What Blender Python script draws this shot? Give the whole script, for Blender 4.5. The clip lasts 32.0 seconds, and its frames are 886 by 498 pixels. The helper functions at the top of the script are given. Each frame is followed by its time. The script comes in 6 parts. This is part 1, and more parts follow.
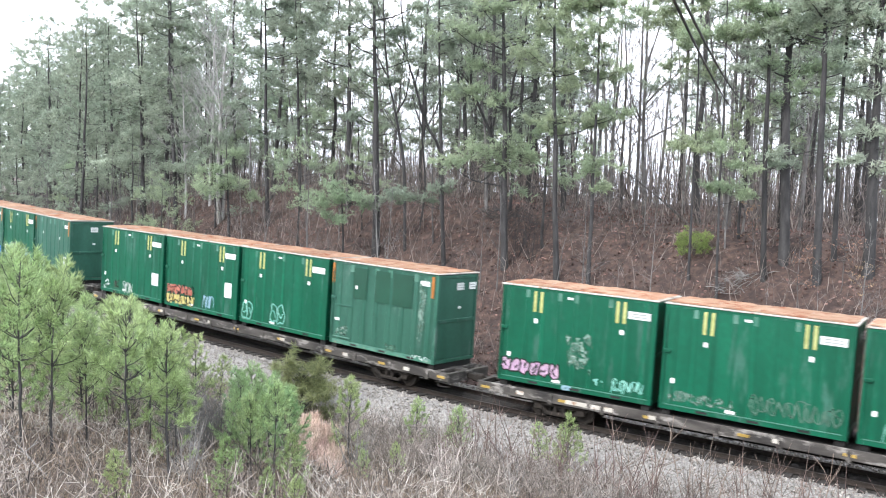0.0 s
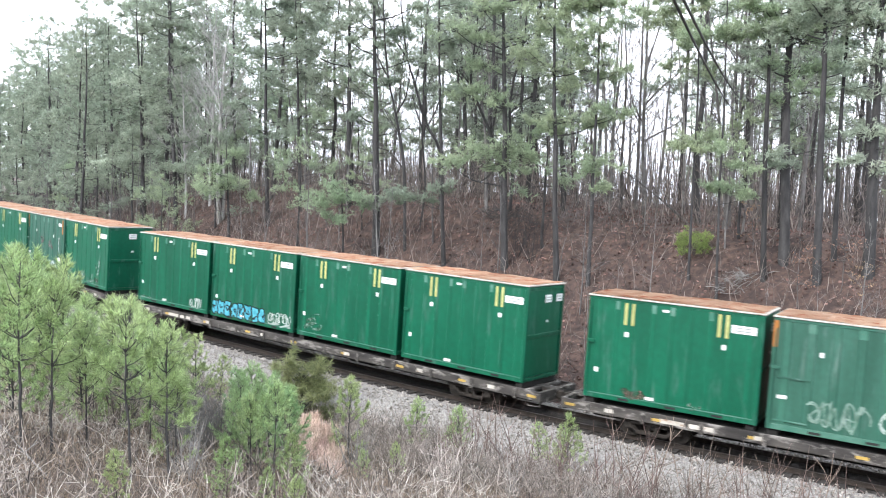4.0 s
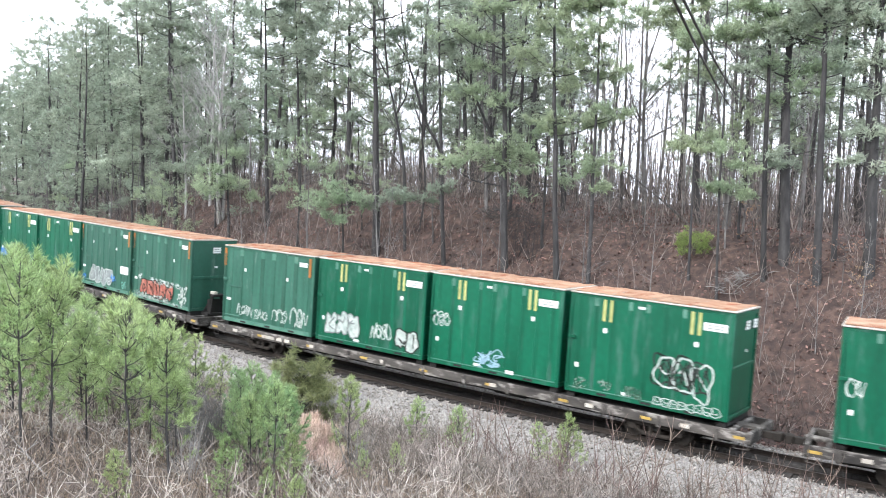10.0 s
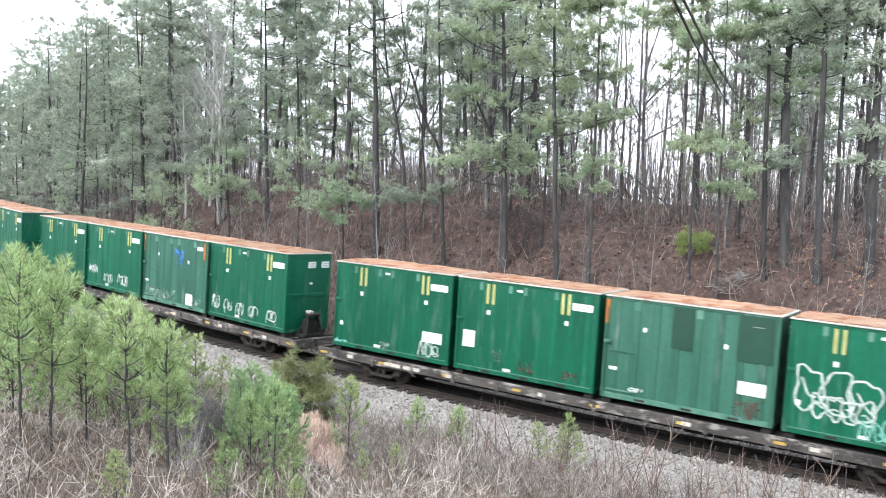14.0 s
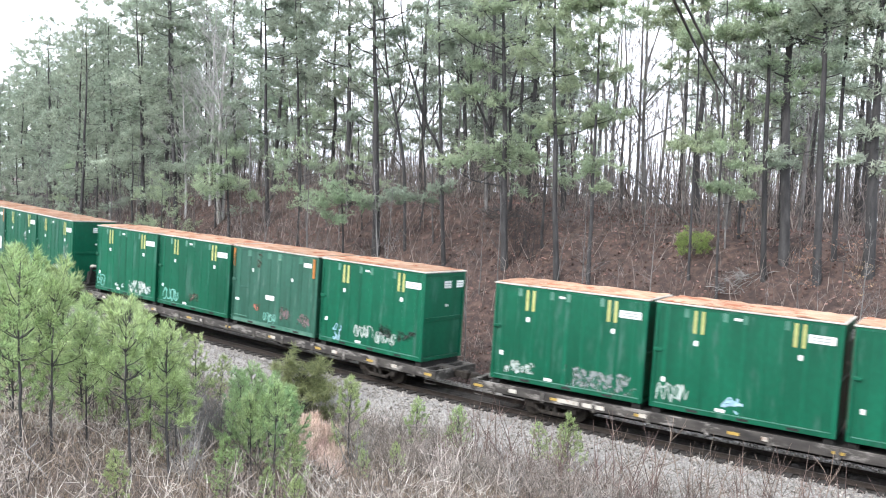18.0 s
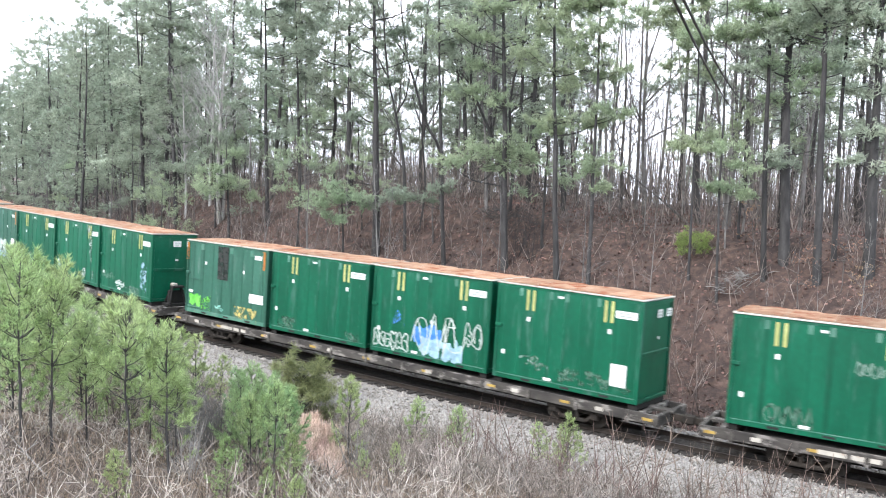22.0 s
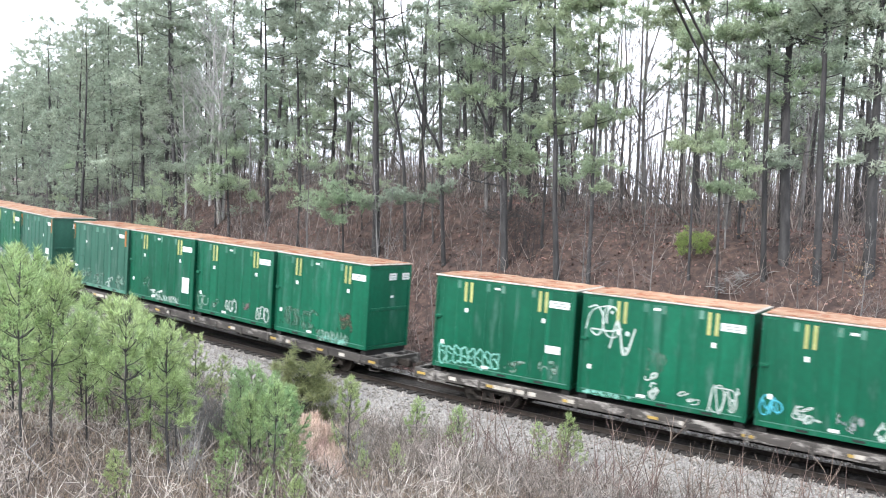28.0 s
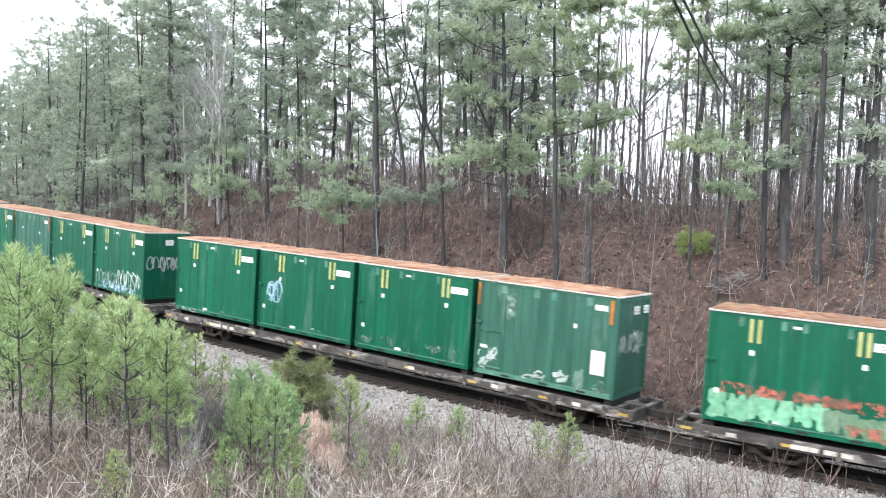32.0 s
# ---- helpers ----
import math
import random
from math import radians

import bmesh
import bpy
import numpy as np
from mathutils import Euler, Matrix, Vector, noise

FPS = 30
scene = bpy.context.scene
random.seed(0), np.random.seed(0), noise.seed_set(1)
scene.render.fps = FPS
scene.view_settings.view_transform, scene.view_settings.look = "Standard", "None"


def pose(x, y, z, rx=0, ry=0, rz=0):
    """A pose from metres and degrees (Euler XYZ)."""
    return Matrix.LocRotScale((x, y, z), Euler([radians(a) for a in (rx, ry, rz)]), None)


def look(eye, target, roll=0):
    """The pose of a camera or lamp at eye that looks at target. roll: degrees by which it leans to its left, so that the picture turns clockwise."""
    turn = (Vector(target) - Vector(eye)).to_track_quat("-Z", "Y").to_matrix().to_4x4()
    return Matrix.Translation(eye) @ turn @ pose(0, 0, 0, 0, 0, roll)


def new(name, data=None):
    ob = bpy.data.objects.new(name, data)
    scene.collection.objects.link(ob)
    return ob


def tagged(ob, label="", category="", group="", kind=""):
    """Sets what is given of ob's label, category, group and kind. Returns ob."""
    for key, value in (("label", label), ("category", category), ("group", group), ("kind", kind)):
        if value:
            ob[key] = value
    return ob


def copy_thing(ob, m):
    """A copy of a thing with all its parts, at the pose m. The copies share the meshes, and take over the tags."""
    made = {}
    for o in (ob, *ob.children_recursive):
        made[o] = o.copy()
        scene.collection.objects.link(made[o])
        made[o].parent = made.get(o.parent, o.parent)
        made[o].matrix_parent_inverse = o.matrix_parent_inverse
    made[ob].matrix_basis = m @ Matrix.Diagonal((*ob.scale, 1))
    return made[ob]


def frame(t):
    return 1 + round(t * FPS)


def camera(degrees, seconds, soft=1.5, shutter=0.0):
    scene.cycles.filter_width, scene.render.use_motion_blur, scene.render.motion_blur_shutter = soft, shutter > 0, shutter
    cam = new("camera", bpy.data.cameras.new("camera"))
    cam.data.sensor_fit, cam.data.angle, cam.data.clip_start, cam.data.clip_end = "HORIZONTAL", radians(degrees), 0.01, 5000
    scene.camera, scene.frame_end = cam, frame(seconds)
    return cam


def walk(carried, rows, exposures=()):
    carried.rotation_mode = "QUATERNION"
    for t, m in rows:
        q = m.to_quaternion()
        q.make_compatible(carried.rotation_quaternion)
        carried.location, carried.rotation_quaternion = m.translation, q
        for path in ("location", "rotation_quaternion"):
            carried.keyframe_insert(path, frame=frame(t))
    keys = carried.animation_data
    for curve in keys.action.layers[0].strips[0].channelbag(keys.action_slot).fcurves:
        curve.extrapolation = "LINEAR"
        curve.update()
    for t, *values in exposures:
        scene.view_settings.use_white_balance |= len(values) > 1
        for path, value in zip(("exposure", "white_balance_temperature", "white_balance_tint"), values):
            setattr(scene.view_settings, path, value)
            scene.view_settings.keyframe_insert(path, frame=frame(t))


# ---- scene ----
# The track runs along x near the origin, rail top at z = 0; the camera stands south of it on a slope.
cam = camera(53.19, 32.0, soft=1.05, shutter=0.2)
EYE = (0.0, -31.29, 9.27)
YAW, PITCH, ROLL = -0.5287, -0.0801, 1.80
AIM = (EYE[0] + math.sin(YAW) * math.cos(PITCH), EYE[1] + math.cos(YAW) * math.cos(PITCH), EYE[2] + math.sin(PITCH))
VIEW = look(EYE, AIM, ROLL)
walk(cam, [(0.0, VIEW), (32.0, VIEW)])

# ---- light: a bright overcast winter sky ----
SUN_EL, SUN_ROT = radians(42), radians(200)
world = bpy.data.worlds.new("overcast_sky")
world.use_nodes = True
scene.world = world
wn, wl = world.node_tree.nodes, world.node_tree.links
sky = wn.new("ShaderNodeTexSky")
sky.sky_type, sky.sun_disc, sky.sun_elevation, sky.sun_rotation = "NISHITA", False, SUN_EL, SUN_ROT
sky_gain = wn.new("ShaderNodeMix")
sky_gain.data_type = "RGBA"
sky_gain.inputs[0].default_value = 0.96
wl.new(sky.outputs[0], sky_gain.inputs[6])
cloud = wn.new("ShaderNodeTexNoise")
cloud.inputs["Scale"].default_value = 1.6
cloud_ramp = wn.new("ShaderNodeValToRGB")
cloud_ramp.color_ramp.elements[0].color = (8.5, 9.2, 10.5, 1)
cloud_ramp.color_ramp.elements[1].color = (10.2, 10.8, 11.9, 1)
wl.new(cloud.outputs["Fac"], cloud_ramp.inputs[0])
wl.new(cloud_ramp.outputs[0], sky_gain.inputs[7])
wl.new(sky_gain.outputs[2], wn["Background"].inputs[0])
wn["Background"].inputs[1].default_value = 0.11
sun = new("sun", bpy.data.lights.new("sun", "SUN"))
sun.data.energy, sun.data.angle, sun.data.color = 1.5, radians(25), (1.0, 0.97, 0.93)
sun.matrix_world = look((0, 0, 60), (0 - math.sin(SUN_ROT) * math.cos(SUN_EL) * 10, -math.cos(SUN_ROT) * math.cos(SUN_EL) * 10, 60 - math.sin(SUN_EL) * 10))
scene.view_settings.exposure = 1.6

# ---- the line of the track ----
R, ARC0, ARC1 = 209.6, -95.0, 55.0      # radius, and where the curve begins and ends
BANK = 1.77                           # degrees of superelevation
GRADE = -0.0196                       # the line falls eastwards
CAR_PITCH, BOX_L, BOX_GAP, BOX_H, BOX_W, BOX_Z = 28.242, 6.10, 0.282, 3.69, 2.69, 1.25
HALF = (4 * BOX_L + 3 * BOX_GAP) / 2


def on_track(s, n=0.0):
    """Place and heading at s metres along the track, n metres to its far side."""
    c = min(max(s, ARC0), ARC1)
    a = c / R
    x, y = R * math.sin(a) + (s - c) * math.cos(a), R * (1 - math.cos(a)) + (s - c) * math.sin(a)
    return x - n * math.sin(a), y + n * math.cos(a), a


def track_coords(x, y):
    """s and n of points, as arrays."""
    a = np.clip(np.arctan2(x, R - y), ARC0 / R, ARC1 / R)
    px, py = R * np.sin(a), R * (1 - np.cos(a))
    dx, dy = x - px, y - py
    along = dx * np.cos(a) + dy * np.sin(a)
    return a * R + along, -dx * np.sin(a) + dy * np.cos(a)


def rail_z(s):
    """Height of the rails: an even grade past the wood, level further out."""
    return GRADE * min(max(s, -170.0), 110.0)


def smooth(a, b, v):
    t = np.clip((v - a) / (b - a), 0, 1)
    return t * t * (3 - 2 * t)


def lumps(x, y, size):
    """Smooth uneven ground, about -1 to 1."""
    u, v = x / size, y / size
    return (np.sin(u * 1.7 + 1.3 * np.sin(v * 1.1)) + np.sin(v * 1.9 + 1.7 * np.sin(u * 0.7 + 2)) + np.sin(u * 0.9 - v * 1.3 + 1)) / 3


def terrain(x, y):
    """Height of the ground."""
    x, y = np.asarray(x, float), np.asarray(y, float)
    s, n = track_coords(x, y)
    m = np.abs(n)
    bed = -0.188 - 0.785 * smooth(1.7, 3.7, m)
    near = 0.22 * np.maximum(-n - 6.2, 0) + 1.1 * np.maximum(-n - 25.6, 0) + 0.25 * lumps(x, y, 3.1) * smooth(5, 9, -n)
    near = np.minimum(near, 8.8)
    crest = 0.9 + 7.1 * smooth(-110, -52, s)
    far = crest * smooth(4.0, 18.5, n) - 0.06 * np.clip(n - 34, 0, 300) - 0.03 * np.clip(n - 334, 0, 2200) + (0.35 * lumps(x, y, 4.3) + 0.5 * lumps(x, y, 11.0)) * smooth(4.5, 10, n)
    return GRADE * np.clip(s, -170, 110) + bed + np.where(n < 0, near, far)


def ground_z(x, y):
    return float(terrain(np.array([x]), np.array([y]))[0])


# ---- materials ----
def surface(name, dark, light, scale=2.0, rough=0.8, metal=0.0, bump=0.3, fine=45.0, spots=None, stretch=(1, 1, 1), vary=0.12, island=0.0, translucent=0.0):
    """A procedural material: two tones in large patches, fine grain, optional spots (colour, amount, scale) and a change from piece to piece."""
    m = bpy.data.materials.new(name)
    m.use_nodes = True
    nt = m.node_tree
    n, l = nt.nodes, nt.links
    bsdf = n["Principled BSDF"]
    bsdf.inputs["Roughness"].default_value, bsdf.inputs["Metallic"].default_value = rough, metal
    coord = n.new("ShaderNodeTexCoord")
    mapping = n.new("ShaderNodeMapping")
    mapping.inputs["Scale"].default_value = stretch
    l.new(coord.outputs["Object"], mapping.inputs[0])
    info = n.new("ShaderNodeObjectInfo")
    shift = n.new("ShaderNodeMath")
    shift.operation = "MULTIPLY"
    shift.inputs[1].default_value = 37.0
    l.new(info.outputs["Random"], shift.inputs[0])
    big = n.new("ShaderNodeTexNoise")
    big.noise_dimensions = "4D"
    big.inputs["Scale"].default_value, big.inputs["Detail"].default_value = scale, 5.0
    l.new(mapping.outputs[0], big.inputs["Vector"])
    l.new(shift.outputs[0], big.inputs["W"])
    ramp = n.new("ShaderNodeValToRGB")
    ramp.color_ramp.elements[0].position, ramp.color_ramp.elements[1].position = 0.32, 0.68
    ramp.color_ramp.elements[0].color, ramp.color_ramp.elements[1].color = (*dark, 1), (*light, 1)
    l.new(big.outputs["Fac"], ramp.inputs[0])
    colour = ramp.outputs[0]
    if spots:
        sc, amount, ss = spots
        sp = n.new("ShaderNodeTexNoise")
        sp.noise_dimensions = "4D"
        sp.inputs["Scale"].default_value, sp.inputs["Detail"].default_value, sp.inputs["Roughness"].default_value = ss, 8.0, 0.65
        l.new(mapping.outputs[0], sp.inputs["Vector"])
        l.new(shift.outputs[0], sp.inputs["W"])
        sr = n.new("ShaderNodeValToRGB")
        sr.color_ramp.elements[0].position, sr.color_ramp.elements[1].position = 0.72 - amount * 0.45, 0.80 - amount * 0.40
        l.new(sp.outputs["Fac"], sr.inputs[0])
        mx = n.new("ShaderNodeMix")
        mx.data_type = "RGBA"
        l.new(sr.outputs[0], mx.inputs[0])
        l.new(colour, mx.inputs[6])
        mx.inputs[7].default_value = (*sc, 1)
        colour = mx.outputs[2]
    grain = n.new("ShaderNodeTexNoise")
    grain.inputs["Scale"].default_value, grain.inputs["Detail"].default_value = fine, 3.0
    l.new(coord.outputs["Object"], grain.inputs["Vector"])
    hsv = n.new("ShaderNodeHueSaturation")
    value = n.new("ShaderNodeMapRange")
    value.inputs[3].default_value, value.inputs[4].default_value = 1 - vary, 1 + vary
    if island:
        geo = n.new("ShaderNodeNewGeometry")
        value.inputs[3].default_value, value.inputs[4].default_value = 1 - island, 1 + island
        l.new(geo.outputs["Random Per Island"], value.inputs[0])
        hue = n.new("ShaderNodeMapRange")
        hue.inputs[3].default_value, hue.inputs[4].default_value = 0.482, 0.518
        l.new(info.outputs["Random"], hue.inputs[0])
        l.new(hue.outputs[0], hsv.inputs["Hue"])
    else:
        l.new(info.outputs["Random"], value.inputs[0])
    gm = n.new("ShaderNodeMapRange")
    gm.inputs[3].default_value, gm.inputs[4].default_value = 0.78, 1.22
    l.new(grain.outputs["Fac"], gm.inputs[0])
    mul = n.new("ShaderNodeMath")
    mul.operation = "MULTIPLY"
    l.new(value.outputs[0], mul.inputs[0])
    l.new(gm.outputs[0], mul.inputs[1])
    l.new(mul.outputs[0], hsv.inputs["Value"])
    l.new(colour, hsv.inputs["Color"])
    l.new(hsv.outputs[0], bsdf.inputs["Base Color"])
    if bump:
        b = n.new("ShaderNodeBump")
        b.inputs["Strength"].default_value, b.inputs["Distance"].default_value = bump, 0.02
        l.new(grain.outputs["Fac"], b.inputs["Height"])
        l.new(b.outputs[0], bsdf.inputs["Normal"])
    if translucent:
        tr = n.new("ShaderNodeBsdfTranslucent")
        l.new(hsv.outputs[0], tr.inputs[0])
        ms = n.new("ShaderNodeMixShader")
        ms.inputs[0].default_value = translucent
        l.new(bsdf.outputs[0], ms.inputs[1])
        l.new(tr.outputs[0], ms.inputs[2])
        l.new(ms.outputs[0], n["Material Output"].inputs[0])
    return m


M = {}
M["green"] = surface("dark_green_paint", (0.0013, 0.0612, 0.0322), (0.0026, 0.0941, 0.0500), 1.1, 0.42, 0, 0.10, 5, ((0.034, 0.108, 0.078), 0.38, 2.0), (1, 1, 0.20), 0.12)
M["green"].node_tree.nodes["Principled BSDF"].inputs["Specular IOR Level"].default_value = 0.32
M["faded"] = surface("faded_green_paint", (0.0057, 0.0595, 0.0368), (0.0228, 0.1004, 0.0681), 1.2, 0.55, 0, 0.08, 6, ((0.075, 0.135, 0.112), 0.32, 1.8), (1.6, 1, 0.22), 0.10)
M["rail_green"] = surface("worn_green_rail", (0.0256, 0.1190, 0.0799), (0.0896, 0.1904, 0.1476), 2.0, 0.5, 0, 0.1, 30, ((0.25, 0.20, 0.14), 0.25, 6.0))
M["rim"] = surface("pale_lid_rim", (0.32, 0.30, 0.26), (0.50, 0.47, 0.42), 2.0, 0.7, 0, 0.2, 30, ((0.20, 0.09, 0.04), 0.35, 5.0))
M["lid"] = surface("rusty_orange_lid", (0.39, 0.205, 0.12), (0.53, 0.365, 0.255), 1.3, 0.8, 0, 0.3, 12, ((0.33, 0.105, 0.045), 0.46, 1.7), (1, 1, 1), 0.12)
M["yellow"] = surface("yellow_reflective_tape", (0.2904, 0.2976, 0.0935), (0.3960, 0.3999, 0.1650), 5, 0.45, 0, 0.05, 40)
M["gold"] = surface("grimy_amber_reflector", (0.26, 0.17, 0.035), (0.42, 0.29, 0.075), 5, 0.4, 0, 0.05, 40)
M["orange"] = surface("orange_tape", (0.2610, 0.0935, 0.0160), (0.3420, 0.1360, 0.0280), 5, 0.5, 0, 0.05, 40)
M["white"] = surface("white_placard", (0.50, 0.53, 0.51), (0.66, 0.68, 0.66), 5, 0.55, 0, 0.05, 40)
M["ink"] = surface("faded_black_print", (0.18, 0.20, 0.19), (0.28, 0.30, 0.29), 5, 0.6, 0, 0, 40)
M["patch"] = surface("repaint_dark_green", (0.003, 0.038, 0.021), (0.004, 0.048, 0.027), 2, 0.5, 0, 0.05, 20)
M["dark"] = surface("dark_opening", (0.012, 0.013, 0.012), (0.02, 0.02, 0.02), 3, 0.9)
M["sill"] = surface("weathered_car_steel", (0.016, 0.014, 0.013), (0.075, 0.067, 0.060), 1.6, 0.8, 0, 0.2, 25, ((0.22, 0.205, 0.19), 0.44, 2.2), (0.6, 1, 1.6), 0.2)
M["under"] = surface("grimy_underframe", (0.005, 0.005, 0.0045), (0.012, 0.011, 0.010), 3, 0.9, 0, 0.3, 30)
M["wheel"] = surface("brown_wheel_steel", (0.012, 0.010, 0.008), (0.03, 0.023, 0.018), 4, 0.7, 0.3, 0.2, 40)
# rail and tie tones are taken darker, to carry the shade beneath the train
M["tread"] = surface("bright_rail_steel", (0.105, 0.098, 0.091), (0.158, 0.150, 0.143), 3, 0.35, 0.9, 0.05, 60)
M["rail"] = surface("rusty_rail_web", (0.016, 0.012, 0.010), (0.036, 0.026, 0.020), 4, 0.8, 0.2, 0.2, 60)
M["tie"] = surface("creosoted_tie_wood", (0.012, 0.010, 0.009), (0.034, 0.029, 0.026), 3, 0.9, 0, 0.5, 30, None, (0.3, 3, 3), 0.25)
M["stone"] = surface("grey_ballast_stone", (0.1522, 0.1374, 0.1242), (0.2835, 0.2586, 0.2347), 6, 0.9, 0, 0.3, 40, None, (1, 1, 1), 0.1, 0.45)


def ground_material():
    """Leaf litter beyond the track, gravel on the bed, dry grass and soil on the near slope: mixed by the distance from the track, stored on the mesh."""
    m = bpy.data.materials.new("forest_floor")
    m.use_nodes = True
    n, l = m.node_tree.nodes, m.node_tree.links
    bsdf = n["Principled BSDF"]
    bsdf.inputs["Roughness"].default_value = 0.95
    coord = n.new("ShaderNodeTexCoord")

    def tone(scale, stops, detail=7.0):
        t = n.new("ShaderNodeTexNoise")
        t.inputs["Scale"].default_value, t.inputs["Detail"].default_value, t.inputs["Roughness"].default_value = scale, detail, 0.7
        l.new(coord.outputs["Object"], t.inputs["Vector"])
        r = n.new("ShaderNodeValToRGB")
        while len(r.color_ramp.elements) < len(stops):
            r.color_ramp.elements.new(0.5)
        for e, (p, c) in zip(r.color_ramp.elements, stops):
            e.position, e.color = p, (*c, 1)
        l.new(t.outputs["Fac"], r.inputs[0])
        return r.outputs[0], t.outputs["Fac"]

    litter, hgt = tone(2.2, [(0.30, (0.015, 0.010, 0.009)), (0.46, (0.040, 0.025, 0.021)), (0.58, (0.073, 0.045, 0.036)), (0.72, (0.12, 0.080, 0.066))])
    gravel, _ = tone(14.0, [(0.32, (0.080, 0.076, 0.071)), (0.5, (0.19, 0.180, 0.170)), (0.68, (0.31, 0.298, 0.282))], 4)
    straw, _ = tone(1.3, [(0.30, (0.024, 0.019, 0.017)), (0.5, (0.068, 0.053, 0.044)), (0.66, (0.15, 0.118, 0.096))])

    def mix(fac, a, b):
        x = n.new("ShaderNodeMix")
        x.data_type = "RGBA"
        l.new(fac, x.inputs[0])
        l.new(a, x.inputs[6])
        l.new(b, x.inputs[7])
        return x.outputs[2]

    att = n.new("ShaderNodeAttribute")
    att.attribute_name = "zone"
    sep = n.new("ShaderNodeSeparateColor")
    l.new(att.outputs["Color"], sep.inputs[0])
    edge = n.new("ShaderNodeTexNoise")
    edge.inputs["Scale"].default_value, edge.inputs["Detail"].default_value = 1.1, 6
    l.new(coord.outputs["Object"], edge.inputs["Vector"])

    def ragged(v):
        a = n.new("ShaderNodeMath")
        a.operation = "ADD"
        l.new(v, a.inputs[0])
        l.new(edge.outputs["Fac"], a.inputs[1])
        r = n.new("ShaderNodeMapRange")
        r.inputs[1].default_value, r.inputs[2].default_value = 0.9, 1.1
        l.new(a.outputs[0], r.inputs[0])
        return r.outputs[0]

    c = mix(ragged(sep.outputs[0]), litter, straw)
    c = mix(ragged(sep.outputs[1]), c, gravel)
    # oil-dark bed, with the shade under the train painted into it
    oily_shaded, _ = tone(5.0, [(0.35, (0.014, 0.012, 0.011)), (0.65, (0.045, 0.040, 0.036))], 5)
    c = mix(ragged(sep.outputs[2]), c, oily_shaded)
    l.new(c, bsdf.inputs["Base Color"])
    b = n.new("ShaderNodeBump")
    b.inputs["Strength"].default_value, b.inputs["Distance"].default_value = 0.9, 0.12
    l.new(hgt, b.inputs["Height"])
    l.new(b.outputs[0], bsdf.inputs["Normal"])
    return m


M["ground"] = ground_material()
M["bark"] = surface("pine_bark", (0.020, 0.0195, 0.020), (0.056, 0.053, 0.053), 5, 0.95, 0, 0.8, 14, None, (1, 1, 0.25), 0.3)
# grey bark and needles are lightened and cooled, putting haze into their colour
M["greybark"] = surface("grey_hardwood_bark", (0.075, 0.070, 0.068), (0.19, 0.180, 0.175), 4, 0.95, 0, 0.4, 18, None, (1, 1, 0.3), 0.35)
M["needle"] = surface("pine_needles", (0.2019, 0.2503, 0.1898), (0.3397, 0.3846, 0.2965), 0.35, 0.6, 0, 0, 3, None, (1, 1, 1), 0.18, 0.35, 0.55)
# the same needles lightened in colour, to offset shade inside dense plates
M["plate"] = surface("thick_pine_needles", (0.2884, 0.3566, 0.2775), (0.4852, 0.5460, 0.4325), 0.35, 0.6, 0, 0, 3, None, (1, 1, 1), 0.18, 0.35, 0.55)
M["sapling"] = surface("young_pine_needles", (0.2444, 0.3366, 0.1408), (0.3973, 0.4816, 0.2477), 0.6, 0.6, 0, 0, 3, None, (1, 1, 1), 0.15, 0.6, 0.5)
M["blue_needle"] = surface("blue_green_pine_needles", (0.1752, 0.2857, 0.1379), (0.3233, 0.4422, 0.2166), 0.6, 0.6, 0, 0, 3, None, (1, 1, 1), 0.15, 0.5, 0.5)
M["stem"] = surface("dry_brush_stems", (0.103, 0.085, 0.074), (0.333, 0.292, 0.260), 2, 0.9, 0, 0, 10, None, (1, 1, 1), 0.2, 0.75)
M["grass"] = surface("dry_tan_grass", (0.147, 0.115, 0.088), (0.353, 0.285, 0.220), 0.5, 0.9, 0, 0, 10, None, (1, 1, 1), 0.2, 0.7, 0.2)
M["leaf"] = surface("fallen_brown_leaves", (0.0620, 0.0363, 0.0315), (0.1938, 0.1188, 0.0980), 0.5, 0.9, 0, 0, 10, None, (1, 1, 1), 0.2, 0.6)
M["bank_stem"] = surface("dark_undergrowth_stems", (0.055, 0.042, 0.038), (0.25, 0.208, 0.19), 2, 0.9, 0, 0, 10, None, (1, 1, 1), 0.2, 0.7)
M["pale"] = surface("bleached_twigs", (0.3250, 0.2860, 0.2574), (0.6500, 0.5980, 0.5544), 2, 0.9, 0, 0, 10, None, (1, 1, 1), 0.2, 0.35)
# pine needles in a brighter, yellower tone: sunlight painted into the boughs
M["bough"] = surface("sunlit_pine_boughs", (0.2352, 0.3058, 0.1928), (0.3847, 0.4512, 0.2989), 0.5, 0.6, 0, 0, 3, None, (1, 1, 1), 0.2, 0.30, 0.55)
M["bush"] = surface("olive_bush_needles", (0.165, 0.200, 0.090), (0.255, 0.290, 0.150), 1, 0.7, 0, 0, 3, None, (1, 1, 1), 0.1, 0.4, 0.55)
M["yellow_needle"] = surface("yellow_green_needles", (0.20, 0.27, 0.080), (0.30, 0.36, 0.13), 0.5, 0.6, 0, 0, 3, None, (1, 1, 1), 0.1, 0.3, 0.5)
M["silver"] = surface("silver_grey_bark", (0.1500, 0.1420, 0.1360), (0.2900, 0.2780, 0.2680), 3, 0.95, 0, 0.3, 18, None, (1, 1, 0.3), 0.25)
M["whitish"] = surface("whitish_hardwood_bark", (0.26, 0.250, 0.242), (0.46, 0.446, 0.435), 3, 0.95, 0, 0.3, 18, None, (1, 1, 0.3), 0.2)
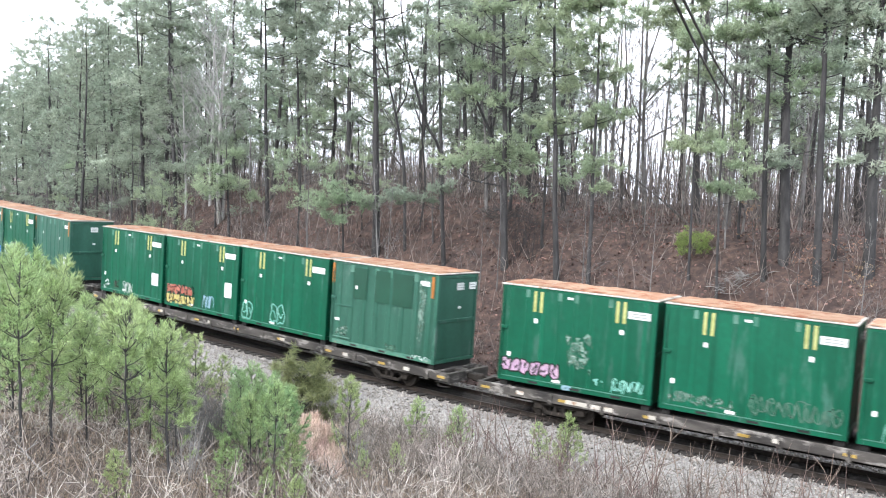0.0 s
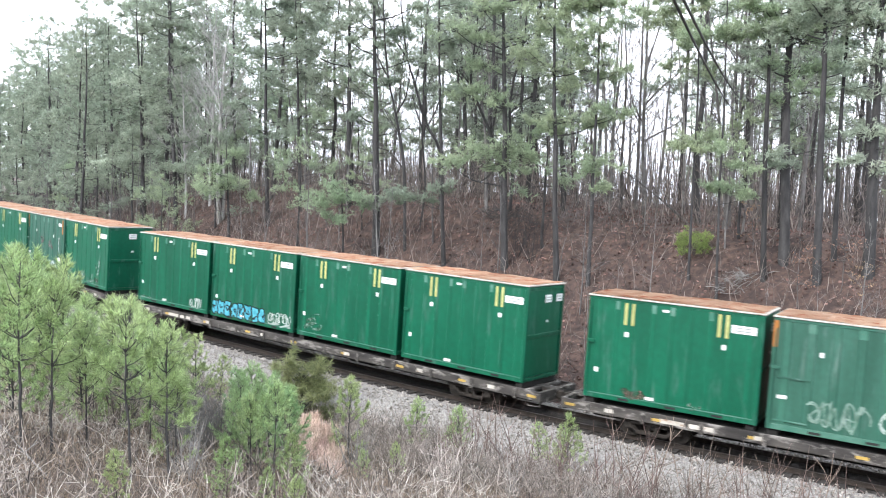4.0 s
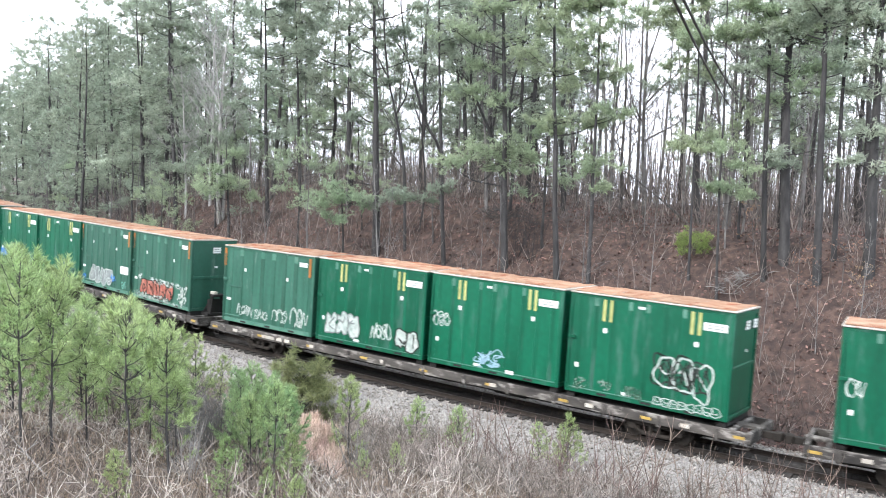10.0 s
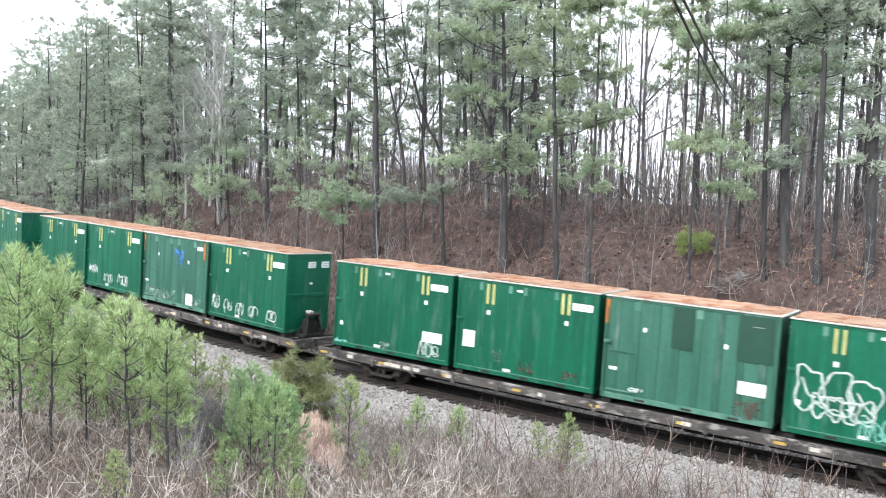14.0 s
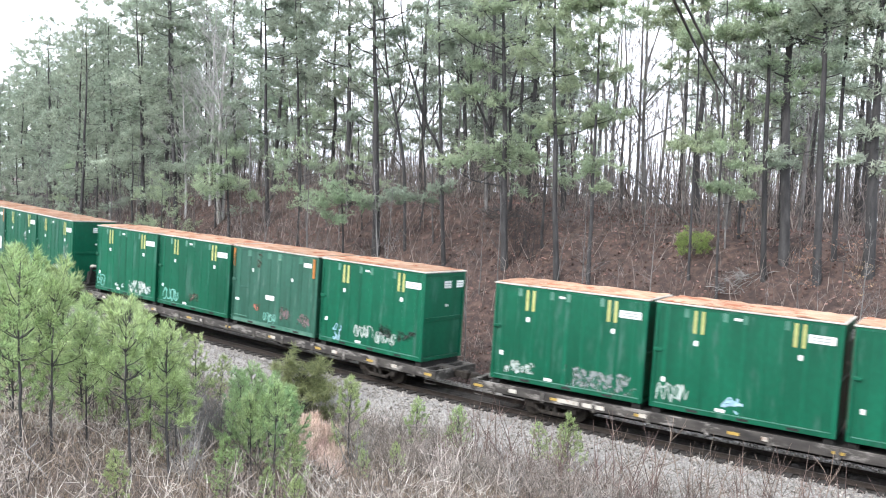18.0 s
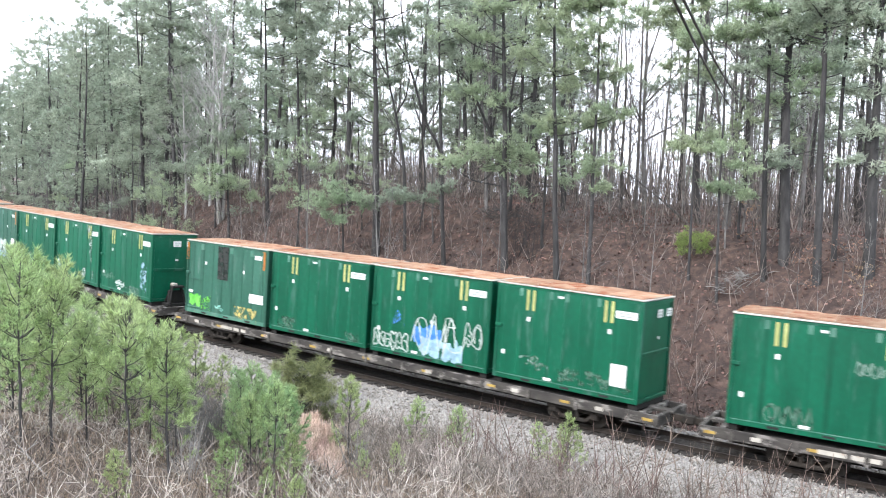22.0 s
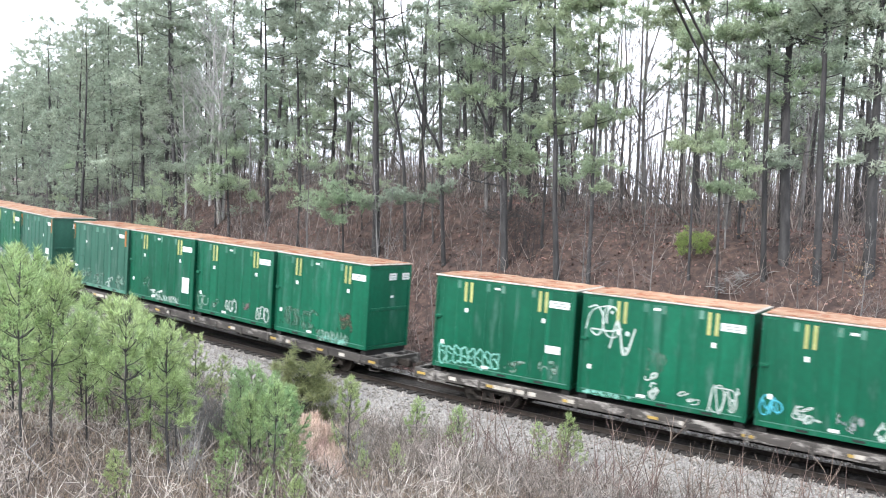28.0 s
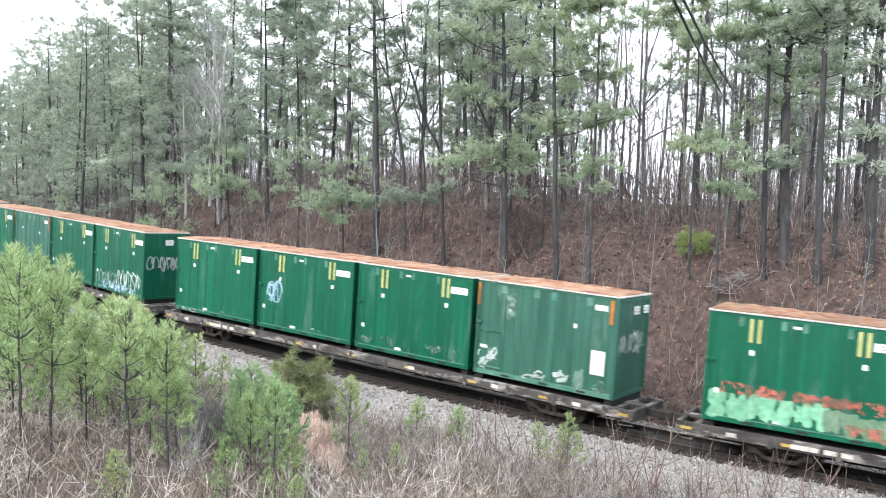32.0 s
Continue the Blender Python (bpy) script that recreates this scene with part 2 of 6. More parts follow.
M["red_twig"] = surface("red_brown_twigs", (0.075, 0.050, 0.042), (0.20, 0.145, 0.125), 2, 0.9, 0, 0, 10, None, (1, 1, 1), 0.2, 0.5)
M["weed"] = surface("olive_weeds", (0.11, 0.115, 0.050), (0.20, 0.19, 0.095), 1, 0.8, 0, 0, 10, None, (1, 1, 1), 0.2, 0.35, 0.3)
M["beech"] = surface("withered_tan_leaves", (0.22, 0.135, 0.085), (0.36, 0.24, 0.16), 2, 0.8, 0, 0, 10, None, (1, 1, 1), 0.2, 0.35, 0.3)
M["bracken"] = surface("withered_pinkish_bracken", (0.3780, 0.2625, 0.2093), (0.6580, 0.5175, 0.4340), 2, 0.85, 0, 0, 10, None, (1, 1, 1), 0.2, 0.5)
M["cable"] = surface("black_cable", (0.012, 0.012, 0.012), (0.02, 0.02, 0.02), 3, 0.6)


# ---- mesh helpers ----
def raw_mesh(name, verts, faces, material, smooth_faces=False):
    """A mesh from arrays; all faces have the same number of corners."""
    verts, faces = np.asarray(verts, np.float32).reshape(-1, 3), np.asarray(faces, np.int32)
    k = faces.shape[1]
    me = bpy.data.meshes.new(name)
    me.vertices.add(len(verts))
    me.vertices.foreach_set("co", verts.ravel())
    me.loops.add(faces.size)
    me.loops.foreach_set("vertex_index", faces.ravel())
    me.polygons.add(len(faces))
    me.polygons.foreach_set("loop_start", np.arange(0, faces.size, k, dtype=np.int32))
    me.polygons.foreach_set("use_smooth", np.full(len(faces), smooth_faces))
    me.materials.append(material)
    me.update(calc_edges=True)
    return me


def bm_mesh(name, bm, material):
    me = bpy.data.meshes.new(name)
    bm.to_mesh(me)
    bm.free()
    me.materials.append(material)
    return me


def part(name, shape, material, parent, label="", at=None):
    """Links a bmesh or mesh as one object under a thing or a part."""
    me = bm_mesh(name, shape, material) if isinstance(shape, bmesh.types.BMesh) else shape
    ob = new(name, me)
    ob.parent = parent
    if at is not None:
        ob.matrix_basis = at
    return tagged(ob, label)


def block(bm, x0, x1, y0, y1, z0, z1, bevel=0.008):
    """A box with softened edges, added to bm."""
    m = Matrix.LocRotScale(((x0 + x1) / 2, (y0 + y1) / 2, (z0 + z1) / 2), None, (abs(x1 - x0), abs(y1 - y0), abs(z1 - z0)))
    vs = bmesh.ops.create_cube(bm, size=1, matrix=m)["verts"]
    if bevel:
        es = list({e for v in vs for e in v.link_edges})
        bmesh.ops.bevel(bm, geom=es, offset=bevel, segments=1, affect="EDGES", clamp_overlap=True)
    return bm


def slab(x0, x1, y0, y1, z0, z1, bevel=0.008):
    return block(bmesh.new(), x0, x1, y0, y1, z0, z1, bevel)


def rod(bm, a, b, r0, r1=None, sides=10):
    """A round bar from a to b, added to bm."""
    a, b = Vector(a), Vector(b)
    d = b - a
    m = Matrix.Translation((a + b) / 2) @ d.to_track_quat("Z", "Y").to_matrix().to_4x4()
    bmesh.ops.create_cone(bm, cap_ends=True, segments=sides, radius1=r0, radius2=r0 if r1 is None else r1, depth=d.length, matrix=m)
    return bm


def tubes(p0, p1, r0, r1, sides=4):
    """Arrays of tapered tubes: vertices and four-cornered faces."""
    p0, p1 = np.asarray(p0, float).reshape(-1, 3), np.asarray(p1, float).reshape(-1, 3)
    r0, r1 = np.asarray(r0, float).ravel(), np.asarray(r1, float).ravel()
    d = p1 - p0
    d /= np.linalg.norm(d, axis=1, keepdims=True) + 1e-9
    ref = np.where(np.abs(d[:, 2:3]) > 0.9, [[1.0, 0, 0]], [[0, 0, 1.0]])
    u = np.cross(d, ref)
    u /= np.linalg.norm(u, axis=1, keepdims=True) + 1e-9
    v = np.cross(d, u)
    ang = np.arange(sides) * 2 * math.pi / sides
    ring = np.cos(ang)[None, :, None] * u[:, None] + np.sin(ang)[None, :, None] * v[:, None]
    verts = np.concatenate([p0[:, None] + ring * r0[:, None, None], p1[:, None] + ring * r1[:, None, None]], axis=1)
    i = np.arange(sides)
    f = np.stack([i, (i + 1) % sides, (i + 1) % sides + sides, i + sides], 1)
    faces = f[None] + (np.arange(len(p0)) * 2 * sides)[:, None, None]
    return verts.reshape(-1, 3), faces.reshape(-1, 4)


def blades(base, way, length, width, rng):
    """Arrays of thin three-cornered blades from base points."""
    n = len(base)
    side = np.cross(way, rng.normal(size=(n, 3)))
    side /= np.linalg.norm(side, axis=1, keepdims=True) + 1e-9
    w = np.asarray(width).reshape(-1, 1) * 0.5
    tip = base + way * np.asarray(length).reshape(-1, 1)
    verts = np.stack([base - side * w, base + side * w, tip], 1).reshape(-1, 3)
    return verts, np.arange(3 * n).reshape(-1, 3)


def unit(v):
    return v / (np.linalg.norm(v, axis=-1, keepdims=True) + 1e-9)


# ---- the ground: one sheet to the horizon ----
def build_ground():
    def axis(core0, core1, step, reach):
        a = list(np.arange(core0, core1 + 0.01, step))
        d, g = a[-1], step
        while d < reach:
            g *= 1.22
            d += g
            a.append(d)
        d, g = a[0], step
        while d > -reach:
            g *= 1.22
            d -= g
            a.insert(0, d)
        return np.array(a)
    xs, ys = axis(-110, 45, 0.6, 2500), axis(-36, 42, 0.45, 2500)
    X, Y = np.meshgrid(xs, ys)
    Z = terrain(X, Y)
    rng = np.random.default_rng(3)
    s, n = track_coords(X, Y)
    Z = Z + rng.normal(0, 0.035, X.shape) * smooth(2.0, 6.0, np.abs(n))
    verts = np.stack([X, Y, Z], -1).reshape(-1, 3)
    w = len(xs)
    i = (np.arange(len(ys) - 1)[:, None] * w + np.arange(w - 1)[None]).ravel()
    me = raw_mesh("ground", verts, np.stack([i, i + 1, i + w + 1, i + w], 1), M["ground"], True)
    zone = np.zeros((len(verts), 4), np.float32)
    zone[:, 0] = (smooth(-3, -6, n) * 1.0).ravel()
    zone[:, 1] = np.where(n < 0, 1 - smooth(4.6, 7.4, -n), 1 - smooth(2.6, 4.6, n)).ravel()
    # strip along the rails for the oil and the painted shade of the train
    zone[:, 2] = (1 - smooth(0.85, 1.45, np.abs(n))).ravel()
    zone[:, 3] = 1
    att = me.attributes.new("zone", "FLOAT_COLOR", "POINT")
    att.data.foreach_set("color", zone.ravel())
    return tagged(new("ground", me), "wooded railway cutting with leaf litter, gravel and dry grass", "ground", kind="structure")


build_ground()


# ---- the track ----
def build_track():
    def profile(points, s_list, n0, z_lift):
        vs, k = [], len(points)
        for s in s_list:
            for (dn, dz) in points:
                x, y, _ = on_track(s, n0 + dn)
                vs.append((x, y, dz + z_lift + rail_z(s)))
        fs = []
        for i in range(len(s_list) - 1):
            for j in range(k):
                a, b = i * k + j, i * k + (j + 1) % k
                fs.append((a, b, b + k, a + k))
        return vs, fs
    track = tagged(new("railway_track"), "rusty steel rails on dark wooden ties in grey ballast", "railway track", kind="structure")
    s_list = list(np.arange(-700, -110, 30)) + list(np.arange(-110, 60, 2.5)) + list(np.arange(60, 701, 40))
    prof = [(-0.07, -0.17), (0.07, -0.17), (0.07, -0.155), (0.012, -0.13), (0.012, -0.045), (0.036, -0.035), (0.036, 0), (-0.036, 0), (-0.036, -0.035), (-0.012, -0.045), (-0.012, -0.13), (-0.07, -0.155)]
    for n0 in (-0.7525, 0.7525):
        v, f = profile(prof, s_list, n0, -n0 * math.sin(radians(BANK)))
        part("rail", raw_mesh("rail", v, f, M["rail"]), None, track)
        v, f = profile([(-0.03, 0.004), (0.03, 0.004), (0.03, -0.002), (-0.03, -0.002)], s_list, n0, -n0 * math.sin(radians(BANK)))
        part("rail_head", raw_mesh("rail_head", v, f, M["tread"]), None, track, "polished running surface of the rail")
    tie = bm_mesh("tie", slab(-0.11, 0.11, -1.3, 1.3, -0.16, 0.0, 0.012), M["tie"])
    rng = random.Random(4)
    for i in range(200):
        s = -88 + i * 0.54
        x, y, a = on_track(s)
        part("tie", tie, None, track, at=pose(x, y, rail_z(s) - 0.172, -BANK, 1.12, math.degrees(a) + rng.uniform(-1.2, 1.2)))
    return track


build_track()


# ---- the train: waste containers, four to a flat car ----
SPRAY_TONES = [
    ("white", "white_spray_paint", (0.42, 0.52, 0.48), (0.66, 0.72, 0.68)),
    ("pale", "thin_white_spray", (0.12, 0.24, 0.18), (0.30, 0.42, 0.36)),
    ("faint", "washed_out_spray", (0.05, 0.15, 0.10), (0.13, 0.24, 0.18)),
    ("grey", "grey_spray_paint", (0.20, 0.24, 0.24), (0.32, 0.35, 0.35)),
    ("cyan", "cyan_spray_paint", (0.05, 0.42, 0.58), (0.12, 0.58, 0.72)),
    ("mint", "mint_spray_paint", (0.16, 0.48, 0.40), (0.30, 0.62, 0.52)),
    ("ice", "light_blue_spray", (0.30, 0.52, 0.66), (0.46, 0.66, 0.78)),
    ("blue", "blue_spray_paint", (0.04, 0.20, 0.62), (0.10, 0.34, 0.78)),
    ("lilac", "lilac_spray_paint", (0.36, 0.33, 0.62), (0.52, 0.48, 0.76)),
    ("pink", "pink_spray_paint", (0.52, 0.32, 0.50), (0.68, 0.48, 0.62)),
    ("red", "brick_red_spray", (0.40, 0.10, 0.07), (0.52, 0.20, 0.14)),
    ("mauve", "faded_mauve_spray", (0.16, 0.12, 0.12), (0.24, 0.18, 0.18)),
    ("brown", "dull_brown_patch", (0.07, 0.055, 0.04), (0.12, 0.085, 0.06)),
    ("yellow", "yellow_spray_paint", (0.55, 0.46, 0.12), (0.70, 0.62, 0.26)),
    ("lime", "lime_spray_paint", (0.10, 0.52, 0.05), (0.22, 0.66, 0.12)),
    ("olive", "olive_spray_paint", (0.14, 0.26, 0.15), (0.22, 0.34, 0.22)),
    ("black", "black_spray_paint", (0.01, 0.014, 0.012), (0.02, 0.026, 0.022)),
    ("fresh", "pale_green_spray", (0.16, 0.48, 0.28), (0.30, 0.60, 0.40)),
]


def spray(name, dark, light, low, high):
    """Sprayed paint that covers unevenly, so that the coat below shows through."""
    m = surface(name, [0.72 * c for c in dark], [0.72 * c for c in light], 3, 0.6, 0, 0, 30)
    n, l = m.node_tree.nodes, m.node_tree.links
    coord = n.new("ShaderNodeTexCoord")
    patchy = n.new("ShaderNodeTexNoise")
    patchy.inputs["Scale"].default_value, patchy.inputs["Detail"].default_value = 5.5, 6.0
    l.new(coord.outputs["Object"], patchy.inputs["Vector"])
    cover = n.new("ShaderNodeMapRange")
    cover.inputs[1].default_value, cover.inputs[2].default_value, cover.inputs[3].default_value, cover.inputs[4].default_value = 0.36, 0.62, low, high
    l.new(patchy.outputs["Fac"], cover.inputs[0])
    l.new(cover.outputs[0], n["Principled BSDF"].inputs["Alpha"])
    return m


INK = {key: spray(name, dark, light, 0.72, 1.0) for key, name, dark, light in SPRAY_TONES}
THIN = {key: spray("worn_" + name, dark, light, 0.12, 0.82) for key, name, dark, light in SPRAY_TONES}


def ribbon(points, w, verts, faces, depth):
    """A painted line through points (u, v) on the side, in the plane y = depth."""
    p = np.asarray(points, float)
    d = np.gradient(p, axis=0)
    d /= np.linalg.norm(d, axis=1, keepdims=True) + 1e-9
    nrm = np.stack([-d[:, 1], d[:, 0]], 1) * w / 2
    b = len(verts)
    for q, k in zip(p, nrm):
        verts.append((q[0] + k[0], depth, q[1] + k[1]))
        verts.append((q[0] - k[0], depth, q[1] - k[1]))
    for i in range(len(p) - 1):
        faces.append((b + 2 * i, b + 2 * i + 1, b + 2 * i + 3, b + 2 * i + 2))


def curve(anchor, steps=7):
    """A smooth open curve through anchor points."""
    a = np.asarray(anchor, float)
    a = np.vstack([2 * a[0] - a[1], a, 2 * a[-1] - a[-2]])
    out = []
    for i in range(1, len(a) - 2):
        for t in np.linspace(0, 1, steps, endpoint=False):
            t2, t3 = t * t, t * t * t
            out.append(0.5 * (2 * a[i] + (a[i + 1] - a[i - 1]) * t + (2 * a[i - 1] - 5 * a[i] + 4 * a[i + 1] - a[i + 2]) * t2 + (3 * a[i] - a[i - 1] - 3 * a[i + 1] + a[i + 2]) * t3))
    out.append(a[-2])
    return np.array(out)


def graffiti(style, u0, u1, v0, v1, rng, depth):
    """Sprayed shapes inside a rectangle of the side: 'tag' lines, 'block' fat rounded shapes, 'edge' their outlines, 'fade' a ragged patch, 'panel' a plain patch."""
    x0, x1 = -BOX_L / 2 + u0 * BOX_L, -BOX_L / 2 + u1 * BOX_L
    z0, z1 = v0 * BOX_H, v1 * BOX_H
    w, h = x1 - x0, z1 - z0
    verts, faces = [], []
    if style == "tag":
        # one running scribble of loops and jags, unlike any letters
        count = max(2, round(w / max(0.42 * h, 0.22)))
        line = min(0.058, max(0.030, 0.065 * h))
        for q in range(2 if h > 0.5 else 1):
            pts = []
            for i in range(count):
                cx, cw = x0 + (i + 0.5) * w / count, 0.6 * w / count
                if rng.random() < 0.55:
                    a0, turns, rz = rng.uniform(0, 6.3), rng.choice((-1, 1)) * rng.uniform(0.6, 1.1), rng.uniform(0.25, 0.48)
                    pts += [(cx + cw * (0.85 * math.cos(a0 + k * turns * 1.05) + 0.12 * (k - 2.5)), z0 + h * (0.5 + rz * math.sin(a0 + k * turns * 1.05))) for k in range(6)]
                else:
                    pts += [(cx - cw + cw * 0.6 * k, z0 + h * (rng.uniform(0.7, 1.0) if k % 2 else rng.uniform(0.0, 0.35))) for k in range(rng.randint(2, 4))]
            ribbon(curve(pts, 4), line * (1 if q == 0 else 0.8), verts, faces, depth - 0.001 * q)
        for i in range(rng.randint(0, 3)):
            b = len(verts)
            px, pz, rr = x0 + w * rng.random(), z0 + h * rng.uniform(0.1, 0.9), line * rng.uniform(0.8, 1.8)
            verts += [(px + rr * math.cos(k), depth, pz + rr * math.sin(k)) for k in (0, 1.26, 2.5, 3.8, 5.0)]
            faces.append((b, b + 1, b + 2, b + 3, b + 4))
    elif style in ("block", "edge"):
        # swollen shapes that crowd one another, each with notches and a slot; an edge follows the shapes of the block in the same place
        pick = random.Random(int(u0 * 100) * 7 + int(u1 * 100) * 131 + int(v1 * 100) * 17)
        count = max(1, round(w / max(0.58 * h, 0.28)))
        for i in range(count):
            cx, cw, cz, ch = x0 + (i + 0.5) * w / count, 0.58 * w / count, z0 + h * pick.uniform(0.46, 0.54), 0.47 * h * pick.uniform(0.86, 1.06)
            ph, lean, cut, deep = [pick.uniform(0, 6.3) for _ in range(2)], pick.uniform(-0.12, 0.2), [pick.uniform(0, 6.3) for _ in range(3)], pick.uniform(0.15, 0.38)
            ring = []
            for j in range(33):
                t = j * 2 * math.pi / 32
                q = (1 + 0.07 * math.sin(3 * t + ph[0]) + 0.05 * math.sin(5 * t + ph[1])) / max(abs(math.cos(t)), abs(math.sin(t))) ** 0.6
                for c in cut:
                    q *= 1 - deep * math.exp(-((math.cos(t - c) - 1) ** 2) / 0.002)
                ring.append((cx + cw * 0.9 * q * (math.cos(t) + lean * math.sin(t)), cz + ch * 0.9 * q * math.sin(t)))
            d = depth - 0.0012 * (i % 3)
            slot = curve([(cx + cw * pick.uniform(-0.6, 0.6), cz + ch * pick.uniform(-0.6, 0.6)) for _ in range(4)], 4)
            if style == "block":
                b = len(verts)
                verts.append((cx, d, cz))
                verts += [(px, d, pz) for px, pz in ring[:-1]]
                faces += [(b, b + 1 + k, b + 1 + (k + 1) % 32) for k in range(32)]
            else:
                ribbon(ring, min(0.06, 0.085 * h), verts, faces, d - 0.001)
                ribbon(slot, min(0.07, 0.09 * h), verts, faces, d - 0.001)
    elif style == "scrawl":
        # quick overlapping strokes and loops over a thin ragged patch
        for r in range(max(3, round(4 * w * h / 0.35))):
            cx, cz, t0 = x0 + w * rng.uniform(0.15, 0.85), z0 + h * rng.uniform(0.12, 0.88), rng.uniform(0, 6.3)
            rx, rz, turn = w * rng.uniform(0.10, 0.30), h * rng.uniform(0.06, 0.26), rng.uniform(0.5, 1.4)
            pts = [(cx + rx * math.cos(t0 + turn * k) + rng.uniform(-0.04, 0.04), cz + rz * math.sin(t0 + turn * k * 1.3) + rng.uniform(-0.03, 0.03)) for k in range(rng.randint(3, 6))]
            ribbon(curve(pts, 4), rng.uniform(0.035, 0.085), verts, faces, depth - 0.0006 * (r % 4))
    elif style == "bub":
        count = max(1, round(w / max(0.42 * h, 0.30)))
        for i in range(count):
            cx, cw, cz, ch = x0 + (i + 0.5) * w / count, 0.56 * w / count, z0 + h * rng.uniform(0.44, 0.54), 0.46 * h * rng.uniform(0.8, 1.08)
            ph = [rng.uniform(0, 6.3) for _ in range(3)]
            ring = []
            for j in range(26):
                a = j * 2 * math.pi / 25
                q = 1 + 0.16 * math.sin(3 * a + ph[0]) + 0.10 * math.sin(5 * a + ph[1])
                sq = 1 / max(abs(math.cos(a)), abs(math.sin(a))) ** 0.55
                ring.append((cx + cw * q * sq * 0.88 * math.cos(a), cz + ch * q * sq * 0.88 * math.sin(a)))
            ribbon(ring, min(0.07, 0.09 * h), verts, faces, depth)
            ribbon(curve([(cx - cw * 0.5, cz + ch * rng.uniform(-0.2, 0.5)), (cx, cz + ch * rng.uniform(-0.3, 0.3)), (cx + cw * 0.5, cz + ch * rng.uniform(-0.6, 0.2))]), min(0.06, 0.08 * h), verts, faces, depth)
    elif style == "fade":
        step = max(0.035, min(0.06, h / 12))
        nx, nz = max(3, int(w / step)), max(3, int(h / step))
        ox, oz = rng.uniform(0, 50), rng.uniform(0, 50)
        for i in range(nx):
            for j in range(nz):
                ex, ez = (i + 0.5) / nx * 2 - 1, (j + 0.5) / nz * 2 - 1
                q = noise.noise((ox + i * step * 3.4, oz + j * step * 2.6, 0)) + 0.6 * noise.noise((ox + i * step * 9, oz + j * step * 9, 3))
                if q > -0.28 + 0.75 * max(ex * ex, ez * ez) ** 1.5:
                    b = len(verts)
                    a0, a1, c0, c1 = x0 + i * w / nx, x0 + (i + 1) * w / nx, z0 + j * h / nz, z0 + (j + 1) * h / nz
                    verts += [(a0, depth, c0), (a1, depth, c0), (a1, depth, c1), (a0, depth, c1)]
                    faces.append((b, b + 1, b + 2, b + 3))
    else:
        verts = [(x0, depth, z0), (x1, depth, z0), (x1, depth, z1), (x0, depth, z1)]
        faces = [(0, 1, 2, 3)]
    return verts, faces


def side_paint(name, verts, faces, material, parent, label, at=None):
    me = bpy.data.meshes.new(name)
    me.from_pydata(verts, [], faces)
    me.materials.append(material)
    return part(name, me, None, parent, label, at)


def ridge(y, w, z0, z1, proud, worn=0.0):
    """A folded vertical stiffener on the side plate; worn: the length of its rubbed upper end."""
    bm = bmesh.new()
    s = -1 if y < 0 else 1
    a, b = y, y + s * proud
    levels = (z0, z1 - worn, z1) if worn else (z0, z1)
    v = [bm.verts.new(c) for z in levels for c in ((-w / 2, a, z), (-w / 2 + proud, b, z), (w / 2 - proud, b, z), (w / 2, a, z))]
    for k in range(len(levels) - 1):
        for i in range(3):
            bm.faces.new((v[4 * k + i], v[4 * k + i + 1], v[4 * k + i + 5], v[4 * k + i + 4])).material_index = k
        bm.faces.new((v[4 * k], v[4 * k + 4], v[4 * k + 7], v[4 * k + 3])).material_index = k
    bm.faces.new((v[0], v[3], v[2], v[1]))
    bm.faces.new(v[-4:]).material_index = len(levels) - 2
    bmesh.ops.recalc_face_normals(bm, faces=bm.faces)
    return bm


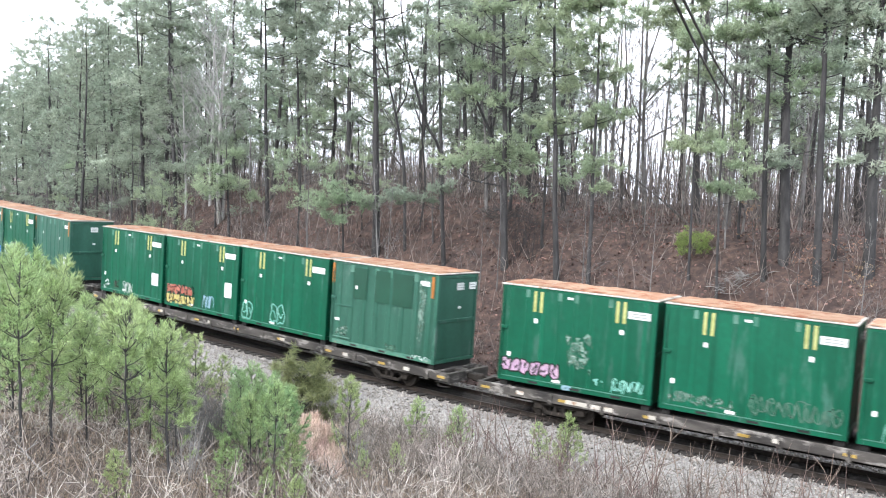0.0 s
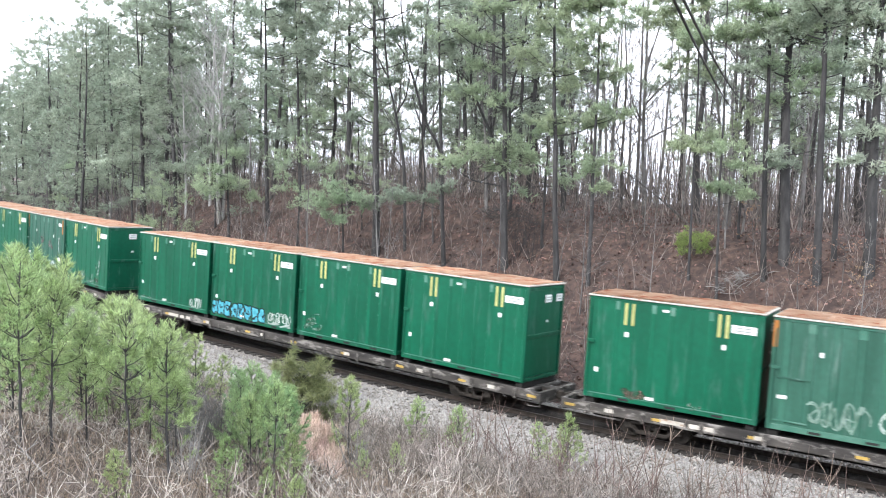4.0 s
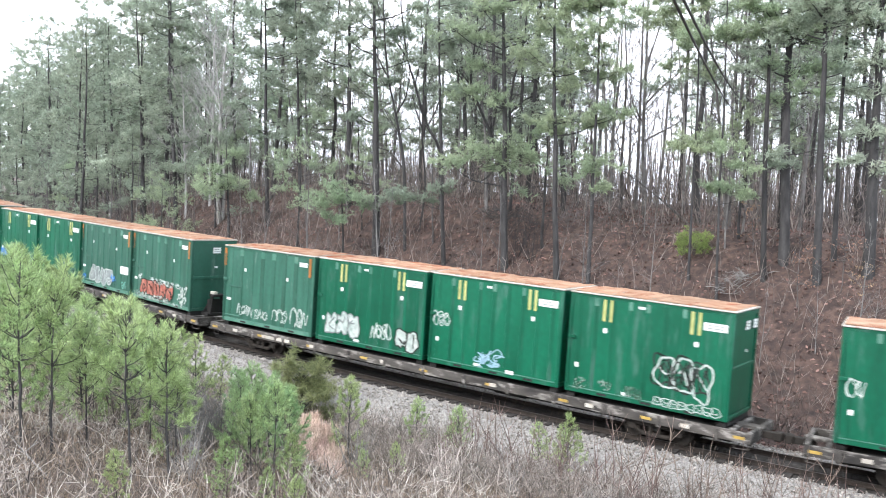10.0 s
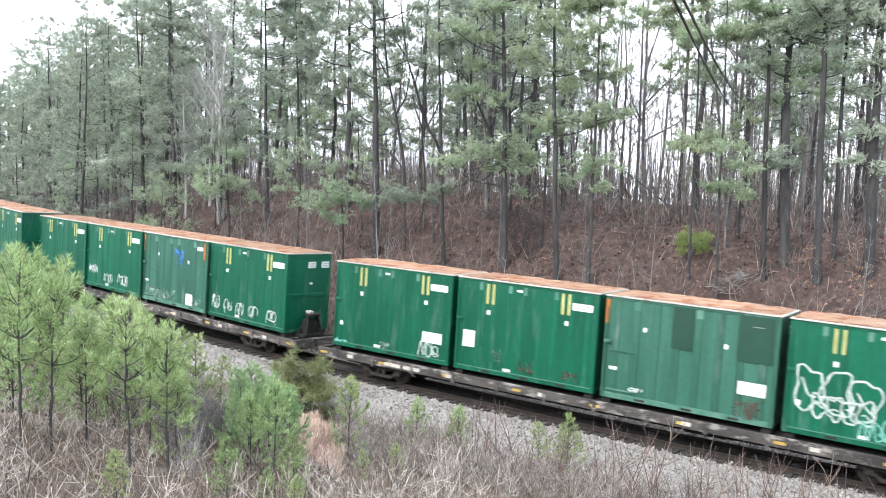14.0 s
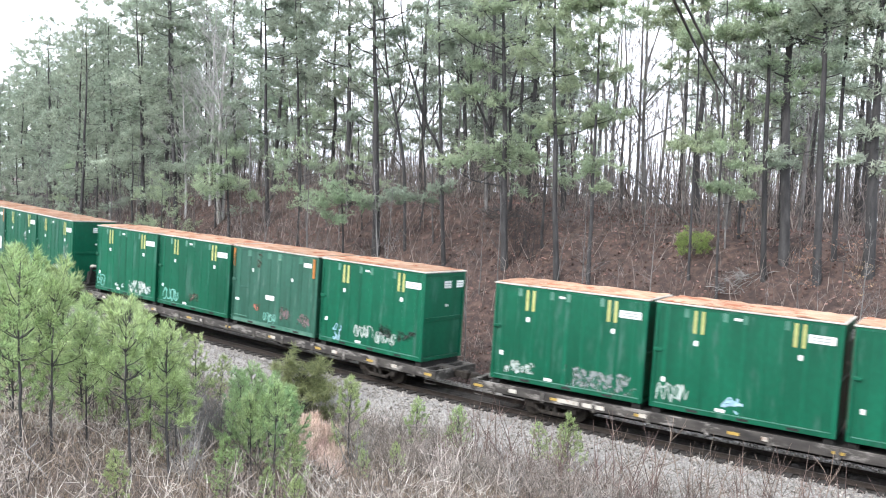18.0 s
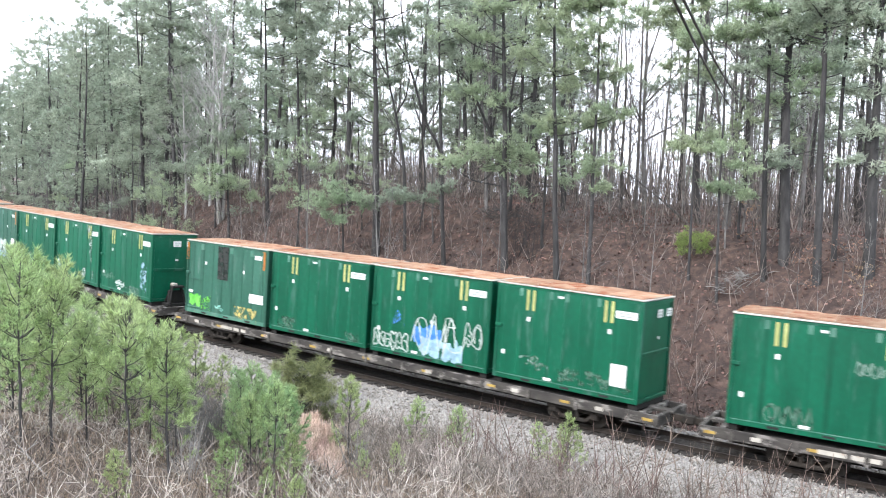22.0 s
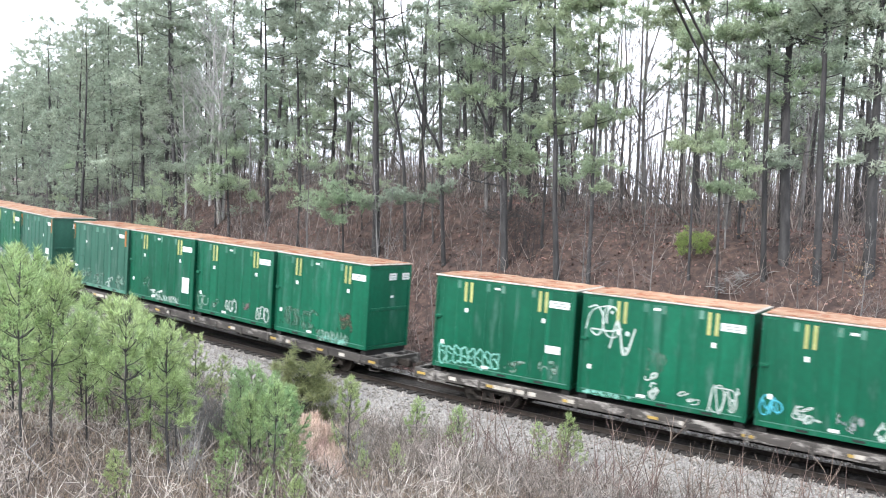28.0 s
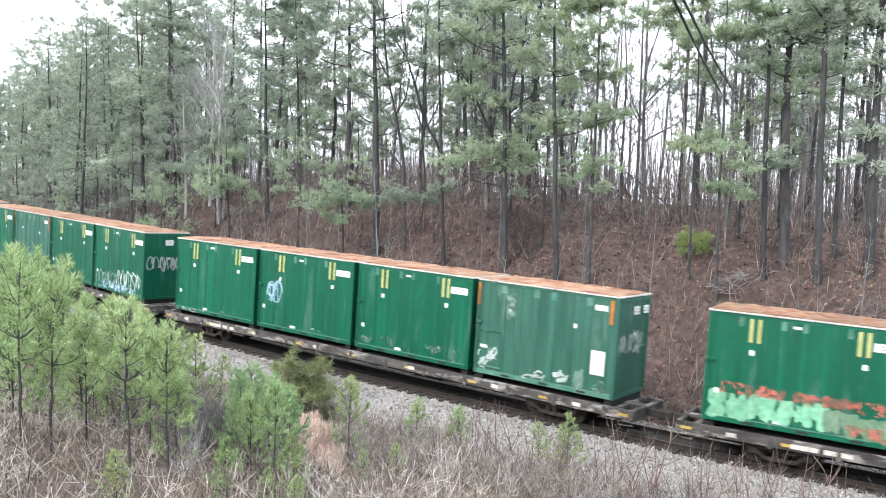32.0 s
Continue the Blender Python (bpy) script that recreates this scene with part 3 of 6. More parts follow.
def build_container(old):
    """A tall steel waste container; old: the weathered kind with deep side panels and orange corner tape. Origin at the middle of its floor."""
    paint = M["faded"] if old else M["green"]
    box = new("waste_container")
    lx, wy, h = BOX_L / 2, BOX_W / 2, BOX_H
    proud = 0.030 if old else 0.012
    bm = slab(-lx + 0.05, lx - 0.05, -wy + proud, wy - proud, 0.16, h - 0.07, 0.02)
    part("body", bm, paint, box)
    post = bm_mesh("corner_post", slab(-0.075, 0.075, -0.075, 0.075, 0.0, h - 0.02, 0.015), paint)
    for sx in (-1, 1):
        for sy in (-1, 1):
            part("corner_post", post, None, box, at=pose(sx * (lx - 0.075), sy * (wy - 0.070), 0))
    top = bm_mesh("top_rail", slab(-lx + 0.15, lx - 0.15, -0.05, 0.05, h - 0.10, h - 0.005, 0.01), paint)
    low = bm_mesh("bottom_rail", slab(-lx + 0.15, lx - 0.15, -0.055, 0.055, 0.0, 0.17, 0.012), M["rail_green"] if old else paint)
    lip = bm_mesh("rub_strip", slab(-lx + 0.16, lx - 0.16, -0.012, 0.012, 0.165, 0.195, 0.004), M["rail_green"])
    for sy in (-1, 1):
        part("top_rail", top, None, box, at=pose(0, sy * (wy - 0.052), 0))
        part("bottom_rail", low, None, box, at=pose(0, sy * (wy - 0.056), 0))
    part("rub_strip", lip, None, box, "worn pale edge strip", at=pose(0, -wy + 0.008, 0))
    n = 8 if old else 9
    rib = bm_mesh("side_rib", ridge(-wy + proud, 0.26 if old else 0.16, 0.20, h - 0.10, proud), paint)
    rubbed = bm_mesh("side_rib", ridge(-wy + proud, 0.26 if old else 0.16, 0.20, h - 0.10, proud, 0.30), paint)
    rubbed.materials.append(M["rail_green"])
    for i in range(n):
        part("side_rib", rubbed if i in (1, 3, 4, 6) else rib, None, box, at=pose(-lx + (i + 0.62) * BOX_L / (n + 0.24), 0, 0))
    for sx in (-1, 1):
        beam = bm_mesh("end_beam", slab(-0.05, 0.05, -wy + 0.15, wy - 0.15, -0.07, 0.07, 0.01), paint)
        part("end_beam", beam, None, box, at=pose(sx * (lx - 0.055), 0, h - 0.10))
        part("end_beam", beam, None, box, at=pose(sx * (lx - 0.055), 0, 0.08))
        part("end_beam", beam, None, box, at=pose(sx * (lx - 0.055), 0, 1.75))
    # thin black plates painted as the shade inside uncut fork pockets
    pocket = bm_mesh("fork_pocket", slab(-0.19, 0.19, -0.006, 0.006, 0.045, 0.125, 0.002), M["dark"])
    for x in (-1.55, 0.15, 1.75):
        part("fork_pocket", pocket, None, box, "flat black plate standing for a shaded fork pocket", at=pose(x, -wy - 0.0015, 0))
    # the lid: sheet panels with a raised lip, some of them buckled
    lid = part("lid", slab(-lx - 0.03, lx + 0.03, -wy - 0.035, wy + 0.035, h, h + 0.055, 0.012), M["rim"], box, "pale worn lid frame")
    rng = random.Random(7 if old else 5)
    for i in range(4):
        xa, xb = -lx + 0.04 + i * (BOX_L - 0.08) / 4, -lx + 0.02 + (i + 1) * (BOX_L - 0.08) / 4
        bm = bmesh.new()
        nx, ny = 6, 7
        grid = [[bm.verts.new((xa + (xb - xa) * a / nx, -wy + 0.03 + (2 * wy - 0.06) * b / ny, h + 0.062 + 0.012 * (1 - abs(2 * b / ny - 1)) + rng.uniform(-0.006, 0.040))) for b in range(ny + 1)] for a in range(nx + 1)]
        for a in range(nx):
            for b in range(ny):
                bm.faces.new((grid[a][b], grid[a + 1][b], grid[a + 1][b + 1], grid[a][b + 1]))
        bmesh.ops.solidify(bm, geom=bm.faces, thickness=0.01)
        part("lid_panel", bm, M["lid"], lid, "rusty orange sheet panel")
    # latch gear on the rear post
    bm = rod(bmesh.new(), (-lx + 0.10, -wy - 0.03, 0.3), (-lx + 0.10, -wy - 0.03, h - 0.35), 0.022, None, 8)
    part("lock_bar", bm, paint, box)
    part("latch", slab(-lx + 0.02, -lx + 0.30, -wy - 0.07, -wy + 0.0, 2.00, 2.12, 0.015), paint, box)
    if old:
        part("crossbar", slab(-lx + 0.20, -lx + 1.25, -wy - 0.022, -wy + 0.004, 1.72, 1.78, 0.006), paint, box)
        part("crossbar", slab(-lx + 0.20, -lx + 1.25, -wy - 0.022, -wy + 0.004, 0.30, 0.35, 0.006), M["rail_green"], box)
        tape = bm_mesh("corner_tape", slab(-0.075, 0.075, -0.003, 0.003, h - 0.98, h - 0.10, 0.001), M["orange"])
        for x in (-lx + 0.08, lx - 0.28):
            part("corner_tape", tape, None, box, "orange marking tape", at=pose(x, -wy - (0.0085 if x < 0 else 0.004), 0))
    else:
        tape = bm_mesh("reflective_tape", slab(-0.058, 0.058, -0.003, 0.003, h - 0.92, h - 0.13, 0.001), M["yellow"])
        for x in (-1.66, -1.40, 1.60, 1.86):
            part("reflective_tape", tape, None, box, "yellow reflective tape", at=pose(x, -wy - 0.004, 0))
    tagged(box, "faded green steel waste container with ribbed sides and rusty lid" if old else "dark green steel waste container with yellow tape and rusty lid", "waste container", "waste containers on the train")
    return box


CARD = {}


def placard(u, v, w, h, parent, end=False, prints=1):
    """A white label on the side, or on the front end, with a dark bar for its print."""
    key = (round(w, 3), round(h, 3), end)
    if key not in CARD:
        CARD[key] = bm_mesh("placard", slab(-w / 2, w / 2, -0.003, 0.003, -h / 2, h / 2, 0.001), M["white"])
        CARD[key + (1,)] = bm_mesh("print_bar", slab(-w * 0.36, w * 0.36, -0.002, 0.002, -h * 0.06, h * 0.06, 0), M["ink"])
    if end:
        at = pose(BOX_L / 2 - 0.0 + 0.004, -BOX_W / 2 + u * BOX_W, v * BOX_H, 0, 0, 90)
    else:
        at = pose(-BOX_L / 2 + u * BOX_L, -BOX_W / 2 - 0.004, v * BOX_H)
    c = part("placard", CARD[key], None, parent, "white placard", at=at)
    for i in range(prints if w > 0.4 else 0):
        part("print_bar", CARD[key + (1,)], None, c, at=pose(0, -0.005, h * (0.18 - 0.36 * i if prints > 1 else 0)))
    return c


# what is sprayed on each container, car by car: style colour from-to along the side, from-to up it, in hundredths
SPRAY = [
    ["A|block pink 2 42 8 27|edge black 2 42 8 27|fade ice 40 55 0 7|fade mint 62 70 10 22|tag mint 76 95 6 22|fade pale 45 62 20 60", "A|fade pale 5 42 8 20|tag faint 50 97 10 28", "A|tag mint 12 40 5 22", "A"],
    ["A|fade white 4 17 6 17|fade brown 22 34 8 22|tag white 38 54 3 22|panel white 84 94 24 42", "A|block yellow 3 43 3 20|block red 3 40 18 34|edge black 3 43 3 34|tag ice 56 70 6 28|panel white 84 93 28 48", "A|bub mint 3 15 4 30|bub mint 38 54 6 34", "B|panel patch 22 35 58 95|panel patch 43 57 58 95|panel patch 60 78 58 95|fade pale 4 18 5 26|tag white 80 95 1 8|fade pale 84 90 20 96|fade faint 55 66 3 14"],
    ["A|fade brown 20 40 4 14|fade pale 62 70 4 10", "B|tag pale 20 50 8 34|tag white 56 72 8 36|panel blue 79 95 5 26|panel white 82 92 16 36|fade white 75 81 58 98", "A|fade white 4 17 6 36|block olive 24 47 5 42|edge ice 24 47 5 42|fade faint 52 58 12 28|block ice 60 82 3 40", "B|fade pale 5 16 8 34|fade white 19 34 12 32|fade pale 40 54 10 22|fade pale 58 72 8 20|tag ice 78 93 1 16|panel white 84 92 16 38"],
    ["A|fade pale 4 20 2 10|tag white 76 92 4 20", "A|block cyan 1 68 2 26|edge black 1 68 2 26|tag white 72 97 6 22|fade white 74 95 4 14", "A|fade pale 5 24 8 28", "A"],
    ["B|block white 10 64 4 26|edge pale 10 64 4 26|panel white 82 92 10 34", "A|fade pale 3 15 5 22|fade mint 38 66 8 20|fade mint 74 90 8 30", "B|fade mauve 36 50 46 64|fade mauve 58 72 44 60|fade white 34 86 2 26|panel white 85 96 24 32|fade white 85 89 40 72", "A|fade cyan 2 42 0 6|fade pale 14 30 6 20|tag pale 34 50 8 22|fade pale 53 70 4 18|fade pale 73 86 18 46|fade brown 70 84 4 16"],
    ["A|tag white 4 13 40 58|fade yellow 80 96 4 32", "A|tag white 38 50 20 34|fade faint 80 92 20 46|fade pale 58 68 4 30|tag white 70 95 6 32", "A|bub pale 4 16 6 22|bub pale 20 34 6 26|bub pale 38 54 6 26|tag pale 57 75 6 26|bub pale 78 94 4 26", "B|fade brown 3 16 4 26|fade faint 25 36 10 24|block lilac 40 74 2 28|fade lilac 38 76 2 20|panel white 82 92 16 38"],
    ["B|tag white 18 36 10 26|tag white 38 52 8 24|tag white 58 74 10 28|tag white 78 96 8 34", "A|block white 10 42 8 40|edge grey 10 42 8 40|tag white 54 72 14 34|block white 76 96 4 34|edge black 76 96 4 34", "A|tag white 3 16 42 60|fade ice 40 60 4 26|panel white 62 68 4 8", "A|bub black 55 88 16 58|bub white 57 90 14 54|tag black 60 86 22 50|bub white 57 96 2 12|fade pale 3 15 4 20|fade pale 20 32 4 20|fade faint 38 52 2 16"],
    ["A|block blue 1 22 10 30|fade blue 2 22 14 28|fade pale 58 70 4 22|fade pale 80 94 2 28", "A|fade faint 4 16 6 30|tag white 58 72 8 32|fade faint 78 94 10 24", "B|block grey 20 66 4 36|edge white 20 66 4 36|fade blue 62 74 14 26|panel white 81 96 30 42|tag mint 84 94 6 22|fade blue 4 12 6 18", "B|block red 16 72 3 34|edge black 16 72 3 34|fade white 4 90 2 12|fade white 30 96 26 36|fade white 8 20 26 38|fade white 80 95 6 34"],
    ["A|fade mint 2 14 4 10|fade pale 38 50 4 20|panel white 78 94 22 34|tag white 76 92 4 24", "A|panel white 6 15 26 44|fade faint 28 42 14 28|fade brown 48 60 8 20|fade brown 78 90 8 18", "B|panel patch 41 53 58 98|panel patch 78 97 56 98|panel white 80 95 26 38|fade white 18 27 8 18|fade brown 78 95 4 24", "A|bub white 5 46 16 64|bub white 14 44 14 42|tag mint 38 58 6 26|tag white 58 78 10 20|fade pale 52 82 2 6"],
    ["A|fade pale 5 16 3 8|fade faint 38 56 8 18", "A|tag white 5 22 22 36|tag white 34 50 10 26|tag white 60 78 10 30", "B|fade pale 4 60 4 24|fade blue 50 66 60 84|panel white 70 80 6 22|fade pale 78 92 4 20", "A|tag white 5 15 12 30|tag white 22 32 8 28|tag white 38 48 8 28|tag white 55 66 8 28|tag white 78 90 6 28"],
    ["A|fade white 8 32 8 22|fade grey 50 96 4 26", "A|tag white 4 22 8 26|fade ice 40 54 4 22", "A|fade white 24 36 8 34|fade mauve 42 52 26 42|fade mauve 79 92 20 42|fade faint 56 66 4 18", "A|tag pale 24 36 8 26|fade pale 24 36 8 20|fade pale 42 56 6 24|fade pale 60 96 6 26"],
    ["A|bub mint 3 16 6 28|fade white 36 50 8 20|fade white 54 94 5 26", "A|tag mint 8 30 4 28|fade brown 46 60 12 26", "B|fade red 25 36 18 28|fade mauve 58 72 10 32|fade mauve 80 95 10 30|panel white 42 52 36 42|fade brown 30 36 76 96|tag mint 40 55 6 20", "A|fade ice 14 22 4 32|tag white 36 54 12 30|tag white 57 76 10 26|fade black 58 74 18 34|fade black 78 95 18 32"],
    ["A|tag faint 20 46 6 26|tag pale 62 76 58 72", "B|tag white 20 34 4 30|fade pale 40 52 6 22|fade blue 8 60 0 6|panel white 82 92 20 44|fade faint 78 95 4 18", "A|bub pale 5 40 6 36|bub pale 42 76 6 32|tag white 78 96 3 16|fade white 62 71 50 66", "A|block white 50 72 2 26|edge black 50 72 2 26|fade pale 75 90 26 64|fade faint 32 38 40 54"],
    ["B|panel black 40 53 52 97|block lime 5 20 8 30|fade lime 18 34 6 26|fade mint 36 50 8 18|panel white 80 96 28 40|fade yellow 60 90 4 22", "A|fade faint 8 30 4 20|fade faint 80 95 4 16", "A|bub white 3 34 6 28|fade blue 20 30 36 52|block blue 38 62 12 44|block ice 44 80 2 30|tag white 38 80 2 58|tag white 81 95 20 52", "A|fade pale 20 40 10 28|fade faint 46 96 8 24|panel white 82 92 14 36"],
    ["B|fade white 3 24 8 46|fade white 12 96 4 30|block white 40 70 20 46|fade ice 30 96 2 20|panel white 84 94 34 46", "A|fade brown 3 20 10 22|fade brown 40 55 4 14", "A|fade ice 4 16 10 34|fade white 57 72 8 28|fade pale 78 85 30 98|fade white 72 80 84 98|fade pale 86 90 10 24", "A|tag pale 4 30 18 30|fade white 30 52 10 22|fade pale 50 64 6 16|tag pale 62 78 4 18|fade ice 80 93 12 56"],
    ["A|fade cyan 66 90 8 24", "A|fade blue 8 50 4 18|block pink 50 98 2 30|edge white 50 98 2 30", "A|fade red 3 12 20 32|tag white 20 30 14 32|tag white 32 50 12 24|tag white 74 98 4 16|fade brown 55 66 8 20", "A|block pink 0 28 2 42|block pink 22 50 0 34|edge lilac 0 50 2 40|fade red 60 82 4 28|fade red 60 70 10 20"],
    ["A|bub mint 5 50 5 28|fade pale 56 72 8 22|fade pale 78 92 8 30|panel white 82 92 34 42", "A|tag white 4 24 56 94|tag white 20 42 44 80|fade faint 42 54 30 56|fade white 42 52 6 34|fade white 62 74 8 18|tag white 80 95 4 32|fade mint 4 36 0 5", "A|tag cyan 2 14 10 30|fade white 20 36 8 26|fade grey 40 54 8 26|fade white 60 74 6 26|panel white 86 96 20 40", "B|block white 5 18 22 40|tag white 16 34 50 90|tag white 28 48 40 78|tag cyan 24 36 6 36|block white 36 84 2 28|fade white 34 82 2 34|fade white 84 96 20 46|fade pale 78 82 60 90"],
    ["B|fade pale 3 12 10 30|fade pale 20 36 6 28|fade pale 40 60 4 26|fade white 62 76 4 24|fade pale 80 96 4 34", "A|fade white 36 56 8 18|tag white 40 82 2 14|fade faint 24 36 18 36|panel white 84 94 22 44", "A|tag pale 3 17 6 30|fade pale 22 34 10 28|tag white 42 56 8 28|fade mauve 62 76 16 28|tag white 82 97 6 26", "A|fade faint 6 50 8 36|fade brown 70 86 16 40|tag pale 50 82 0 16|fade mint 50 84 0 8"],
    ["A|block fresh 2 34 2 32|block fresh 30 66 4 32|block olive 62 96 2 28|fade red 8 92 26 38|fade red 70 96 4 16", "A|fade faint 2 16 14 32|fade white 38 56 10 32|block ice 56 80 8 34|fade faint 82 96 8 26", "A|tag white 3 20 4 28|block white 22 40 6 26|edge black 22 40 6 26|tag white 42 52 8 22|fade faint 60 80 4 18", "B|block grey 2 54 2 32|edge pale 2 54 2 32|panel white 80 90 36 46|panel white 81 89 16 32|tag white 74 90 4 20"],
    ["A|fade white 2 40 0 6|fade pale 60 80 4 10", "A|tag ice 10 26 34 64|tag ice 10 26 34 64|fade pale 60 72 6 12", "A|fade pale 5 20 8 22|fade faint 24 38 8 20|fade pale 60 78 8 22|fade faint 80 92 4 20", "B|fade white 4 18 8 36|fade pale 20 30 60 94|fade white 38 56 4 16|fade white 60 72 6 24|panel white 84 93 22 46|fade pale 80 96 2 16|tag pale 74 80 6 26"],
    ["A", "B|fade pale 10 40 6 20", "A|tag mint 10 46 6 26|fade pale 60 80 4 16", "A|tag pale 5 50 6 32|tag white 48 96 4 40|fade ice 8 90 2 16"],
    ["A|tag pale 30 60 6 24", "A", "B|fade pale 20 60 4 22", "A"],
]
END_SPRAY = {(19, 3), (20, 3)}
HITCH_CARS = (7, 9, 12, 14, 15, 18)
NCARS = len(SPRAY)


def build_flatcar(hitch):
    """A long flat car: deck frame, side sills, two trucks, couplers. Origin on the track below its middle."""
    car = new("flat_car")
    z1 = 1.04
    half = 13.45
    for sy in (-1, 1):
        sill = part("side_sill", slab(-half, half, sy * 1.26, sy * 1.36, z1 - 0.36, z1, 0.012), M["sill"], car)
        post = bm_mesh("stake_pocket", slab(-0.07, 0.07, -0.02, 0.02, z1 - 0.42, z1 - 0.03, 0.006), M["sill"])
        for i in range(13 if sy < 0 else 0):
            part("stake_pocket", post, None, sill, at=pose(-12.4 + i * 2.06, sy * 1.378, 0))
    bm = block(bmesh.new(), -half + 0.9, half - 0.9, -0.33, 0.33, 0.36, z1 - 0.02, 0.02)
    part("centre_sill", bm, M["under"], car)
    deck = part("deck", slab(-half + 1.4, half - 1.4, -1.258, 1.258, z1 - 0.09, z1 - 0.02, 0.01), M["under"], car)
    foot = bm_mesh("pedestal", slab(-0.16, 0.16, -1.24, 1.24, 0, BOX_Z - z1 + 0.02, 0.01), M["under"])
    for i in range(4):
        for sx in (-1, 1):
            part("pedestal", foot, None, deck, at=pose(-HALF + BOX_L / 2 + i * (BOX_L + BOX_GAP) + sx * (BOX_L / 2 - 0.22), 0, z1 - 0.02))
    for sx in (-1, 1):
        part("end_sill", slab(sx * (half - 0.16), sx * half, -1.256, 1.256, z1 - 0.42, z1, 0.015), M["sill"], car)
        cross = bm_mesh("end_crossbeam", slab(-0.09, 0.09, -1.256, 1.256, z1 - 0.14, z1 - 0.01, 0.01), M["sill"])
        part("end_crossbeam", cross, None, car, at=pose(sx * (half - 0.72), 0, 0))
        walkway = bm_mesh("end_walkway", slab(-0.62, 0.62, -0.22, 0.22, z1 - 0.10, z1 - 0.005, 0.01), M["sill"])
        part("end_walkway", walkway, None, car, at=pose(sx * (half - 0.55), 0, 0))
        bm = block(bmesh.new(), sx * (half - 0.3), sx * (half + 0.42), -0.11, 0.11, 0.70, 0.94, 0.02)
        block(bm, sx * (half + 0.40), sx * (half + 0.70), -0.17, 0.13, 0.66, 1.00, 0.05)
        part("coupler", bm, M["wheel"], car, "rust-brown knuckle coupler")
        bm = bmesh.new()
        for p, q in (((half - 0.1, -1.18, z1 - 0.42), (half - 0.1, -1.18, 0.45)), ((half - 0.55, -1.30, z1 - 0.36), (half - 0.55, -1.30, 0.45)), ((half - 0.1, -1.18, 0.45), (half - 0.55, -1.30, 0.45))):
            rod(bm, (sx * p[0], p[1] * 1.0, p[2]), (sx * q[0], q[1], q[2]), 0.016, None, 6)
        part("step_stirrup", bm, M["sill"], car)
        # truck
        tx = sx * 10.05
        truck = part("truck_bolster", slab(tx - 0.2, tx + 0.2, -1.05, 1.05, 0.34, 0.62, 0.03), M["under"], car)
        for sy in (-1, 1):
            bm = bmesh.new()
            block(bm, tx - 1.15, tx + 1.15, sy * 1.0, sy * 1.14, 0.50, 0.64, 0.03)
            block(bm, tx - 0.55, tx + 0.55, sy * 1.0, sy * 1.14, 0.16, 0.30, 0.03)
            for q in (-1, 1):
                block(bm, tx + q * 0.86 - 0.16, tx + q * 0.86 + 0.16, sy * 0.98, sy * 1.16, 0.32, 0.56, 0.03)
                rod(bm, (tx + q * 0.52, sy * 1.07, 0.23), (tx + q * 0.80, sy * 1.07, 0.50), 0.07, None, 6)
                rod(bm, (tx + q * 0.16, sy * 1.07, 0.28), (tx + q * 0.16, sy * 1.07, 0.52), 0.09, None, 8)
            part("side_frame", bm, M["wheel"], truck)
        for q in (-1, 1):
            bm = rod(bmesh.new(), (tx + q * 0.86, -1.0, 0.42), (tx + q * 0.86, 1.0, 0.42), 0.08, None, 8)
            for sy in (-1, 1):
                rod(bm, (tx + q * 0.86, sy * 0.69, 0.42), (tx + q * 0.86, sy * 0.83, 0.42), 0.42, None, 24)
                rod(bm, (tx + q * 0.86, sy * 0.67, 0.42), (tx + q * 0.86, sy * 0.70, 0.42), 0.45, None, 24)
            part("wheelset", bm, M["wheel"], truck)
    refl = bm_mesh("reflector", slab(-0.19, 0.19, -0.003, 0.003, -0.05, 0.05, 0), M["gold"])
    for i in range(9):
        part("reflector", refl, None, car, "yellow reflector strip", at=pose(-13.1 + i * 3.27, -1.365, z1 - 0.20))
    bar = bm_mesh("lettering_bar", slab(-0.42, 0.42, -0.003, 0.003, -0.075, 0.075, 0), M["rim"])
    small = bm_mesh("lettering_bar", slab(-0.16, 0.16, -0.003, 0.003, -0.07, 0.07, 0), M["rim"])
    for x in (-9.3, -8.3):
        part("lettering_bar", bar, None, car, "white lettering band", at=pose(x, -1.366, z1 - 0.20))
    for x in (-11.6, -6.4, -2.2, 3.4, 7.6, 11.2):
        part("lettering_bar", small, None, car, "chalky lettering patch", at=pose(x, -1.366, z1 - 0.19))
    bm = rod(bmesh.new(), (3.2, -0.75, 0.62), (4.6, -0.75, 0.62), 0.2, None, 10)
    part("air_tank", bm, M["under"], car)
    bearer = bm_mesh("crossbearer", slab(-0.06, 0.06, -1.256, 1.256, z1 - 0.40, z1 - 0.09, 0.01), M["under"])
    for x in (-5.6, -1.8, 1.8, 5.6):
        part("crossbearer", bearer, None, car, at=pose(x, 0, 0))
    if hitch:
        bm = block(bmesh.new(), half - 0.95, half - 0.25, -0.62, 0.62, z1, z1 + 0.16, 0.02)
        for y in (-0.5, 0.5):
            rod(bm, (half - 0.85, y, z1 + 0.1), (half - 0.42, y * 0.5, z1 + 1.05), 0.07, None, 8)
            rod(bm, (half - 0.25, y, z1 + 0.1), (half - 0.42, y * 0.5, z1 + 1.05), 0.06, None, 8)
        block(bm, half - 0.60, half - 0.22, -0.36, 0.36, z1 + 1.0, z1 + 1.12, 0.03)
        block(bm, half - 0.62, half - 0.40, -0.46, 0.46, z1 + 0.15, z1 + 0.85, 0.03)
        stand = part("trailer_hitch", bm, M["under"], car, "dark folded trailer hitch stand")
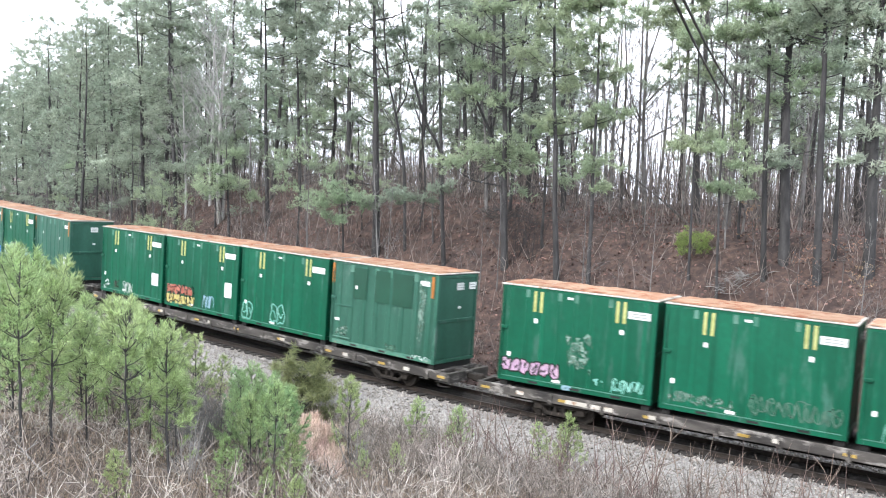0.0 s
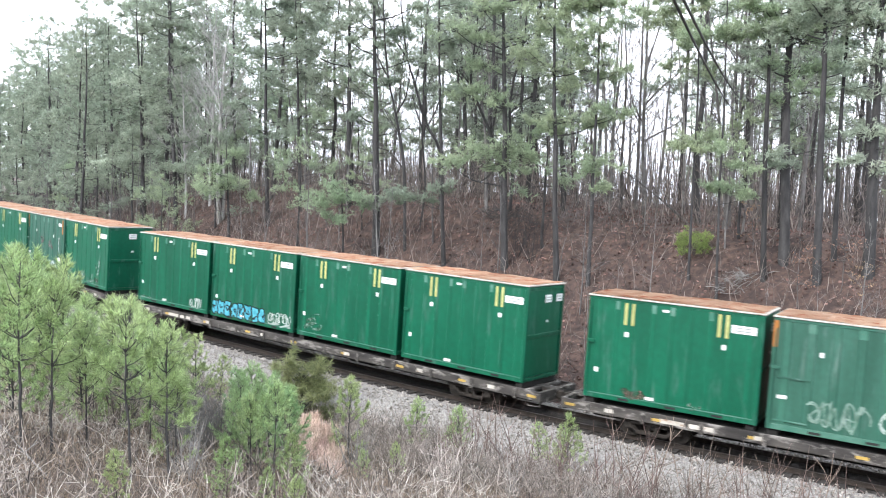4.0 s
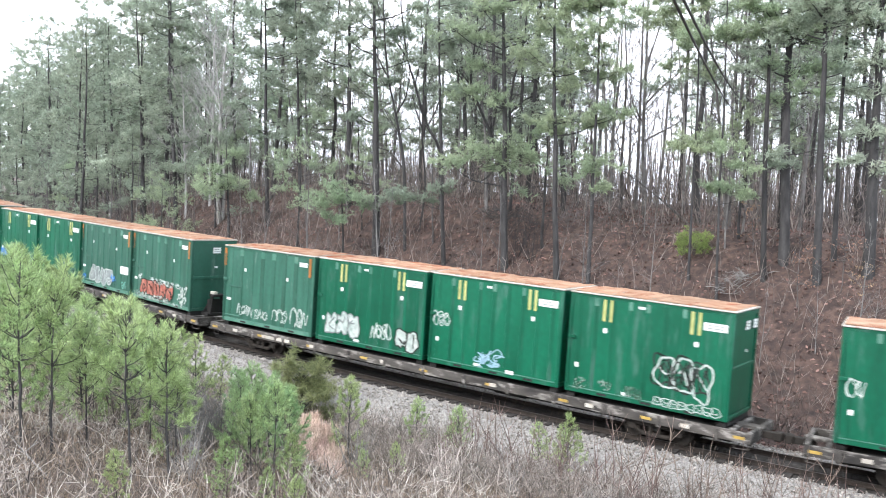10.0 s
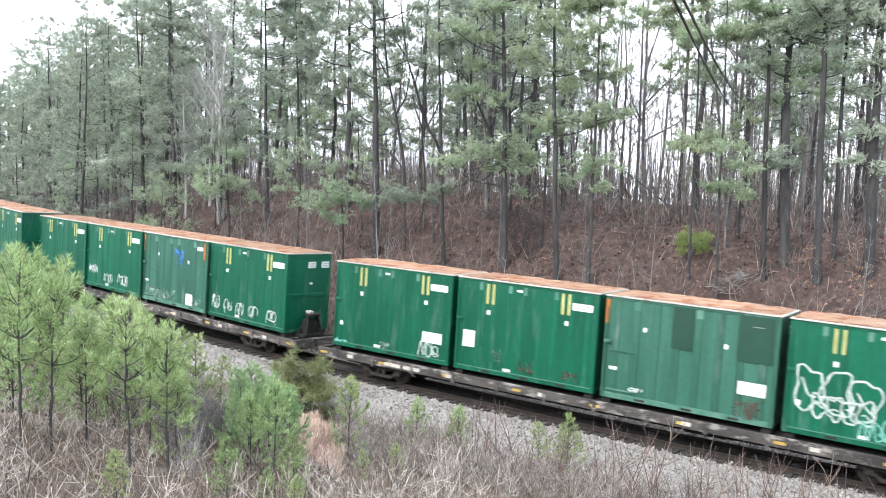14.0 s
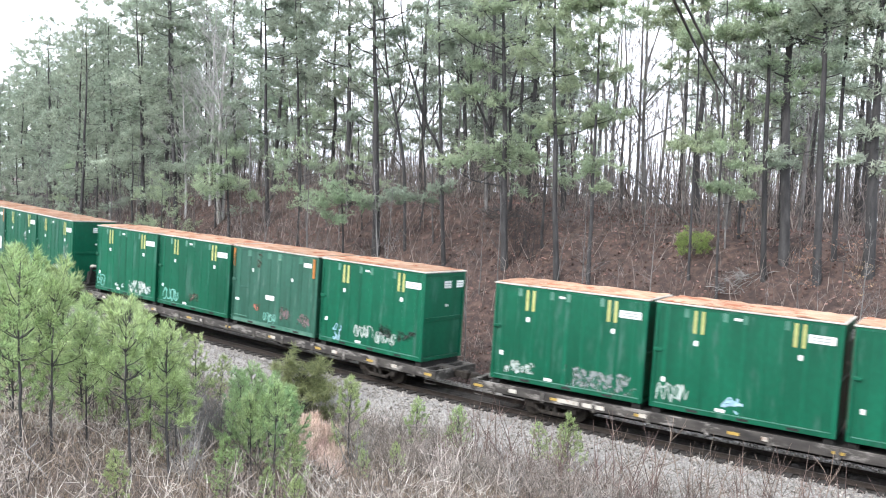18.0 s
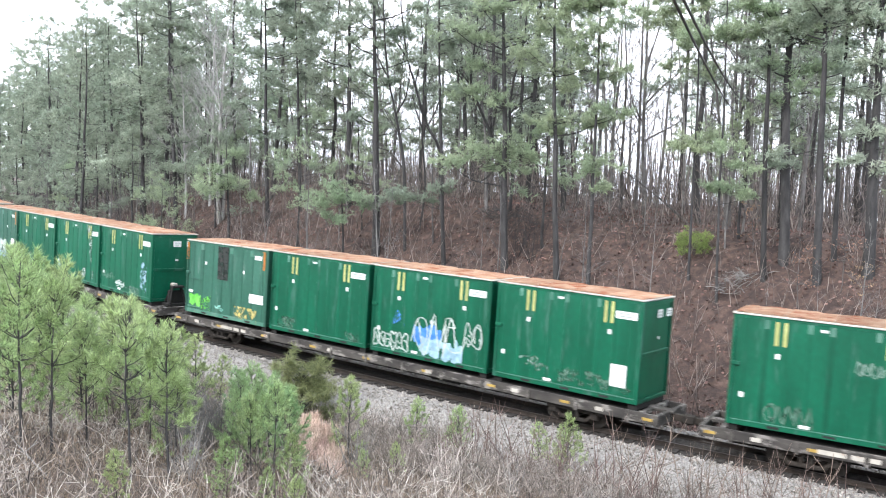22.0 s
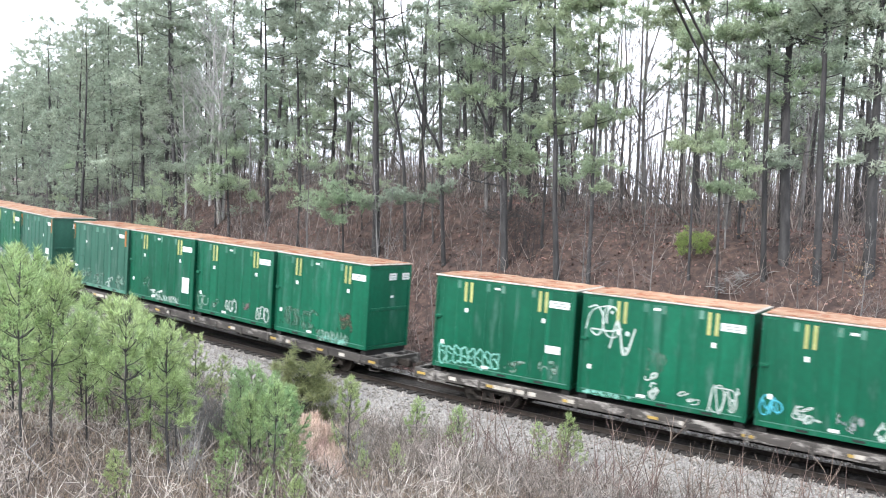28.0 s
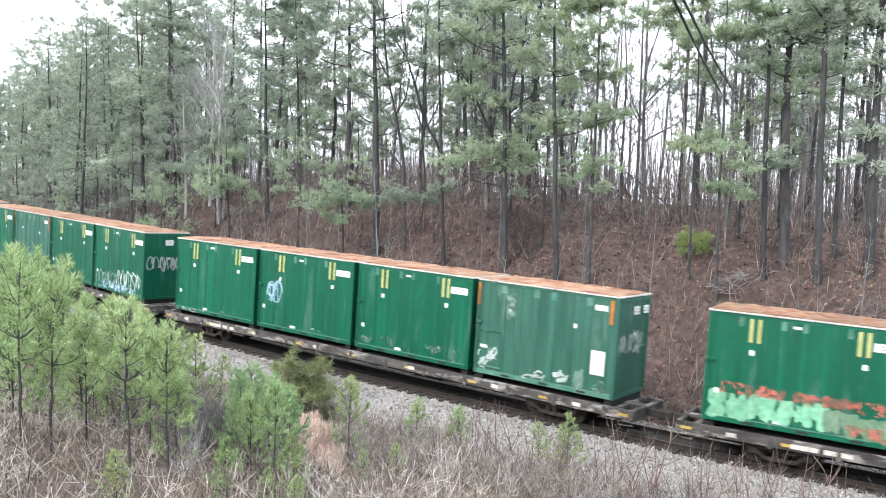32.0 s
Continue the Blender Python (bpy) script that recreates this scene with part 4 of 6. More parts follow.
        part("hitch_plate", slab(half - 0.62, half - 0.3, -0.30, -0.02, z1 + 1.12, z1 + 1.26, 0.03), M["rim"], stand, "worn bright hitch plate")
    return tagged(car, "weathered steel flat car with a trailer hitch stand" if hitch else "weathered brown-grey steel flat car with yellow reflectors", "flat car", "flat cars of the train")


def sprayed(box, spec, rng):
    """Sprays and labels of one container."""
    bits = spec.split("|")
    old = bits[0] == "B"
    face = -BOX_W / 2 - 0.0045
    seen = []
    for i, bit in enumerate(bits[1:]):
        style, colour, *nums = bit.split()
        u0, u1, v0, v1 = [int(q) / 100 for q in nums]
        if style == "fade" and colour in ("white", "ice", "mint", "pale") and 0.07 < u1 - u0 < 0.24 and v1 < 0.5:
            style = "scrawl"
        mat = M["patch"] if colour == "patch" else M["white"] if (style, colour) == ("panel", "white") else THIN[colour] if style == "fade" or (style, colour) == ("scrawl", "pale") else INK[colour]
        verts, faces = graffiti(style, u0, u1, v0, v1, rng, face - 0.003 * i - (0.004 if style == "edge" else 0))
        if not faces:
            continue
        if style == "panel":
            side_paint("placard" if colour == "white" else "painted_panel", verts, faces, mat, box, "white placard" if colour == "white" else "repainted dark patch")
        else:
            spray = side_paint("graffiti", verts, faces, mat, box, mat.name.replace("_", " ") + (" lines" if style in ("tag", "edge", "bub", "scrawl") else " shapes"))
            spray["kind"] = "stuff"
            if style in ("block", "tag", "bub"):
                seen.append(mat.name.split("_")[0])
    if old:
        placard(0.885, 0.885, 0.50, 0.20, box)
        placard(0.25, 0.715, 0.13, 0.16, box, prints=0)
        placard(0.72, 0.67, 0.13, 0.16, box, prints=0)
        placard(0.07, 0.30, 0.30, 0.12, box)
    else:
        placard(0.895, 0.845, 0.82, 0.27, box, prints=2)
        placard(0.24, 0.66, 0.15, 0.17, box, prints=0)
        placard(0.795, 0.665, 0.15, 0.17, box, prints=0)
        placard(0.07, 0.28, 0.15, 0.17, box, prints=0)
        placard(0.40, 0.075, 0.32, 0.11, box, prints=1)
        placard(0.46, 0.93, 0.24, 0.09, box, prints=0)
    for u in (0.55, 0.86):
        placard(u, 0.86, 0.46, 0.30, box, True, 2)
    placard(0.55, 0.62, 0.18, 0.10, box, True, 0)
    if seen:
        box["label"] = ("faded green" if old else "dark green") + " steel waste container with " + seen[0] + " graffiti and rusty lid"


def build_train():
    rng = random.Random(11)
    plain = {"A": build_container(False), "B": build_container(True)}
    cars = {False: build_flatcar(False), True: build_flatcar(True)}
    used = set()
    train = []
    for k in range(NCARS):
        src = cars[k in HITCH_CARS]
        car = src if src not in used else copy_thing(src, Matrix())
        used.add(src)
        boxes = []
        for c in range(4):
            boxes.append(copy_thing(plain[SPRAY[k][c][0]], Matrix()))
        train.append((car, boxes))
    for ob in plain.values():
        for o in (*ob.children_recursive, ob):
            bpy.data.objects.remove(o)
    for k, (car, boxes) in enumerate(train):
        for c, box in enumerate(boxes):
            sprayed(box, SPRAY[k][c], rng)
            if (k, c) in END_SPRAY:
                for u in (0.22, 0.5, 0.75):
                    verts, faces = graffiti("tag", 0.5 + (u - 0.14) * 0.43, 0.5 + (u + 0.1) * 0.43, 0.42, 0.66, rng, 0)
                    verts = [(BOX_L / 2 + 0.006, x - BOX_W / 2, z) for x, y, z in verts]
                    side_paint("graffiti", verts, faces, INK["white"], box, "white sprayed lines on the end")
    return train


TRAIN = build_train()


# seconds, and metres ahead of or behind an evenly gaining run: the slack of the long train working in and out
SLACK = [(0, -0.30), (1, -0.06), (2, 0.27), (3, 0.45), (4.5, 0.0), (6, -0.36), (7, -0.24), (8, 0.01), (9, 0.14), (10, 0.0), (11, 0.13), (12, -0.08), (13, 0.04), (14, 0.11), (17, -0.07), (18, 0.06), (19, -0.12),
         (20, -0.04), (21, -0.05), (22, -0.02), (23, 0.03), (24, -0.10), (25, 0.12), (28, 0.14), (29, 0.06), (30, 0.07), (31, -0.08), (32, -0.10)]
# how far each car rides ahead of its even place
AHEAD = {0: 0.47, 1: 0.60, 2: -0.41, 3: 0.26, 4: -0.06, 5: -0.34, 6: -0.43, 11: -0.19, 12: -0.19, 13: -0.10, 14: -0.22, 15: 0.20, 16: 0.29, 17: -0.11}


def travel(t):
    """How far the front container of the first car has come at t seconds."""
    even = 9.927 + 14.960 * t + 0.043624 * t * t - 0.00020881 * t ** 3
    return even + float(np.interp(t, [q[0] for q in SLACK], [q[1] for q in SLACK]))


def motions():
    """The train runs along the curve, slowly gaining speed."""
    times = [i * 0.5 for i in range(65)]
    for k, (car, boxes) in enumerate(TRAIN):
        rows = []
        for t in times:
            s = travel(t) - HALF - k * CAR_PITCH + AHEAD.get(k, 0.0)
            if not -150 < s < 90 and t % 4 and t not in (0.0, 32.0):
                continue
            xa, ya, _ = on_track(s - 10.05)
            xb, yb, _ = on_track(s + 10.05)
            a = math.degrees(math.atan2(yb - ya, xb - xa))
            za, zb = rail_z(s - 10.05), rail_z(s + 10.05)
            rows.append((t, pose((xa + xb) / 2, (ya + yb) / 2, (za + zb) / 2, -BANK, math.degrees(math.atan2(za - zb, 20.1)), a)))
        walk(car, rows)
        for c, box in enumerate(boxes):
            off = pose(-HALF + BOX_L / 2 + c * (BOX_L + BOX_GAP), 0, BOX_Z)
            walk(box, [(t, m @ off) for t, m in rows])


# ---- trees ----
def limb_points(start, az, rise, length, bend, rng, steps=4):
    """A limb that leaves at an angle and bends up (or down) on its way."""
    p, pts = np.array(start, float), [np.array(start, float)]
    for i in range(steps):
        a = az + rng.uniform(-0.25, 0.25)
        e = rise + bend * i / steps + rng.uniform(-0.12, 0.12)
        p = p + length / steps * np.array([math.cos(a) * math.cos(e), math.sin(a) * math.cos(e), math.sin(e)])
        pts.append(p)
    return pts


def stalk(segs, pts, r0, r1):
    n = len(pts) - 1
    for i in range(n):
        segs.append((pts[i], pts[i + 1], r0 + (r1 - r0) * i / n, r0 + (r1 - r0) * (i + 1) / n))


def seg_mesh(name, segs, material, sides):
    v, f = tubes([a[0] for a in segs], [a[1] for a in segs], [a[2] for a in segs], [a[3] for a in segs], sides)
    return raw_mesh(name, v, f, material, True)


def needle_mesh(name, tufts, count, length, width, material, seed, spread=0.75):
    """Needle blades in tufts: each tuft is a place and a way."""
    rng = np.random.default_rng(seed)
    c = np.repeat(np.array([t[0] for t in tufts]), count, 0)
    w = np.repeat(np.array([t[1] for t in tufts]), count, 0)
    size = np.repeat(np.array([t[2] for t in tufts]), count)
    way = unit(w * 0.55 + rng.normal(size=c.shape) * spread)
    base = c + w * (rng.uniform(-0.6, 0.6, (len(c), 1)) * length * size[:, None]) + rng.normal(size=c.shape) * 0.02
    v, f = blades(base, way, length * size * rng.uniform(0.7, 1.15, len(c)), width * size, rng)
    return raw_mesh(name, v, f, material)


def pine_stem(height, radius, tilt, rng, wander=0.0085):
    """The line of a pine's trunk and its tapered pieces."""
    pts, x, y, n = [], 0.0, 0.0, 10
    for i in range(n + 1):
        h = height * i / n
        pts.append(np.array([x + tilt[0] * h, y + tilt[1] * h, h - (0.3 if i == 0 else 0)]))
        x, y = x + rng.uniform(-1, 1) * height * wander, y + rng.uniform(-1, 1) * height * wander
    trunk = []
    for i in range(n):
        q0, q1 = i / n, (i + 1) / n
        trunk.append((pts[i], pts[i + 1], radius * (1 - 0.88 * q0 ** 1.2) * (1.18 if i == 0 else 1), radius * (1 - 0.88 * q1 ** 1.2)))
    return pts, trunk


def along(pts, q):
    """The place at the share q of a line of points."""
    n = len(pts) - 1
    i = min(int(q * n), n - 1)
    return pts[i] + (pts[i + 1] - pts[i]) * (q * n - i)


def spray_of_needles(twigs, tufts, centre, size, count, r, rng, flat=0.38):
    """A bough's end: twigs that fan out in a flat ragged plate, tufted towards their tips, upper side fullest."""
    arms = max(3, count // 5)
    for i in range(arms):
        a, far = rng.uniform(0, 6.283), size * rng.uniform(0.45, 1.12)
        lift = rng.gauss(0.08, flat) * size
        tip = centre + np.array([math.cos(a) * far, math.sin(a) * far, lift])
        start = centre + np.array([rng.gauss(0, 0.12), rng.gauss(0, 0.12), -0.12]) * size
        twigs.append((start, tip, r * 0.30, r * 0.12))
        for j in range(max(2, count // arms)):
            f = rng.uniform(0.30, 1.05)
            p = start + (tip - start) * f + np.array([rng.gauss(0, 0.14), rng.gauss(0, 0.14), rng.gauss(0.05, 0.13)]) * size
            d = unit(np.array([math.cos(a), math.sin(a), 0.55]) + np.array([rng.gauss(0, 0.45) for _ in range(3)]))
            tufts.append((p, d, rng.uniform(0.7, 1.2)))


def wood_and_needles(trunk, twigs, tufts, count, length, width, material, seed):
    v, f = tubes(*[[t[i] for t in trunk] for i in range(4)], 8)
    v2, f2 = tubes(*[[t[i] for t in twigs] for i in range(4)], 3)
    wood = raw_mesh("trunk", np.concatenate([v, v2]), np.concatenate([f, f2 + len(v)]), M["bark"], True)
    return wood, needle_mesh("crown", tufts, count, length, width, material, seed)


def pine_meshes(seed, height, radius, start, reach, limbs, per, count, length, width, material, dead=8, top_taper=0.75, clumps=3, plate=0.2):
    """Trunk, limbs and needles of a pine whose boughs end in flat plates."""
    rng = random.Random(seed)
    twigs, tufts = [], []
    pts, trunk = pine_stem(height, radius, (0, 0), rng)
    az = rng.uniform(0, 6.3)
    for i in range(limbs):
        q = start + (0.985 - start) * ((i + rng.random()) / limbs) ** 0.9
        rel = (q - start) / (1 - start)
        az += 2.4 + rng.uniform(-0.6, 0.6)
        shape = (0.6 + 0.9 * rel if rel < 0.3 else 1.0) * (1 - top_taper * max(0, rel - 0.3) / 0.7)
        ln = reach * shape * rng.choice((0.45, 0.7, 0.85, 1.0, 1.2))
        lp = limb_points(along(pts, q), az, -0.10 + 0.8 * rel + rng.uniform(-0.2, 0.2), ln, 0.4, rng)
        r0 = max(0.012, radius * 0.22 * (1 - 0.6 * rel))
        stalk(twigs, lp, r0, r0 * 0.3)
        for j in range(clumps if rel < 0.85 else 1):
            f = 1.0 if j == 0 else rng.uniform(0.5, 0.9)
            b = along(lp, f)
            ta, size = az + rng.choice((-1, 1)) * rng.uniform(0.5, 1.3), reach * plate * rng.uniform(0.6, 1.35) * (1 - 0.35 * rel)
            e = b + np.array([math.cos(ta), math.sin(ta), rng.uniform(0.0, 0.4)]) * (size * 1.1 if j else 0.0)
            if j:
                twigs.append((b, e, r0 * 0.35, r0 * 0.2))
            spray_of_needles(twigs, tufts, e, size, per, r0, rng)
    for i in range(dead):
        stalk(twigs, limb_points(along(pts, rng.uniform(0.15, max(start, 0.3))), rng.uniform(0, 6.3), rng.uniform(-0.3, 0.35), rng.uniform(0.3, 1.0) * reach * 0.6, rng.uniform(-0.3, 0.3), rng, 3), radius * 0.12, radius * 0.04)
    spray_of_needles(twigs, tufts, pts[-1], reach * 0.14, per, 0.02, rng, 0.6)
    return wood_and_needles(trunk, twigs, tufts, count, length, width, material, seed)


ACROSS, AWAY = np.array([math.cos(YAW), -math.sin(YAW), 0.0]), np.array([math.sin(YAW), math.cos(YAW), 0.0])


def standing_pine(seed, radius, lean, tone, boughs):
    """One of the pines at the wood's edge, with its own boughs."""
    rng = random.Random(seed)
    twigs, tufts = [], []
    ends = [[float(q) for q in b.split()] for b in boughs.split(",")]
    height = max(19.0, max(e[0] for e in ends) + 3.0) if max(e[0] for e in ends) > 10.5 else max(e[0] for e in ends) + 0.8
    pts, trunk = pine_stem(height, radius, ACROSS * lean, rng, 0.003)
    while height > 15 and len(ends) < (21 if tone == "bough" else 17):
        ends.append([height * rng.uniform(0.62, 1.0), rng.uniform(-2.2, 2.2), rng.uniform(0.4, 0.8)])
    for h, off, w in ends:
        side = ACROSS * off + AWAY * rng.uniform(-0.7, 0.5) * max(0.6, abs(off))
        ln = float(np.linalg.norm(side))
        foot = along(pts, min(0.97, max(0.05, (h - 0.15 - 0.30 * ln) / height)))
        tip = np.array([0.0, 0.0, h]) + side
        mid = foot + (tip - foot) * 0.5 + np.array([rng.gauss(0, 0.08) * ln, rng.gauss(0, 0.08) * ln, -0.07 * ln])
        r0 = max(0.018, radius * 0.24)
        lp = curve([foot, mid, tip], 4)
        stalk(twigs, list(lp), r0, r0 * 0.35)
        spray_of_needles(twigs, tufts, tip, w * 1.0, int(20 + 34 * w * w), r0, rng, 0.32)
        for j in range(3):
            # smaller sprays along the limb and round its end
            a, size = rng.uniform(0, 6.3), w * rng.uniform(0.35, 0.6)
            e = tip + np.array([math.cos(a) * w * 0.95, math.sin(a) * w * 0.95, rng.uniform(-0.40, 0.30) * w])
            twigs.append((tip, e, r0 * 0.3, r0 * 0.15))
            spray_of_needles(twigs, tufts, e, size, int(10 + 26 * size), r0 * 0.7, rng)
    for i in range(16 if height > 15 else 6):
        stalk(twigs, limb_points(along(pts, rng.uniform(0.2, 0.8)), rng.uniform(0, 6.3), rng.uniform(-0.3, 0.4), rng.uniform(0.5, 2.4), rng.uniform(-0.3, 0.4), rng, 4), radius * 0.13, radius * 0.04)
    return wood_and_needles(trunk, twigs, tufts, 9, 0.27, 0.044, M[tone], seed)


def hardwood_meshes(seed, height, radius, spread, primaries, forked=False, bark="greybark"):
    """Trunk and bare branches of a leafless hardwood."""
    rng = random.Random(seed)
    trunk, main, twigs = [], [], []
    stems = [(0.0, 0.0)] if not forked else [(rng.uniform(0, 6.3), 0.10), (rng.uniform(0, 6.3), 0.13)]
    for si, (la, lean) in enumerate(stems):
        pts, p, n = [], np.array([0.0, 0.0, -0.3]), 9
        if si:
            p = p + np.array([radius * 1.3, 0, 0])
        d = np.array([math.cos(la) * lean, math.sin(la) * lean, 1.0])
        for i in range(n + 1):
            pts.append(p)
            d = unit(d + np.array([rng.uniform(-1, 1), rng.uniform(-1, 1), 0.3]) * 0.06)
            p = p + d * height / n * (0.86 if si else 1)
        rr = radius * (0.8 if si else 1)
        for i in range(n):
            trunk.append((pts[i], pts[i + 1], rr * (1 - 0.9 * (i / n)), rr * (1 - 0.9 * ((i + 1) / n))))
        for i in range(primaries):
            q = rng.uniform(0.28, 0.97)
            k = min(int(q * n), n - 1)
            b = pts[k] + (pts[k + 1] - pts[k]) * (q * n - k)
            a = rng.uniform(0, 6.3)
            ln = spread * (1.15 - 0.75 * q) * rng.uniform(0.6, 1.3)
            lp = limb_points(b, a, rng.uniform(0.45, 0.95), ln, 0.35, rng, 4)
            r0 = max(0.012, rr * (1 - 0.9 * q) * 0.42)
            stalk(main, lp, r0, r0 * 0.35)
            for j in range(6):
                f = rng.uniform(0.25, 1)
                kk = min(int(f * 4), 3)
                bb = lp[kk] + (lp[kk + 1] - lp[kk]) * (f * 4 - kk)
                l2 = ln * rng.uniform(0.2, 0.5)
                sp = limb_points(bb, a + rng.uniform(-1.1, 1.1), rng.uniform(0.3, 1.2), l2, 0.2, rng, 2)
                stalk(twigs, sp, r0 * 0.42, r0 * 0.15)
                for m in range(3):
                    tp = limb_points(sp[1 + m % 2], a + rng.uniform(-1.6, 1.6), rng.uniform(0.1, 1.3), l2 * rng.uniform(0.3, 0.6), 0.1, rng, 1)
                    stalk(twigs, tp, r0 * 0.2, r0 * 0.08)
    v, f = tubes(*[[t[i] for t in trunk] for i in range(4)], 6)
    v2, f2 = tubes(*[[t[i] for t in main] for i in range(4)], 4)
    wood = raw_mesh("trunk", np.concatenate([v, v2]), np.concatenate([f, f2 + len(v)]), M[bark], True)
    return wood, seg_mesh("crown", twigs, M[bark], 3)


def bent_tree(seed, radius, bark, lines):
    """A leafless hardwood with its own bends: a trunk line from the foot, then limbs."""
    rng = random.Random(seed)
    thick, fine, stem = [], [], []
    for i, line in enumerate(lines.split("|")):
        drift, knots = 0.0, []
        for q in line.split(","):
            h, off = [float(v) for v in q.split()]
            drift += rng.uniform(-0.3, 0.3) if knots else 0.0
            knots.append(ACROSS * off + AWAY * drift + np.array([0, 0, h]))
        if i == 0:
            knots[0] = np.array([0, 0, -0.3])
        else:
            joint = min(stem, key=lambda q: abs(q[2] - knots[0][2]))
            knots = [k + AWAY * float((joint - knots[0]) @ AWAY) for k in knots]
            knots[0] = joint
        lp = list(curve(knots, 4))
        stem = lp if i == 0 else stem
        r0 = radius if i == 0 else radius * 0.5
        stalk(thick, lp, r0, r0 * 0.3)
        span = float(np.linalg.norm(lp[-1] - lp[0]))
        for j in range(int(10 + 1.6 * span)):
            b = along(lp, rng.uniform(0.3 if i == 0 else 0.2, 1.0))
            az, ln = rng.uniform(0, 6.3), rng.uniform(0.6, 2.4)
            tw = limb_points(b, az, rng.uniform(0.3, 1.1), ln, 0.3, rng, 3)
            stalk(fine, tw, r0 * 0.20, r0 * 0.08)
            for k in range(5):
                stalk(fine, limb_points(along(tw, rng.uniform(0.3, 1)), az + rng.uniform(-1.2, 1.2), rng.uniform(0.2, 1.3), ln * rng.uniform(0.2, 0.5), 0.2, rng, 2), r0 * 0.09, r0 * 0.045)
    return seg_mesh("trunk", thick, M[bark], 7), seg_mesh("crown", fine, M[bark], 3)


def plant(kind, meshes, names, x, y, scale, turn, lean, label, category, group, sink=0.0):
    """Stands a tree made of shared meshes on the ground."""
    ob = new(kind)
    for nm, me in zip(names, meshes):
        piece = part(nm, me, None, ob)
        if nm != "trunk":
            piece["kind"] = "stuff"
    ob.matrix_basis = pose(x, y, ground_z(x, y) - sink, lean[0], lean[1], turn) @ Matrix.Diagonal((scale, scale, scale, 1))
    return tagged(ob, label, category, group)


def bearing(x, y):
    """How far right of the view's middle a place lies, as a tangent."""
    return math.tan(math.atan2(x - EYE[0], y - EYE[1]) - YAW)


def skyline(b):
    """The wood is lower towards the west, with a dip in it: slope from the eye to the tree tops."""
    return 0.142 if b < -0.47 else 0.172 if b < -0.42 else 0.150 if b < -0.378 else 9.0


